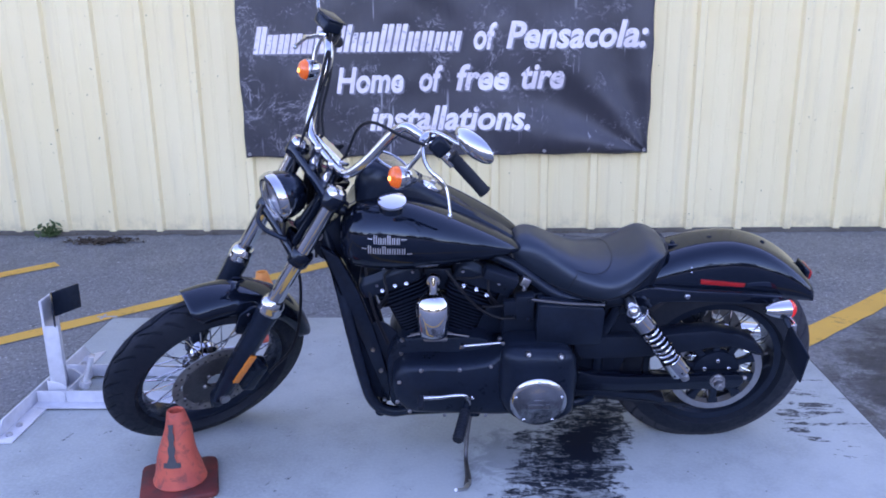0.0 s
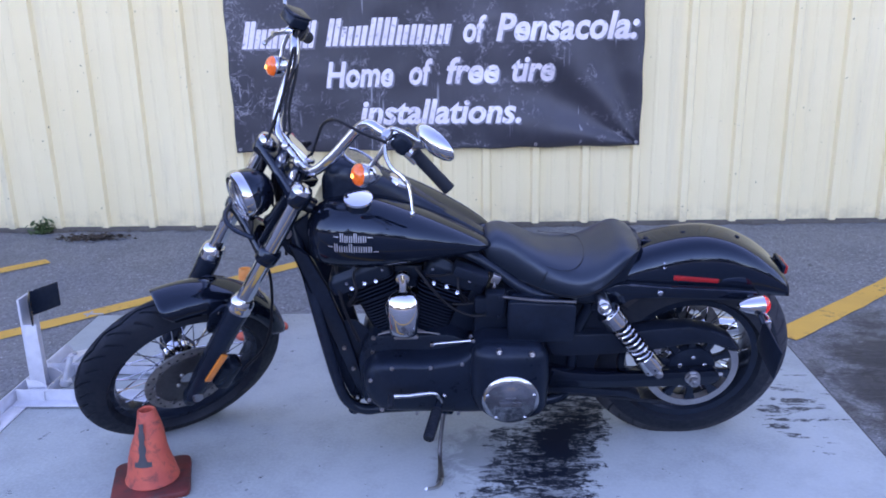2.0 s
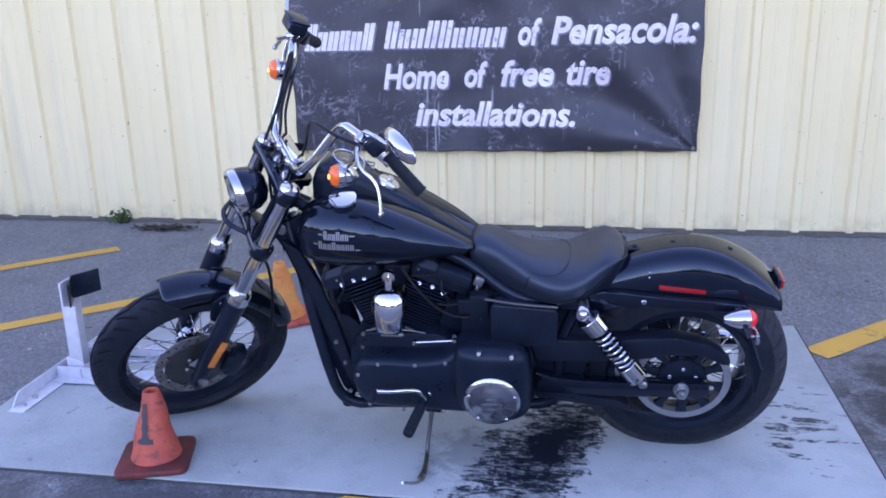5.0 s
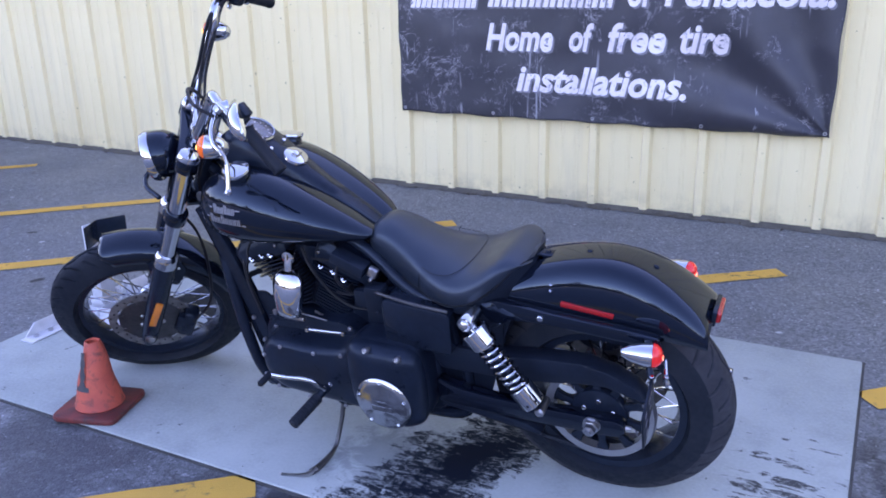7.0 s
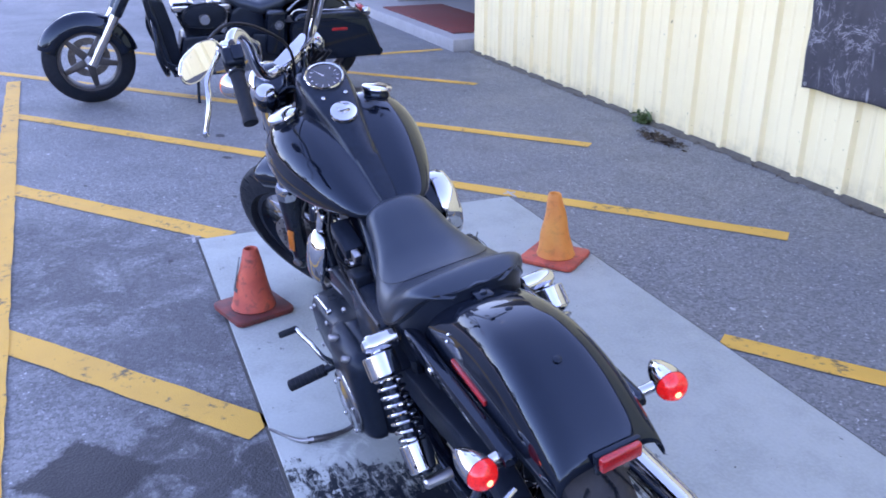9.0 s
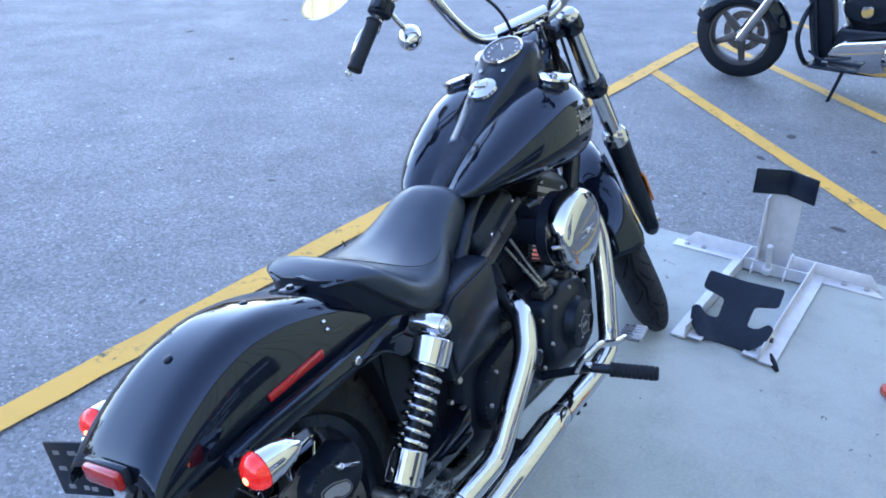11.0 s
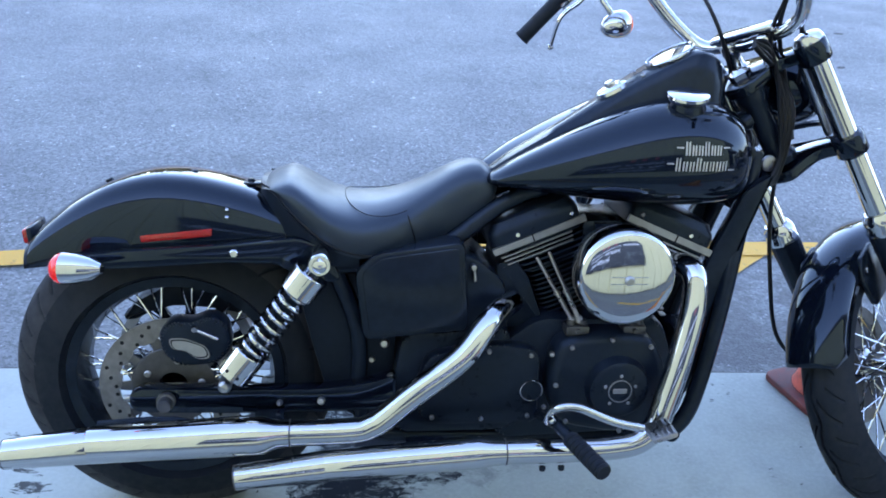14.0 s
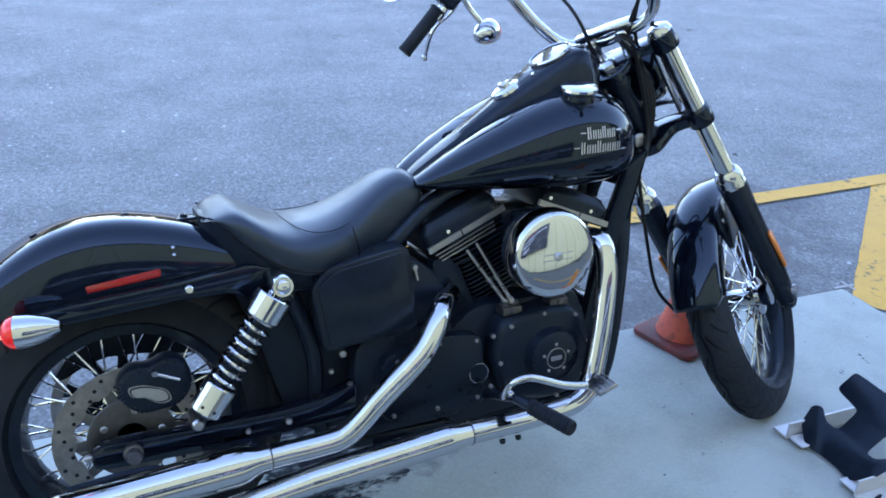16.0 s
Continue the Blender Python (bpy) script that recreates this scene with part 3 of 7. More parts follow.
def make_wall():
    """Ribbed steel cladding: a broad rib every 0.318 m, with two fine ribs between."""
    pitch, x, pts = 0.318, WALL_X0, []
    first = 0.205 - pitch * 19
    for i in range(0, 70):
        c = first + i * pitch
        for dx, dy in ((-0.034, 0), (-0.020, -0.030), (0.020, -0.030), (0.034, 0), (0.098, 0), (0.105, -0.004), (0.117, -0.004), (0.124, 0), (0.194, 0), (0.201, -0.004), (0.213, -0.004), (0.220, 0)):
            xx = c + dx
            if WALL_X0 < xx < WALL_X1:
                pts.append((xx, WALL_Y + 0.012 + dy))
    pts = [(WALL_X0, WALL_Y + 0.012)] + pts + [(WALL_X1, WALL_Y + 0.012)]
    rows = [[(x, y, z) for x, y in pts] for z in (0.015, WALL_H)]
    bm = sheet(rows)
    back = box((WALL_X0 + WALL_X1) / 2, WALL_Y + 0.13, WALL_H / 2, WALL_X1 - WALL_X0, 0.2, WALL_H)
    tagged(part("wall_south", bm, CLAD, None, "", None, 20), "cream ribbed steel cladding wall, dirty along its foot", "wall", "", "structure")
    tagged(part("wall_south_core", back, CLAD), "cream building wall behind the cladding", "wall", "", "structure")
    tagged(part("wall_west", box(WALL_X0 + 0.1, WALL_Y + 1.6, WALL_H / 2, 0.2, 2.7, WALL_H), CLAD), "cream end wall beside the recessed entrance", "wall", "", "structure")
    tagged(part("roof", box(2, WALL_Y + 5.1, WALL_H + 0.1, 27.5, 10.4, 0.2, 0.02), ROOFING), "flat grey roof of the building", "roof", "", "structure")
    tagged(part("wall_north", box(2, WALL_Y + 10.2, WALL_H / 2, 27, 0.2, WALL_H), CLAD), "plain cream back wall", "wall", "", "structure")
    tagged(part("wall_east", box(WALL_X1 - 0.1, WALL_Y + 5.1, WALL_H / 2, 0.2, 10, WALL_H), CLAD), "plain cream side wall", "wall", "", "structure")
    # foot of the wall: dirt and crumbled edge
    rnd = random.Random(3)
    rows, x = [], WALL_X0
    top, bot = [], []
    while x < WALL_X1:
        top.append((x, WALL_Y - 0.0, 0.022))
        bot.append((x, WALL_Y - 0.035 - rnd.random() * 0.04, 0.003))
        x += 0.06
    tagged(part("wall_footing", sheet([top, bot]), simple("dirt at the wall foot", (0.09, 0.08, 0.065), 0.9, 0, 0, 50, 0.5, 0.4)), "strip of dark dirt and crumbled concrete along the wall", "dirt strip", "", "structure")


def make_entrance():
    tagged(part("sidewalk", box(-9.1, 3.35, 0.05, 6.5, 1.6, 0.14, 0.015), SIDEWALK), "pale concrete sidewalk step at the shop entrance", "sidewalk", "", "structure")
    tagged(part("wall_recess", joined(box(-6.0, 4.2, WALL_H / 2, 0.4, 0.2, WALL_H), box(-11.9, 4.2, WALL_H / 2, 1.2, 0.2, WALL_H), box(-8.75, 4.2, 3.25, 5.1, 0.2, 1.9)), CLAD), "cream recessed shop wall with a wide dark opening", "wall", "", "structure")
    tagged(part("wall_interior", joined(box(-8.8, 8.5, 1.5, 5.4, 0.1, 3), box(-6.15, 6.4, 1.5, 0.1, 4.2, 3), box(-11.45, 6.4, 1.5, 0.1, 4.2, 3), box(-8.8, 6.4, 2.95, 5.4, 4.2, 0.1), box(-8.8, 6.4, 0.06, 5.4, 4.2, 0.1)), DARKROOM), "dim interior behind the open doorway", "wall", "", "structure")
    tagged(part("door_mat", box(-7.35, 3.1, 0.128, 2.3, 0.8, 0.016, 0.004), REDMAT), "dark red mat on the entrance sidewalk", "door mat")
    col = new("entrance_column")
    tagged(col, "blue-grey painted steel column at the entrance", "column", "", "structure")
    part("shaft", box(-10.4, 2.95, 1.25, 0.3, 0.3, 2.3, 0.02), BLUEPAINT, col)
    part("base", box(-10.4, 2.95, 0.16, 0.4, 0.4, 0.09, 0.02), SIDEWALK, col)
    # Out of view; added low to keep the sidewalk and doorway dark.
    tagged(part("canopy", box(-9.1, 3.4, 2.5, 6.6, 1.6, 0.35, 0.02), ROOFING), "unseen flat canopy set low to shade the entrance", "canopy", "", "structure")
    bl = new("planter")
    tagged(bl, "square beige concrete planter box beside the entrance", "planter")
    part("body", box(-9.25, 3.3, 0.22, 0.42, 0.42, 0.22, 0.02), SIDEWALK, bl)
    part("rim", box(-9.25, 3.3, 0.345, 0.47, 0.47, 0.04, 0.01), SIDEWALK, bl)


# ---- banner ----
BX0, BX1, BZ0, BZ1 = -1.392, 1.168, 0.515, 1.735


def banner_y(x, z):
    """How far the slack vinyl stands out from the wall."""
    u, v = (x - BX0) / (BX1 - BX0), (z - BZ0) / (BZ1 - BZ0)
    d = 0.010 * math.sin(9 * u + 2.2 * v) * math.sin(math.pi * v) ** 0.5 if 0 < v < 1 else 0
    # pull folds that run up from the lower corner, and slanting waves under the top hem
    r = math.hypot((1 - u) * 2.1, v)
    ang = math.atan2(v, (1 - u) * 2.1 + 1e-6)
    d += 0.020 * math.sin(ang * 9) * math.exp(-((r - 0.45) / 0.38) ** 2)
    d += 0.016 * math.sin(21 * u + 5 * v) * max(0.0, v - 0.35) ** 1.2
    d += 0.006 * noise.noise((x * 5, z * 6, 1.3))
    return WALL_Y - 0.034 - 0.018 - d * 1.5


def make_banner():
    root = tagged(new("banner"), "faded black vinyl banner with white slogan hung on the cream wall", "banner")
    nx, nz = 220, 100
    rows = []
    for j in range(nz + 1):
        z = BZ0 + (BZ1 - BZ0) * j / nz
        row = []
        for i in range(nx + 1):
            x = BX0 + (BX1 - BX0) * i / nx
            zz = z + (0.013 * (i / nx) + 0.004 * math.sin(i * 0.21)) * (1 - j / nz)
            row.append((x - 0.004 * math.sin(j * 0.2), banner_y(x, z), zz))
        rows.append(row)
    thicken(part("vinyl_sheet", sheet(rows), BANNER, root), 0.0012)
    for i in range(5):
        u = i / 4
        for z, dz in ((BZ0 + 0.022 + 0.013 * u, 0), (BZ1 - 0.022, 0)):
            x = BX0 + 0.022 + (BX1 - BX0 - 0.044) * u
            part("grommet", lathe([(0.004, 0), (0.011, 0), (0.011, 0.003), (0.004, 0.003)], 14, (x, banner_y(x, z) - 0.002, z), (0, -1, 0), True), STEEL, root)

    def lay(ob):
        """Wrap flat lettering onto the wavy sheet."""
        me = ob.data
        for v in me.vertices:
            x, d, z = v.co
            v.co = (x, banner_y(x, z) - 0.0025 + d, z)

    def words(text, x0, x1, z, h, mat, dx=0.0, dz=0.0, lift=0.0, fat=0.030):
        cu = bpy.data.curves.new("lettering", "FONT")
        cu.body, cu.size, cu.shear, cu.offset, cu.resolution_u = text, 1.0, 0.22, fat, 3
        tmp = bpy.data.objects.new("tmp", cu)
        scene.collection.objects.link(tmp)
        bpy.context.view_layer.update()
        me = bpy.data.meshes.new_from_object(tmp.evaluated_get(bpy.context.evaluated_depsgraph_get()))
        bpy.data.objects.remove(tmp)
        xs = [v.co.x for v in me.vertices]
        lo, hi = min(xs), max(xs)
        bm = bmesh.new()
        bm.from_mesh(me)
        bpy.data.meshes.remove(me)
        for v in bm.verts:
            x = x0 + (v.co.x - lo) / (hi - lo) * (x1 - x0)
            v.co = (x + dx, -lift, z + v.co.y / 0.72 * h + dz)
        bmesh.ops.subdivide_edges(bm, edges=[e for e in bm.edges if e.calc_length() > 0.03], cuts=1)
        bmesh.ops.triangulate(bm, faces=bm.faces)
        ob = part("lettering", bm, mat, root, "white slanted banner lettering" if mat is LETTER else "grey drop shadow of the lettering")
        lay(ob)

    # feet of the large red emblem above the slogan, as plain blocks
    for x0, x1, z0 in ((-0.558, -0.434, 1.497), (-0.212, -0.088, 1.503), (0.045, 0.165, 1.507)):
        top = min(BZ1 - 0.03, z0 + 0.22)
        g = [[(x0 + (x1 - x0) * i / 6, -0.0008, z0 + (top - z0) * j / 8) for i in range(7)] for j in range(9)]
        lay(part("emblem_block", sheet(g), REDINK, root, "faded red printed emblem block"))

    def bars(x0, x1, z, h, n, mat, dx=0.0, dz=0.0, lift=0.0, tall=()):
        """Plain slanted bars where a brand name stands."""
        w = (x1 - x0) / n
        for i in range(n):
            hh = h if i in tall else h * (0.74, 0.70, 0.72)[i % 3]
            for p in (x0 + i * w + 0.010, x0 + (i + 0.5) * w + 0.008):
                sl, q = 0.22 * hh, p + 0.030
                rows = [[(p + dx + sl * k / 3, -lift, z + dz + hh * k / 3), (q + dx + sl * k / 3, -lift, z + dz + hh * k / 3)] for k in range(4)]
                lay(part("name_bar", sheet(rows), mat, root, "white slanted bar in place of a brand name" if mat is LETTER else "grey drop shadow of a bar"))

    for mat, dx, dz, lift in ((SHADOWINK, 0.010, -0.010, 0.0), (LETTER, 0, 0, 0.0022)):
        bars(-1.31, -0.86, 1.165, 0.165, 6, mat, dx, dz, lift, (0, 5))
        bars(-0.79, -0.02, 1.172, 0.165, 9, mat, dx, dz, lift, (0, 3, 4))
        words("of", 0.07, 0.215, 1.186, 0.155, mat, dx, dz, lift)
        words("Pensacola:", 0.27, 1.135, 1.19, 0.16, mat, dx, dz, lift)
        words("Home", -0.79, -0.37, 0.925, 0.155, mat, dx, dz, lift)
        words("of", -0.27, -0.12, 0.932, 0.155, mat, dx, dz, lift)
        words("free", -0.04, 0.29, 0.937, 0.155, mat, dx, dz, lift)
        words("tire", 0.365, 0.63, 0.943, 0.155, mat, dx, dz, lift)
        words("installations.", -0.59, 0.425, 0.69, 0.15, mat, dx, dz, lift)


# ---- cones ----
def make_cone(name, label, at, turn, h, body_mat, base_mat, mark=False, lean=(0, 0)):
    root = tagged(new(name), label, "traffic cone")
    root.matrix_world = Matrix.Translation((at[0], at[1], 0.012)) @ Matrix.Rotation(radians(turn), 4, "Z")
    bw = 0.235 if h < 0.27 else 0.245
    base = plate(rounded([(-bw / 2, -bw / 2), (bw / 2, -bw / 2), (bw / 2, bw / 2), (-bw / 2, bw / 2)], 0.035, 5), 0.001, 0.022, "z", 0.006)
    part("base", base, base_mat, root)
    prof = [(0.080, 0.018), (0.083, 0.026), (0.079, 0.034), (0.0725, 0.06)]
    for i in range(1, 9):
        t = i / 8
        prof.append((0.0725 + (0.027 - 0.0725) * t, 0.06 + (h - 0.06) * t))
    prof += [(0.024, h + 0.003), (0.019, h), (0.019, h - 0.05)]
    bm = lathe(prof, 36)
    for v in bm.verts:
        t = max(0, v.co.z - 0.03)
        v.co.x += lean[0] * t + 0.003 * math.sin(v.co.z * 40)
        v.co.y += lean[1] * t
    part("body", bm, body_mat, root)
    if mark:
        rows = []
        for i in range(13):
            z = 0.10 + 0.125 * i / 12
            r = 0.0730 + (0.027 - 0.0725) * (z - 0.06) / (h - 0.06) + 0.0012
            row = []
            for j in range(5):
                a = radians(-90 - turn + (j - 2) * 5.5 * (1 + 0.25 * math.sin(i * 1.7)) + 4)
                row.append((r * math.cos(a), r * math.sin(a), z))
            rows.append(row)
        foot = []
        for i in range(4):
            z = 0.093 + 0.016 * i / 3
            r = 0.0730 + (0.027 - 0.0725) * (z - 0.06) / (h - 0.06) + 0.0014
            foot.append([(r * math.cos(radians(-90 - turn + 4 + d)), r * math.sin(radians(-90 - turn + 4 + d)), z) for d in (-24, -12, 0, 12, 24)])
        part("numeral", joined(sheet(rows), sheet(foot)), SPRAY, root, "dark hand-sprayed number mark")
    return root


# ---- wheel stand ----
def angle_iron(a, b, w, t=0.006, flip=1, up=(0, 0, 1)):
    """An L-section bar from a to b."""
    a, b, up = Vector(a), Vector(b), Vector(up)
    d = (b - a).normalized()
    s = d.cross(up).normalized() * flip
    prof = [(0, 0), (w, 0), (w, t), (t, t), (t, w), (0, w)]
    return rings([[p + s * x + up * z for x, z in prof] for p in (a, b)])


def make_chock():
    root = tagged(new("wheel_chock"), "white-grey steel motorcycle wheel chock with black cradle plates", "wheel chock")
    z0 = 0.0125
    part("cross_beam", plate([(-1.625, -0.10), (-1.558, -0.10), (-1.558, 0.705), (-1.625, 0.655)], z0, z0 + 0.006, "z", 0.001), GALV, root)
    part("beam_flange", plate([(-0.085, z0), (0.69, z0), (0.64, z0 + 0.055), (-0.03, z0 + 0.055)], -1.625, -1.619, "x", 0.001), GALV, root)
    part("cross_beam", angle_iron((-1.50, 0.44, z0 + 0.006), (-1.50, 0.19, z0 + 0.006), 0.045, 0.006, 1), GALV, root)
    for y, fl in ((0.203, 1), (0.440, -1)):
        part("rail", angle_iron((-1.61, y, z0 + 0.0065), (-0.835, y, z0 + 0.0065), 0.05, 0.005, fl), GALV, root)
        part("rail_pad", box(-0.882, y + 0.028 * fl, z0 + 0.0145, 0.085, 0.05, 0.006, 0.002), GALV, root)
        part("bolt", bolt((-0.882, y + 0.028 * fl, z0 + 0.017), (0, 0, 1), 0.011, 0.008), STEEL, root)
    part("post", joined(box(-1.567, 0.297, 0.216, 0.010, 0.118, 0.40, 0.002), box(-1.540, 0.242, 0.166, 0.055, 0.008, 0.30, 0.002)), GALV, root)
    for y in (0.235, 0.358):
        part("gusset", plate([(-1.585, z0), (-1.475, z0), (-1.475, 0.035), (-1.535, 0.085), (-1.585, 0.095)], y, y + 0.007, "y", 0.001), GALV, root)
    for s in (-1, 1):
        m = Matrix.Translation((-1.552, 0.298, 0.380)) @ Matrix.Rotation(radians(-s * 27), 4, "Z")
        part("head_plate", box(0.0, s * 0.062, 0, 0.007, 0.126, 0.098, 0.004, 2, m), SATIN, root, "bent black steel head plate")
    part("latch_pin", joined(rod((-1.47, 0.30, 0.055), (-1.43, 0.30, 0.165), 0.011), lathe([(0, 0), (0.02, 0), (0.02, 0.024), (0, 0.024)], 14, (-1.472, 0.30, 0.04), (0.3, 0, 1))), GALV, root)
    # rocking cradle: an I-shaped bent plate between the rails
    e = Vector((-0.13, 0, 0.105)).normalized()
    out = rounded([(-0.125, 0.0), (-0.125, 0.07), (0.0, 0.078), (0.125, 0.07), (0.125, 0.0), (0.05, -0.008), (0.048, -0.085), (0.085, -0.088), (0.115, -0.062), (0.135, -0.078), (0.122, -0.135), (0.075, -0.175), (0.03, -0.165), (-0.03, -0.165), (-0.075, -0.175), (-0.122, -0.135), (-0.135, -0.078), (-0.115, -0.062), (-0.085, -0.088), (-0.048, -0.085), (-0.05, -0.008)], 0.014, 3)
    bm = plate(out, -0.004, 0.004, "z", 0.0015)
    for v in bm.verts:
        v.co.z += 0.32 * max(0.0, abs(v.co.x) - 0.03)
    m = Matrix(((0, e.x, e.z, -1.005), (1, 0, 0, 0.320), (0, e.z, -e.x, 0.122), (0, 0, 0, 1)))
    cr = part("cradle", bm, SATIN, root, "black bent steel tyre cradle", m)
    each("cradle_bolt", [bolt((-1.023, 0.320 + dy, 0.145), (0.6, 0, 0.8), 0.007, 0.006) for dy in (-0.03, 0.03)], STEEL, cr)
    part("pivot", rod((-0.955, 0.19, 0.042), (-0.955, 0.455, 0.042), 0.009), DARKSTEEL, root)
    for y in (-0.05, 0.02, 0.56, 0.64):
        part("bolt", bolt((-1.592, y, z0 + 0.006), (0, 0, 1), 0.011, 0.01), STEEL, root)
    tagged(part("rubber_scrap", tube([(-0.90, 0.462, 0.02), (-0.855, 0.482, 0.022), (-0.815, 0.507, 0.02)], [0.008, 0.012, 0.006], 8, 3, 0.5), RUBBER), "torn scrap of black rubber on the concrete pad", "rubber scrap")


# ---- weeds and litter ----
def leaves(name, mat, label, cat, at, n, size, spread, tall, seed):
    rnd = random.Random(seed)
    bm = bmesh.new()
    for _ in range(n):
        x, y = at[0] + rnd.gauss(0, spread[0]), at[1] + rnd.gauss(0, spread[1])
        y = min(y, WALL_Y - 0.02)
        z = 0.006 + abs(rnd.gauss(0, tall))
        m = Matrix.Translation((x, y, z)) @ Euler((rnd.uniform(-1, 1) * (1.2 if tall > 0.02 else 0.4), rnd.uniform(-1, 1) * 0.8, rnd.uniform(0, 6.3))).to_matrix().to_4x4()
        s = size * rnd.uniform(0.5, 1.4)
        vs = [bm.verts.new(m @ Vector(p)) for p in ((0, -s, 0), (s * 0.35, 0, s * 0.15), (0, s, 0), (-s * 0.35, 0, s * 0.15))]
        bm.faces.new(vs[:3]), bm.faces.new((vs[0], vs[2], vs[3]))
    return tagged(part(name, bm, mat), label, cat, "", "stuff")


make_ground()
make_lines()
make_wall()
make_entrance()
make_banner()
make_cone("traffic_cone", "scuffed red-orange traffic cone with a hand-marked numeral", (-0.888, -0.348), 17, 0.252, CONERED, CONEBASE, True, (0.05, 0.02))
make_cone("traffic_cone", "faded orange traffic cone with a red base", (-0.888, 0.948), 38, 0.288, CONEYEL, CONERED, False, (-0.06, 0.03))
make_chock()
leaves("weed", LEAF, "small green weed tuft at the wall foot", "weed", (-2.74, 2.66), 90, 0.03, (0.035, 0.02), 0.035, 4)
leaves("leaf_litter", DRYLEAF, "pile of dry leaf litter on the asphalt", "leaf litter", (-2.33, 2.52), 260, 0.022, (0.10, 0.035), 0.008, 5)
leaves("leaf_litter", DRYLEAF, "thin trail of dry litter along the wall", "leaf litter", (-1.0, 2.68), 160, 0.014, (2.0, 0.012), 0.006, 6)


# ---- unseen tree line added across the lot for the paint and chrome to reflect ----
def make_unseen_trees():
    rnd = random.Random(11)
    bm = bmesh.new()
    for k in range(5200):
        a = radians(rnd.uniform(150, 390))
        R = rnd.uniform(42, 56)
        top = 5.0 + 1.6 * math.sin(a * 9) + 1.4 * math.sin(a * 23 + 1)
        c = Vector((R * math.cos(a), R * math.sin(a), abs(rnd.gauss(0.45, 0.3)) * top))
        m = Matrix.Translation(c) @ Euler((rnd.uniform(0, 6), rnd.uniform(0, 6), rnd.uniform(0, 6))).to_matrix().to_4x4()
        s = rnd.uniform(0.5, 1.3)
        vs = [bm.verts.new(m @ Vector(q)) for q in ((-s, -s * 0.6, 0), (s, -s * 0.5, 0.2), (s * 0.8, s * 0.6, -0.1), (-s * 0.7, s * 0.7, 0.2))]
        bm.faces.new(vs)
    tagged(part("unseen_trees", bm, simple("dark unseen foliage", (0.025, 0.035, 0.025), 0.7, 0, 0, 2, 0.4)), "unseen dark tree line added beyond the lot for reflections", "trees", "", "stuff")


make_unseen_trees()

# ---- the motorcycle: built upright with its front at -x and its right side at +y, then leaned on its stand ----
BIKE = Matrix.Rotation(radians(1.905), 4, "Z") @ Matrix.Rotation(radians(10.73), 4, "X")
RAKE, TURN = radians(29.0), radians(37.0)
_u = Vector((math.sin(RAKE), 0, math.cos(RAKE)))
_f = Vector((-math.cos(RAKE), 0, math.sin(RAKE)))
_l = Vector((0, -1, 0))
_f2 = _f * math.cos(TURN) + _l * math.sin(TURN)
_l2 = _l * math.cos(TURN) - _f * math.sin(TURN)
# steering frame: x back, y right, z up along the steering axis
STEER = Matrix((-_f2, -_l2, _u)).transposed().to_4x4()
STEER.translation = (-0.934, 0, 0)
_fr, _ft = radians(34.5), radians(37.0)
_u3 = Vector((math.sin(_fr), 0, math.cos(_fr)))
_e3 = Vector((-math.cos(_fr), 0, math.sin(_fr)))
# fork frame: the same for the legs, wheel and fender
FORK = Matrix((-(_e3 * math.cos(_ft) + _l * math.sin(_ft)), -(_l * math.cos(_ft) - _e3 * math.sin(_ft)), _u3)).transposed().to_4x4()
FORK.translation = Vector((-1.043, 0, 0)) + FORK.to_3x3() @ Vector((0, 0.010, 0.011))


def P(f, l, s):
    """A place in the steering frame from its distances forward, to the left and up the axis."""
    return (-f, -l, s)


def groove(ang, y, w, tread):
    """True inside a tread groove: a wavy line round the middle, long and short slanted cuts beside it."""
    u = ang / (2 * math.pi) * tread
    wave = abs((u % 1.0) * 2 - 1) * 2 - 1
    if abs(y - 0.10 * w * wave) < 0.0032:
        return True
    q = abs(y) / w
    u += 0.5 if y > 0 else 0.0
    if 0.10 < q < 0.66 and (u + 1.0 * q) % 1.0 < 0.07:
        return True
    return 0.40 < q < 0.80 and (u + 0.5 + 0.9 * q) % 1.0 < 0.065


def tyre_mesh(o, R, w, rim, n, tread):
    """A tyre round the y axis through o: dusty tread with cut grooves, dark side walls."""
    half = []
    span = [-1 + 0.2 * k / 7 for k in range(7)] + [-0.8 + 1.6 * k / 60 for k in range(61)] + [0.8 + 0.2 * (k + 1) / 7 for k in range(7)]
    for u in span:
        y = w * u
        t = math.acos(-u)
        r = R - (R - rim - 0.012) * (abs(math.cos(t)) ** 2.6)
        half.append((y, r))
    prof = half + [(w * 0.62, rim - 0.004), (-w * 0.62, rim - 0.004)]
    rows = []
    for i in range(n):
        ang = 2 * math.pi * i / n
        row = []
        for y, r in prof:
            if r > R - 0.05 and groove(ang, y, w, tread):
                r -= 0.006
            row.append((o[0] + r * math.cos(ang), o[1] + y, o[2] + r * math.sin(ang)))
        rows.append(row)
    bm = rings(rows, False, True)
    for f in bm.faces:
        c = f.calc_center_median()
        x, y, z = c.x - o[0], c.y - o[1], c.z - o[2]
        if abs(y) < w * 0.80 and math.hypot(x, z) > R - 0.05 and not groove(math.atan2(z, x) % (2 * math.pi), y, w, tread):
            f.material_index = 1
    return bm


UNIT_SPOKE = {}


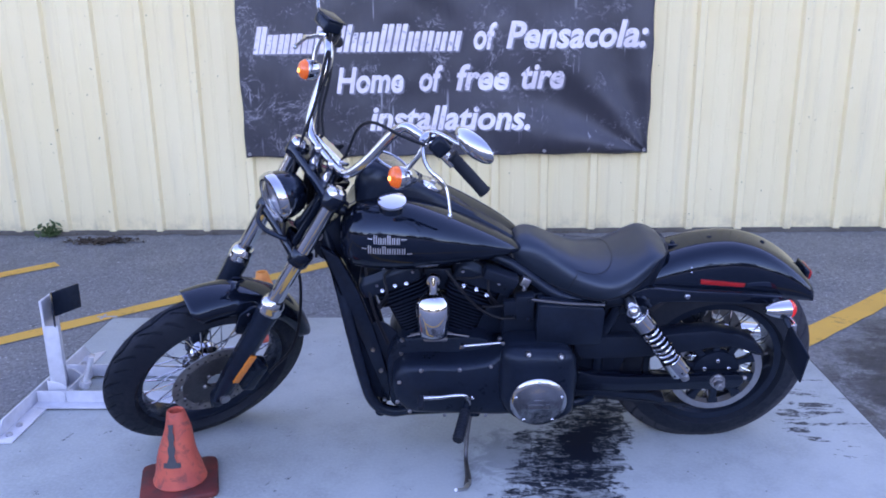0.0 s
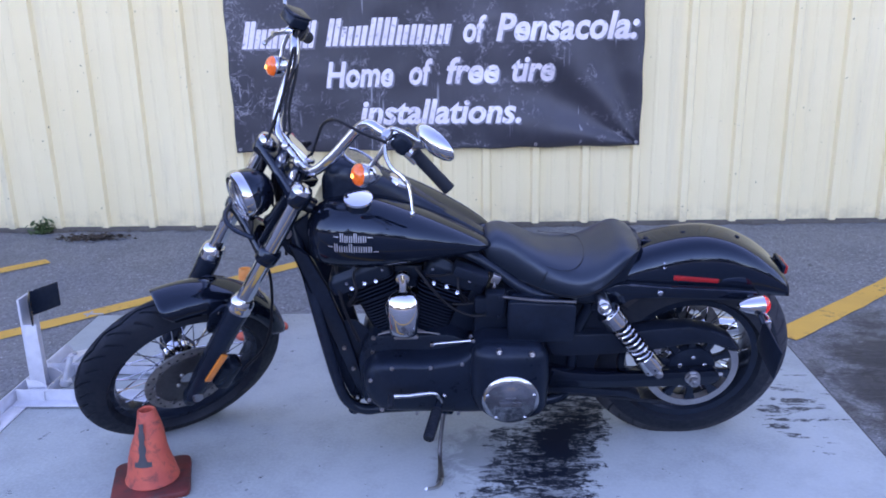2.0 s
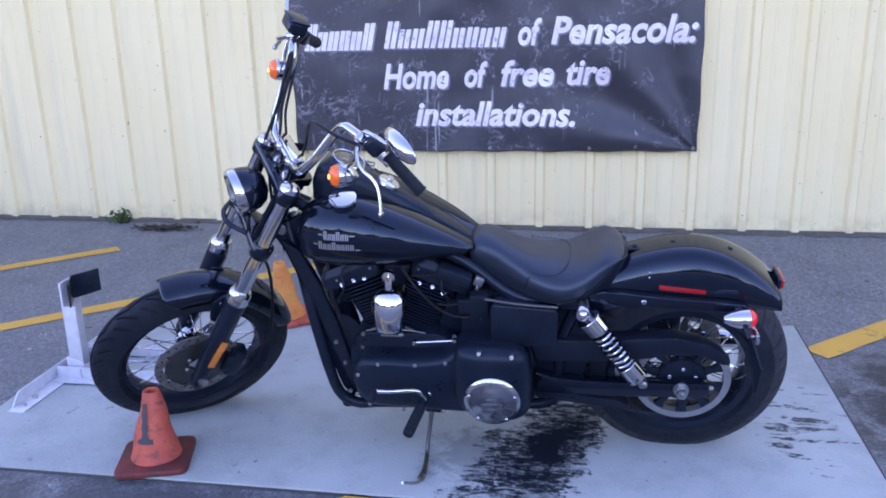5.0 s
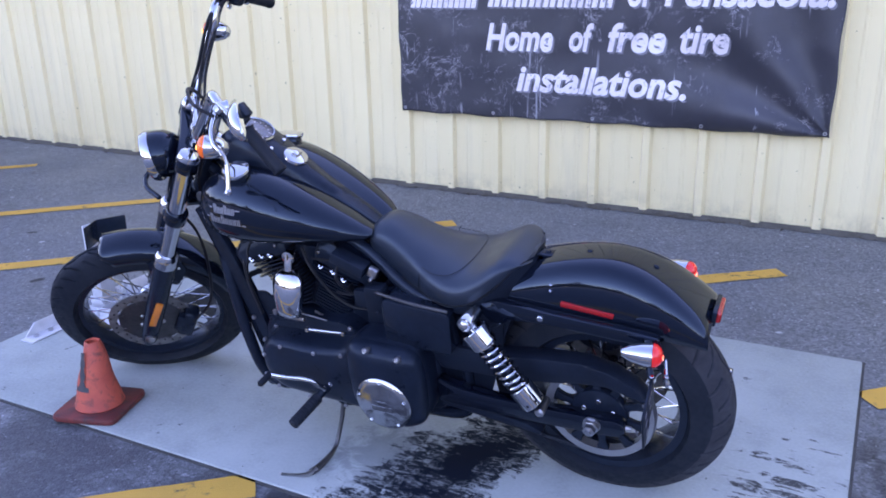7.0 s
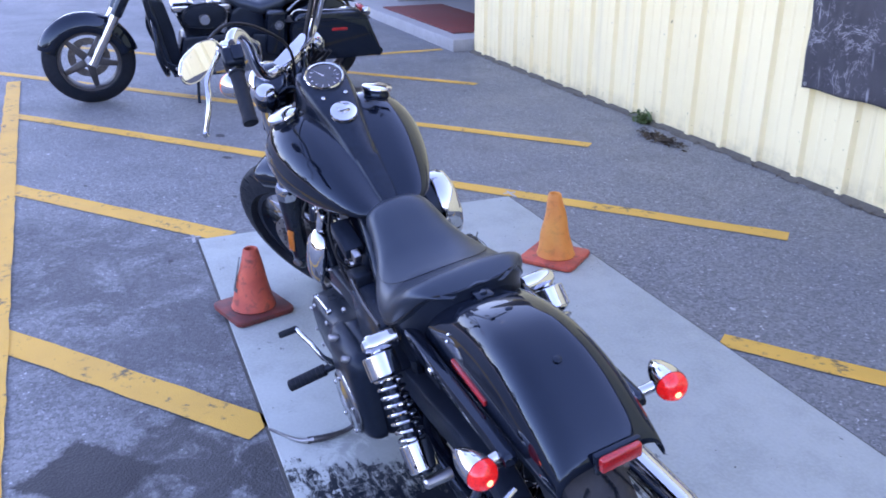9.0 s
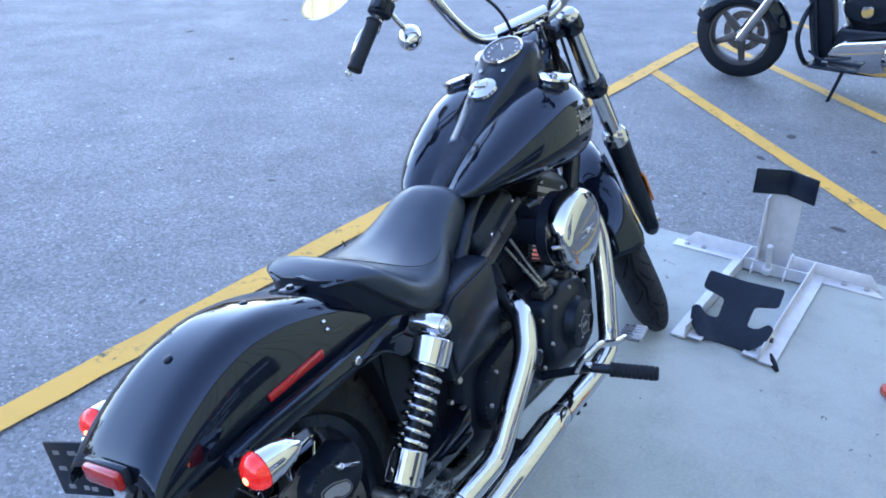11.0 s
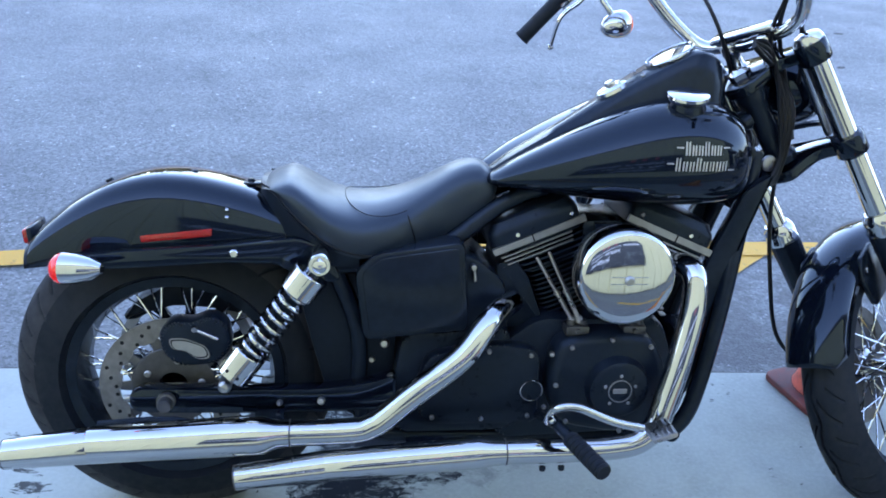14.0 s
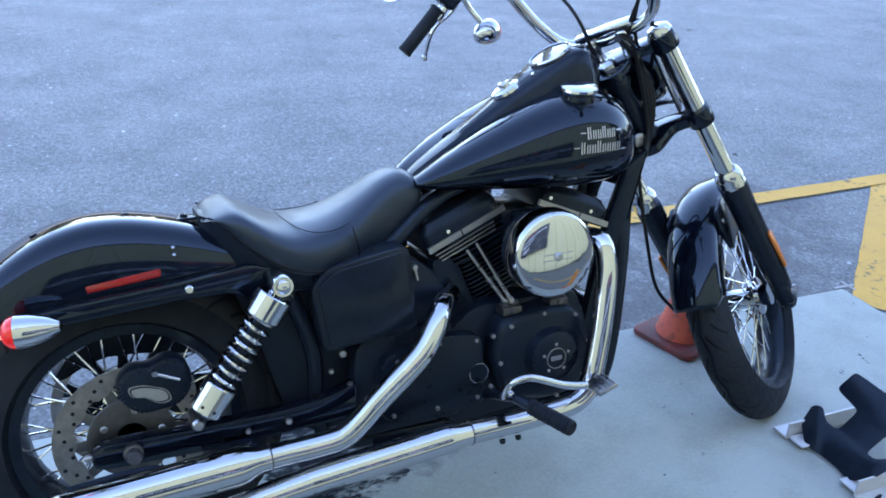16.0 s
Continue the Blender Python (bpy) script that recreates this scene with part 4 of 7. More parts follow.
def add_spokes(wheel, o, hub_r, rim_r, hub_y, count, mat, m=Matrix.Identity(4), r=0.0022):
    """Crossed wire spokes, each an object on one shared mesh."""
    if "me" not in UNIT_SPOKE:
        bm = lathe([(0, 0), (1, 0), (1, 1), (0, 1)], 6)
        sharpen(bm)
        me = bpy.data.meshes.new("spoke")
        bm.to_mesh(me)
        bm.free()
        me.materials.append(mat)
        UNIT_SPOKE["me"] = me
    o = Vector(o)
    for i in range(count):
        side = 1 if i % 2 else -1
        lean = 0.62 if (i // 2) % 2 else -0.62
        a = 2 * math.pi * i / count
        p = o + Vector((hub_r * math.cos(a + lean), side * hub_y, hub_r * math.sin(a + lean)))
        q = o + Vector((rim_r * math.cos(a), side * 0.008, rim_r * math.sin(a)))
        d = q - p
        mm = Matrix.Translation(p) @ d.to_track_quat("Z", "Y").to_matrix().to_4x4() @ Matrix.Diagonal((r, r, d.length, 1))
        ob = new("spoke", UNIT_SPOKE["me"])
        ob.parent = wheel
        ob.matrix_basis = m @ mm


def dome(outline, steps):
    """A casting that swells from its outline: (share of the outline, y) steps."""
    cx, cz = sum(p[0] for p in outline) / len(outline), sum(p[1] for p in outline) / len(outline)
    hx, hz = max(abs(p[0] - cx) for p in outline), max(abs(p[1] - cz) for p in outline)
    loops = []
    for inset, y in steps:
        loops.append([(cx + (x - cx) * (1 - inset / hx), y, cz + (z - cz) * (1 - inset / hz)) for x, z in outline])
    return rings(loops)


def disc_mesh(o, r0, r1, t):
    """A drilled brake disc with a wavy inner edge."""
    n = 96
    rows = []
    for i in range(n):
        a = 2 * math.pi * i / n
        rin = r0 + 0.006 * (1 if (i // 4) % 2 else 0)
        c, s = math.cos(a), math.sin(a)
        rows.append([(o[0] + rr * c, o[1] + y, o[2] + rr * s) for rr, y in ((rin, -t), (r1, -t), (r1, t), (rin, t))])
    return rings(rows, False, True)


def make_rear_wheel(root):
    o = (0.822, 0, 0.331)
    w = part("rear_wheel", lathe([(0.205, -0.062), (0.226, -0.064), (0.228, -0.058), (0.214, -0.05), (0.2, -0.02), (0.2, 0.02), (0.214, 0.05), (0.228, 0.058), (0.226, 0.064), (0.205, 0.062), (0.192, 0.02), (0.192, -0.02)], 72, o, (0, 1, 0), True), SATIN, root, "black laced rear wheel rim")
    part("tyre", tyre_mesh(o, 0.338, 0.080, 0.224, 720, 18), RUBBER, w, "wide black rear tyre with angled grooves").data.materials.append(TREAD)
    part("hub", lathe([(0, -0.09), (0.05, -0.09), (0.05, -0.06), (0.032, -0.05), (0.032, 0.05), (0.055, 0.06), (0.055, 0.085), (0, 0.085)], 28, o, (0, 1, 0)), CHROME, w, "chrome wheel hub")
    add_spokes(w, o, 0.045, 0.2, 0.058, 40, CHROME)
    # drive sprocket on the left
    ring = lathe([(0.128, -0.108), (0.149, -0.108), (0.151, -0.104), (0.151, -0.080), (0.128, -0.080)], 72, o, (0, 1, 0), True)
    sp = part("sprocket", ring, ALU, w, "bright toothed belt sprocket ring")
    arms = []
    for i in range(10):
        m = Matrix.Translation(o) @ Matrix.Rotation(radians(36 * i + 14), 4, "Y")
        arms.append(plate(rounded([(0.06, -0.015), (0.10, -0.009), (0.132, -0.020), (0.132, 0.020), (0.10, 0.009), (0.06, 0.015)], 0.012, 3), -0.106, -0.088, "y", 0.003))
        bmesh.ops.transform(arms[-1], matrix=m, verts=arms[-1].verts)
    each("sprocket_arm", arms, SATIN, sp)
    part("sprocket_spider", lathe([(0, -0.11), (0.074, -0.11), (0.078, -0.104), (0.078, -0.084), (0, -0.084)], 40, o, (0, 1, 0)), SATIN, sp)
    each("sprocket_bolt", [bolt((o[0] + 0.042 * math.cos(a), -0.11, o[2] + 0.042 * math.sin(a)), (0, -1, 0), 0.007, 0.006) for a in (0.3 + i * 1.2566 for i in range(5))], CHROME, sp)
    part("axle_nut", joined(lathe([(0, 0), (0.022, 0), (0.022, 0.012), (0.017, 0.014), (0.017, 0.028), (0.008, 0.03), (0.008, 0.038), (0, 0.038)], 6, (0.815, -0.155, 0.325), (0, -1, 0)), lathe([(0, 0), (0.024, 0), (0.024, 0.006), (0, 0.006)], 24, (0.815, -0.15, 0.325), (0, -1, 0))), STEEL, w)
    part("axle_end", lathe([(0.007, 0.016), (0.013, 0.017), (0.015, 0.012), (0.015, 0), (0.019, -0.002), (0.019, -0.012), (0, -0.012), (0, 0.006), (0.007, 0.006)], 24, (0.826, 0.172, 0.327), (0, 1, 0)), DARKSTEEL, w)
    # brake disc and caliper on the right
    dsk = part("brake_disc", disc_mesh((0.822, 0.098, 0.331), 0.104, 0.149, 0.003), ROTOR, w, "drilled steel brake disc")
    part("disc_carrier", lathe([(0.03, -0.002), (0.084, -0.002), (0.086, 0.0), (0.084, 0.002), (0.03, 0.002)], 48, (0.822, 0.099, 0.331), (0, 1, 0), True), DARKSTEEL, dsk, "dark disc carrier")
    for i in range(10):
        part("disc_arm", plate(rounded([(0.078, -0.012), (0.109, -0.009), (0.109, 0.009), (0.078, 0.012)], 0.004, 2), 0.0955, 0.0995, "y", 0.001), DARKSTEEL, dsk, m=Matrix.Translation((0.822, 0, 0.331)) @ Matrix.Rotation(radians(36 * i), 4, "Y"))
    each("disc_bolt", [bolt((0.822 + 0.058 * math.cos(a), 0.1005, 0.331 + 0.058 * math.sin(a)), (0, 1, 0), 0.0075, 0.006) for a in (0.5 + i * 1.2566 for i in range(5))], STEEL, dsk)
    each("disc_hole", ([lathe([(0, 0), (0.0042, 0), (0.0042, 0.0012), (0, 0.0012)], 8, (0.822 + rr * math.cos(a), 0.1008, 0.331 + rr * math.sin(a)), (0, 1, 0)) for i in range(40) for a, rr in [(2 * math.pi * i / 40, (0.115, 0.126, 0.138)[i % 3])]]), CABLE, dsk)
    cal = part("brake_caliper", plate(rounded([(0.722, 0.394), (0.80, 0.386), (0.834, 0.415), (0.842, 0.462), (0.812, 0.492), (0.775, 0.484), (0.742, 0.502), (0.704, 0.486), (0.694, 0.43)], 0.020, 4), 0.085, 0.135, "y", 0.010), WRINKLE, w, "black rear brake caliper")

    shape = [(0.814, 0.428), (0.822, 0.452), (0.790, 0.453), (0.746, 0.434), (0.738, 0.408), (0.764, 0.405), (0.790, 0.426)]
    mid = (0.780, 0.430)
    for sc, y1, mt, lb in ((1.0, 0.1362, ALU, "silver oval badge rim"), (0.88, 0.1368, SATIN, "black oval badge line"), (0.76, 0.1374, STEEL, "plain grey oval badge")):
        part("caliper_badge", plate(rounded([(mid[0] + (x - mid[0]) * (1 - (1 - sc) * 0.6), mid[1] + (z - mid[1]) * sc) for x, z in shape], 0.016, 5), 0.134, y1, "y", 0), mt, cal, lb)
    part("banjo_bolt", joined(bolt((0.767, 0.134, 0.474), (0, 1, 0), 0.008, 0.012), rod((0.765, 0.142, 0.473), (0.722, 0.142, 0.452), 0.004)), CHROME, cal)


def make_front_wheel(root):
    o = (-0.013, 0, 0.352)
    w = part("front_wheel", lathe([(0.232, -0.036), (0.252, -0.038), (0.254, -0.033), (0.240, -0.028), (0.228, -0.012), (0.228, 0.012), (0.240, 0.028), (0.254, 0.033), (0.252, 0.038), (0.232, 0.036), (0.221, 0.012), (0.221, -0.012)], 72, o, (0, 1, 0), True), SATIN, root, "black laced front wheel rim", FORK)
    part("tyre", tyre_mesh(o, 0.342, 0.058, 0.250, 720, 18), RUBBER, w, "black front tyre with angled grooves", FORK)
    part("hub", lathe([(0, -0.062), (0.045, -0.062), (0.047, -0.045), (0.03, -0.035), (0.026, 0), (0.03, 0.03), (0.052, 0.036), (0.054, 0.055), (0.03, 0.06), (0.03, 0.085), (0, 0.085)], 32, o, (0, 1, 0)), CHROME, w, "polished chrome wheel hub", FORK)
    add_spokes(w, o, 0.042, 0.228, 0.038, 40, CHROME, FORK)
    d = part("brake_disc", disc_mesh((o[0], -0.066, o[2]), 0.112, 0.146, 0.0025), ROTOR, w, "worn steel brake disc", FORK)
    part("disc_carrier", joined(lathe([(0.03, -0.003), (0.112, -0.003), (0.112, 0.003), (0.03, 0.003)], 40, (o[0], -0.065, o[2]), (0, 1, 0), True), *[lathe([(0, -0.006), (0.008, -0.006), (0.008, 0.004), (0, 0.004)], 12, (o[0] + 0.108 * math.cos(a), -0.066, o[2] + 0.108 * math.sin(a)), (0, 1, 0)) for a in (i * 0.7854 for i in range(8))]), DARKSTEEL, d, "dark disc carrier with buttons", FORK)
    each("disc_bolt", ([bolt((o[0] + 0.04 * math.cos(a), -0.068, o[2] + 0.04 * math.sin(a)), (0, -1, 0), 0.007, 0.007) for a in (0.2 + i * 1.2566 for i in range(5))]), STEEL, d, "", FORK)
    each("disc_hole", ([lathe([(0, 0), (0.004, 0), (0.004, 0.0012), (0, 0.0012)], 8, (o[0] + rr * math.cos(a), -0.0687, o[2] + rr * math.sin(a)), (0, -1, 0)) for i in range(32) for a, rr in [(2 * math.pi * i / 32, (0.120, 0.129, 0.138)[i % 3])]]), CABLE, d, "", FORK)
    part("caliper", joined(box(o[0] + 0.118, -0.075, o[2] + 0.045, 0.052, 0.062, 0.12, 0.012, 3), box(o[0] + 0.1, -0.09, o[2] + 0.045, 0.05, 0.03, 0.08, 0.008)), SATIN, w, "black front brake caliper", FORK)
    each("axle_nut", [lathe([(0, 0), (0.017, 0), (0.017, 0.014), (0.01, 0.018), (0, 0.018)], 12, (o[0], -0.142, o[2]), (0, -1, 0)), lathe([(0, 0), (0.015, 0), (0.015, 0.016), (0, 0.016)], 12, (o[0], 0.142, o[2]), (0, 1, 0))], STEEL, w, "", FORK)


def make_fork(root):
    for s in (-1, 1):
        y = s * 0.122
        lo, hi = Vector((-0.013, y, 0.33)), Vector((-0.084, y, 1.21))
        d = hi - lo
        leg = part("fork_leg", lathe([(0, 0.38), (0.0245, 0.38), (0.0245, 0.85), (0, 0.85)], 26, lo, d), CHROME, root, "chrome fork tube", FORK)
        part("fork_slider", lathe([(0, -0.03), (0.018, -0.03), (0.025, -0.015), (0.028, 0.03), (0.032, 0.09), (0.034, 0.2), (0.035, 0.33), (0.037, 0.385), (0.037, 0.402), (0, 0.402)], 28, lo, d), SATIN, leg, "black lower fork slider", FORK)
        part("fork_collar", lathe([(0.025, 0.398), (0.0385, 0.398), (0.0395, 0.408), (0.037, 0.416), (0.0385, 0.424), (0.035, 0.436), (0.029, 0.446), (0.025, 0.446)], 28, lo, d, True), CHROME, leg, "chrome dust collar", FORK)
        part("fork_cap", lathe([(0, 0.846), (0.030, 0.846), (0.032, 0.856), (0.031, 0.866), (0.026, 0.876), (0.012, 0.882), (0, 0.882)], 24, lo, d), CHROME, leg, "chrome fork cap", FORK)
        part("reflector", box(-0.024, y + s * 0.037, 0.50, 0.024, 0.008, 0.122, 0.003), AMBER, leg, "amber side reflector strip", FORK)
        part("axle_clamp", box(-0.013, y, 0.352, 0.052, 0.05, 0.075, 0.014, 3), SATIN, leg, "", FORK)
    for z0, z1, fx, nm in ((0.934, 0.960, -0.061, "lower_triple_clamp"), (1.154, 1.180, -0.080, "upper_triple_clamp")):
        rings_ = [lathe([(0, z0 - 0.01), (0.032, z0 - 0.01), (0.034, z0 - 0.006), (0.034, z1 + 0.006), (0.032, z1 + 0.01), (0, z1 + 0.01)], 24, (fx, sy * 0.122, 0), (0, 0, 1)) for sy in (-1, 1)]
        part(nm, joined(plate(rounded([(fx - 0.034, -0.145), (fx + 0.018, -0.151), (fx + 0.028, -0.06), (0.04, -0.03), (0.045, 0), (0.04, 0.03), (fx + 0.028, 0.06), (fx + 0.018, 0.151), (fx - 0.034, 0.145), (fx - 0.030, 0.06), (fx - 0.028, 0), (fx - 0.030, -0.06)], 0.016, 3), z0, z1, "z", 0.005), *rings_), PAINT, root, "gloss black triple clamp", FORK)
    part("steering_nut", lathe([(0, 1.18), (0.024, 1.18), (0.024, 1.198), (0.012, 1.205), (0, 1.205)], 6, (0, 0, 0), (0, 0, 1)), CHROME, root, "", FORK)
    part("steering_neck", lathe([(0, 0.97), (0.032, 0.97), (0.035, 0.985), (0.027, 1.0), (0.027, 1.12), (0.035, 1.135), (0.032, 1.154), (0, 1.154)], 28, (0, 0, 0), (0, 0, 1)), SATIN, root, "", FORK)


def make_front_fender(root):
    o = Vector((-0.013, 0, 0.352))
    rows = []
    n = 40
    for i in range(n + 1):
        t = i / n
        a = radians(50 + (139 - 50) * t)
        endf = min(1.0, math.sin(math.pi * min(max(t, 0.0), 1.0)) * 3.2 + 0.42)
        row = []
        for j in range(15):
            q = -1 + 2 * j / 14
            y = 0.071 * math.sin(q * math.pi / 2 * 0.98) * (0.72 + 0.28 * endf)
            drop = 0.058 * abs(q) ** 2.4
            r = 0.366 - drop * endf - 0.004
            row.append((o.x - r * math.cos(a), y, o.z + r * math.sin(a)))
        rows.append(row)
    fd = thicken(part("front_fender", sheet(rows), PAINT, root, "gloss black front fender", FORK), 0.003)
    for s in (-1, 1):
        part("fender_bracket", plate(rounded([(-0.06, 0.57), (0.03, 0.57), (0.04, 0.65), (0.01, 0.69), (-0.06, 0.69), (-0.09, 0.65)], 0.012, 3), s * 0.062, s * 0.074, "y", 0.002), SATIN, fd, "", FORK)
        each("fender_bolt", [bolt((x, s * 0.074, z), (0, s, 0), 0.006, 0.005) for x, z in ((-0.06, 0.66), (0.01, 0.66))], CHROME, fd, "", FORK)


def make_headlight(root):
    o, d = P(0.128, -0.007, 1.039), Vector((-0.853, -0.05, -0.515)).normalized()
    shell = part("headlight", lathe([(r * 0.93, h * 0.95) for r, h in [(0, -0.068), (0.03, -0.064), (0.055, -0.050), (0.072, -0.024), (0.078, 0.004), (0.079, 0.03), (0.07, 0.032), (0.05, -0.02), (0.0, -0.03)]], 36, o, d), PAINT, root, "gloss black headlight shell", STEER)
    part("trim_ring", lathe([(r * 0.93, h * 0.95) for r, h in [(0.074, 0.018), (0.0825, 0.02), (0.085, 0.032), (0.080, 0.047), (0.069, 0.05), (0.068, 0.036)]], 40, o, d, True), CHROME, shell, "chrome headlight trim ring", STEER)
    part("reflector_bowl", lathe([(r * 0.93, h * 0.95) for r, h in [(0.066, 0.03), (0.056, 0.005), (0.03, -0.012), (0.0, -0.016)]], 32, o, d), BOWL, shell, "", STEER)
    # The bulb's amber colour stands in for the turn signal's orange reflection.
    part("bulb", lathe([(r * 0.93, h * 0.95) for r, h in [(0, -0.012), (0.008, -0.01), (0.009, 0.014), (0.004, 0.02), (0, 0.021)]], 14, o, d), AMBER, shell, "", STEER)
    part("lens", lathe([(r * 0.93, h * 0.95) for r, h in [(0, 0.060), (0.03, 0.057), (0.055, 0.049), (0.068, 0.040), (0.068, 0.037), (0.055, 0.045), (0.03, 0.053), (0, 0.056)]], 36, o, d), GLASS, shell, "clear headlight lens", STEER)
    part("headlight_bracket", joined(plate(rounded([(-0.10, 0.93), (-0.07, 0.93), (-0.055, 1.13), (-0.085, 1.13)], 0.01, 2), -0.09, -0.084, "y", 0.001), plate(rounded([(-0.10, 0.93), (-0.07, 0.93), (-0.055, 1.13), (-0.085, 1.13)], 0.01, 2), 0.084, 0.09, "y", 0.001), tube([P(0.12, 0.085, 0.94), P(0.16, 0.03, 0.93), P(0.16, -0.03, 0.93), P(0.12, -0.085, 0.94)], 0.008, 8, 4)), SATIN, root, "black headlight bracket", STEER)


def make_bars(root):
    half = [(0.045, 0.0, 1.185), (0.050, 0.045, 1.190), (0.057, 0.100, 1.198), (0.059, 0.134, 1.226), (0.0545, 0.164, 1.294), (0.048, 0.193, 1.393), (0.048, 0.224, 1.434), (0.036, 0.258, 1.440), (0.005, 0.305, 1.438), (-0.05, 0.352, 1.416)]
    pts = [P(f, -l, s) for f, l, s in half[::-1]] + [P(*h) for h in half[1:]]
    bars = part("handlebar", tube(pts, 0.0145, 16, 5), CHROME, root, "tall curved chrome handlebar", STEER)
    for l in (-0.042, 0.042):
        part("riser", joined(lathe([(0, 1.132), (0.022, 1.132), (0.019, 1.147), (0.017, 1.165), (0.021, 1.176), (0, 1.176)], 20, P(0.047, l, 0), (0, 0, 1)), box(-0.048, -l, 1.188, 0.046, 0.034, 0.034, 0.012, 3)), CHROME, bars, "chrome handlebar riser", STEER)
    part("top_clamp", box(-0.048, 0, 1.212, 0.042, 0.150, 0.016, 0.006, 2), CHROME, bars, "chrome riser clamp", STEER)
    for s in (-1, 1):
        def Q(f, l, sx):
            return P(f, s * l, sx)
        g0, g1 = Vector(Q(-0.036, 0.339, 1.434)), Vector(Q(-0.132, 0.428, 1.388))
        d = (g1 - g0)
        L = d.length
        prof = [(0.0, 0), (0.019, 0), (0.021, 0.004), (0.0175, 0.008)]
        for i in range(9):
            h = 0.012 + (L - 0.02) * i / 8
            prof += [(0.0178, h), (0.0172, h + 0.004)]
        prof += [(0.0195, L - 0.006), (0.018, L), (0.0, L + 0.001)]
        part("grip", lathe(prof, 22, g0, d), RUBBER, bars, "black rubber hand grip", STEER)
        # switch housing
        c = Vector(Q(-0.012, 0.315, 1.442))
        mm = Matrix.Translation(c) @ d.to_track_quat("Z", "Y").to_matrix().to_4x4()
        sw = part("switch_housing", joined(box(0, 0, -0.004, 0.052, 0.05, 0.052, 0.012, 3, mm), box(0.012, 0.02, -0.004, 0.03, 0.03, 0.04, 0.006, 2, mm)), SATIN, bars, "black switch housing", STEER)
        part("switch_button", joined(box(0.0, -0.027, 0.004, 0.014, 0.006, 0.012, 0.002, 2, mm), box(0.0, -0.027, -0.014, 0.012, 0.006, 0.010, 0.002, 2, mm)), PLASTIC, sw, "", STEER)
        piv = Vector(Q(0.04, 0.298, 1.436))
        part("lever_perch", joined(tube([Q(0.012, 0.285, 1.45), Q(0.03, 0.29, 1.445), piv], [0.02, 0.017, 0.013], 12, 3)), CHROME, bars, "chrome lever perch", STEER)
        tip = Q(-0.014, 0.462, 1.322)
        part("lever", joined(tube([piv, Q(0.045, 0.335, 1.408), Q(0.036, 0.368, 1.392), Q(0.014, 0.396, 1.386), Q(-0.002, 0.420, 1.369), tip], [0.006, 0.0055, 0.0055, 0.0055, 0.005, 0.0045], 10, 5, 1.3), lathe([(0, -0.009), (0.006, -0.007), (0.009, 0), (0.006, 0.007), (0, 0.009)], 12, tip, (0, 0, 1))), CHROME, bars, "polished control lever", STEER)
        # mirror
        mc = Vector(Q(0.0, 0.415, 1.514) if s > 0 else Q(0.03, 0.43, 1.60))
        part("mirror_stalk", tube([Q(0.03, 0.30, 1.452), Q(0.045, 0.315, 1.478), *((Q(0.03, 0.35, 1.488), Q(0.012, 0.385, 1.492)) if s > 0 else (Q(0.05, 0.36, 1.51), Q(0.045, 0.40, 1.555))), mc], 0.0055, 10, 5), CHROME, bars, "chrome mirror stalk", STEER)
        face = Vector((0.80, 0.10 * s, 0.48)).normalized()
        wide = Vector((0.12, -s * 0.97, 0.0))
        wide = (wide - face * wide.dot(face)).normalized()
        high = face.cross(wide)
        loops = []
        for k, sc, dd in ((0, 0.25, -0.026), (1, 0.62, -0.020), (2, 0.9, -0.008), (3, 1.0, 0.002), (4, 0.985, 0.006), (5, 0.93, 0.0055)):
            loops.append([mc + face * dd + wide * (0.074 * sc * math.cos(a) + 0.004) + high * (0.032 * sc * math.sin(a) * (1 + 0.22 * math.cos(a))) for a in (2 * math.pi * i / 36 for i in range(36))])
        mir = part("mirror", rings(loops), CHROME, bars, "chrome teardrop mirror", STEER)
        part("mirror_glass", rings([[mc + face * dd + wide * (0.074 * 0.92 * math.cos(a) + 0.004) + high * (0.032 * 0.92 * math.sin(a) * (1 + 0.22 * math.cos(a))) for a in (2 * math.pi * i / 36 for i in range(36))] for dd in (0.0045, 0.0072)]), MIRROR, mir, "mirror glass", STEER)
        # turn signal
        sc_ = Vector(Q(0.034, 0.283, 1.314 if s > 0 else 1.326))
        fd = Vector((-0.93, 0.12, -0.24)).normalized()
        part("signal_stalk", tube([Q(0.03, 0.30, 1.43), Q(0.03, 0.298, 1.39), Q(0.028, 0.287, 1.352), sc_], [0.008, 0.007, 0.007, 0.01], 10, 4), CHROME, bars, "chrome signal stalk", STEER)
        sg = part("turn_signal", lathe([(0, -0.052), (0.012, -0.049), (0.024, -0.034), (0.031, -0.012), (0.033, 0.008), (0.031, 0.012), (0.0, 0.01)], 26, sc_, fd), CHROME, bars, "chrome bullet turn signal", STEER)
        part("signal_lens", lathe([(0.0, 0.01), (0.0305, 0.011), (0.030, 0.017), (0.024, 0.026), (0.012, 0.031), (0, 0.032)], 24, sc_, fd), AMBERLIT, sg, "lit amber signal lens", STEER)
        part("bulb", lathe([(0, 0.028), (0.007, 0.029), (0.006, 0.0335), (0, 0.0345)], 14, sc_ + Vector((0, 0, -0.004)), fd), BULBAMBER, sg, "glowing amber bulb", STEER)
    # brake reservoir on the right grip
    part("brake_reservoir", joined(box(-0.035, 0.292, 1.482, 0.062, 0.075, 0.036, 0.008, 3)), SATIN, bars, "black square brake fluid reservoir", STEER)
    part("reservoir_lid", box(-0.035, 0.292, 1.503, 0.066, 0.078, 0.008, 0.003), SATIN, bars, "", STEER)
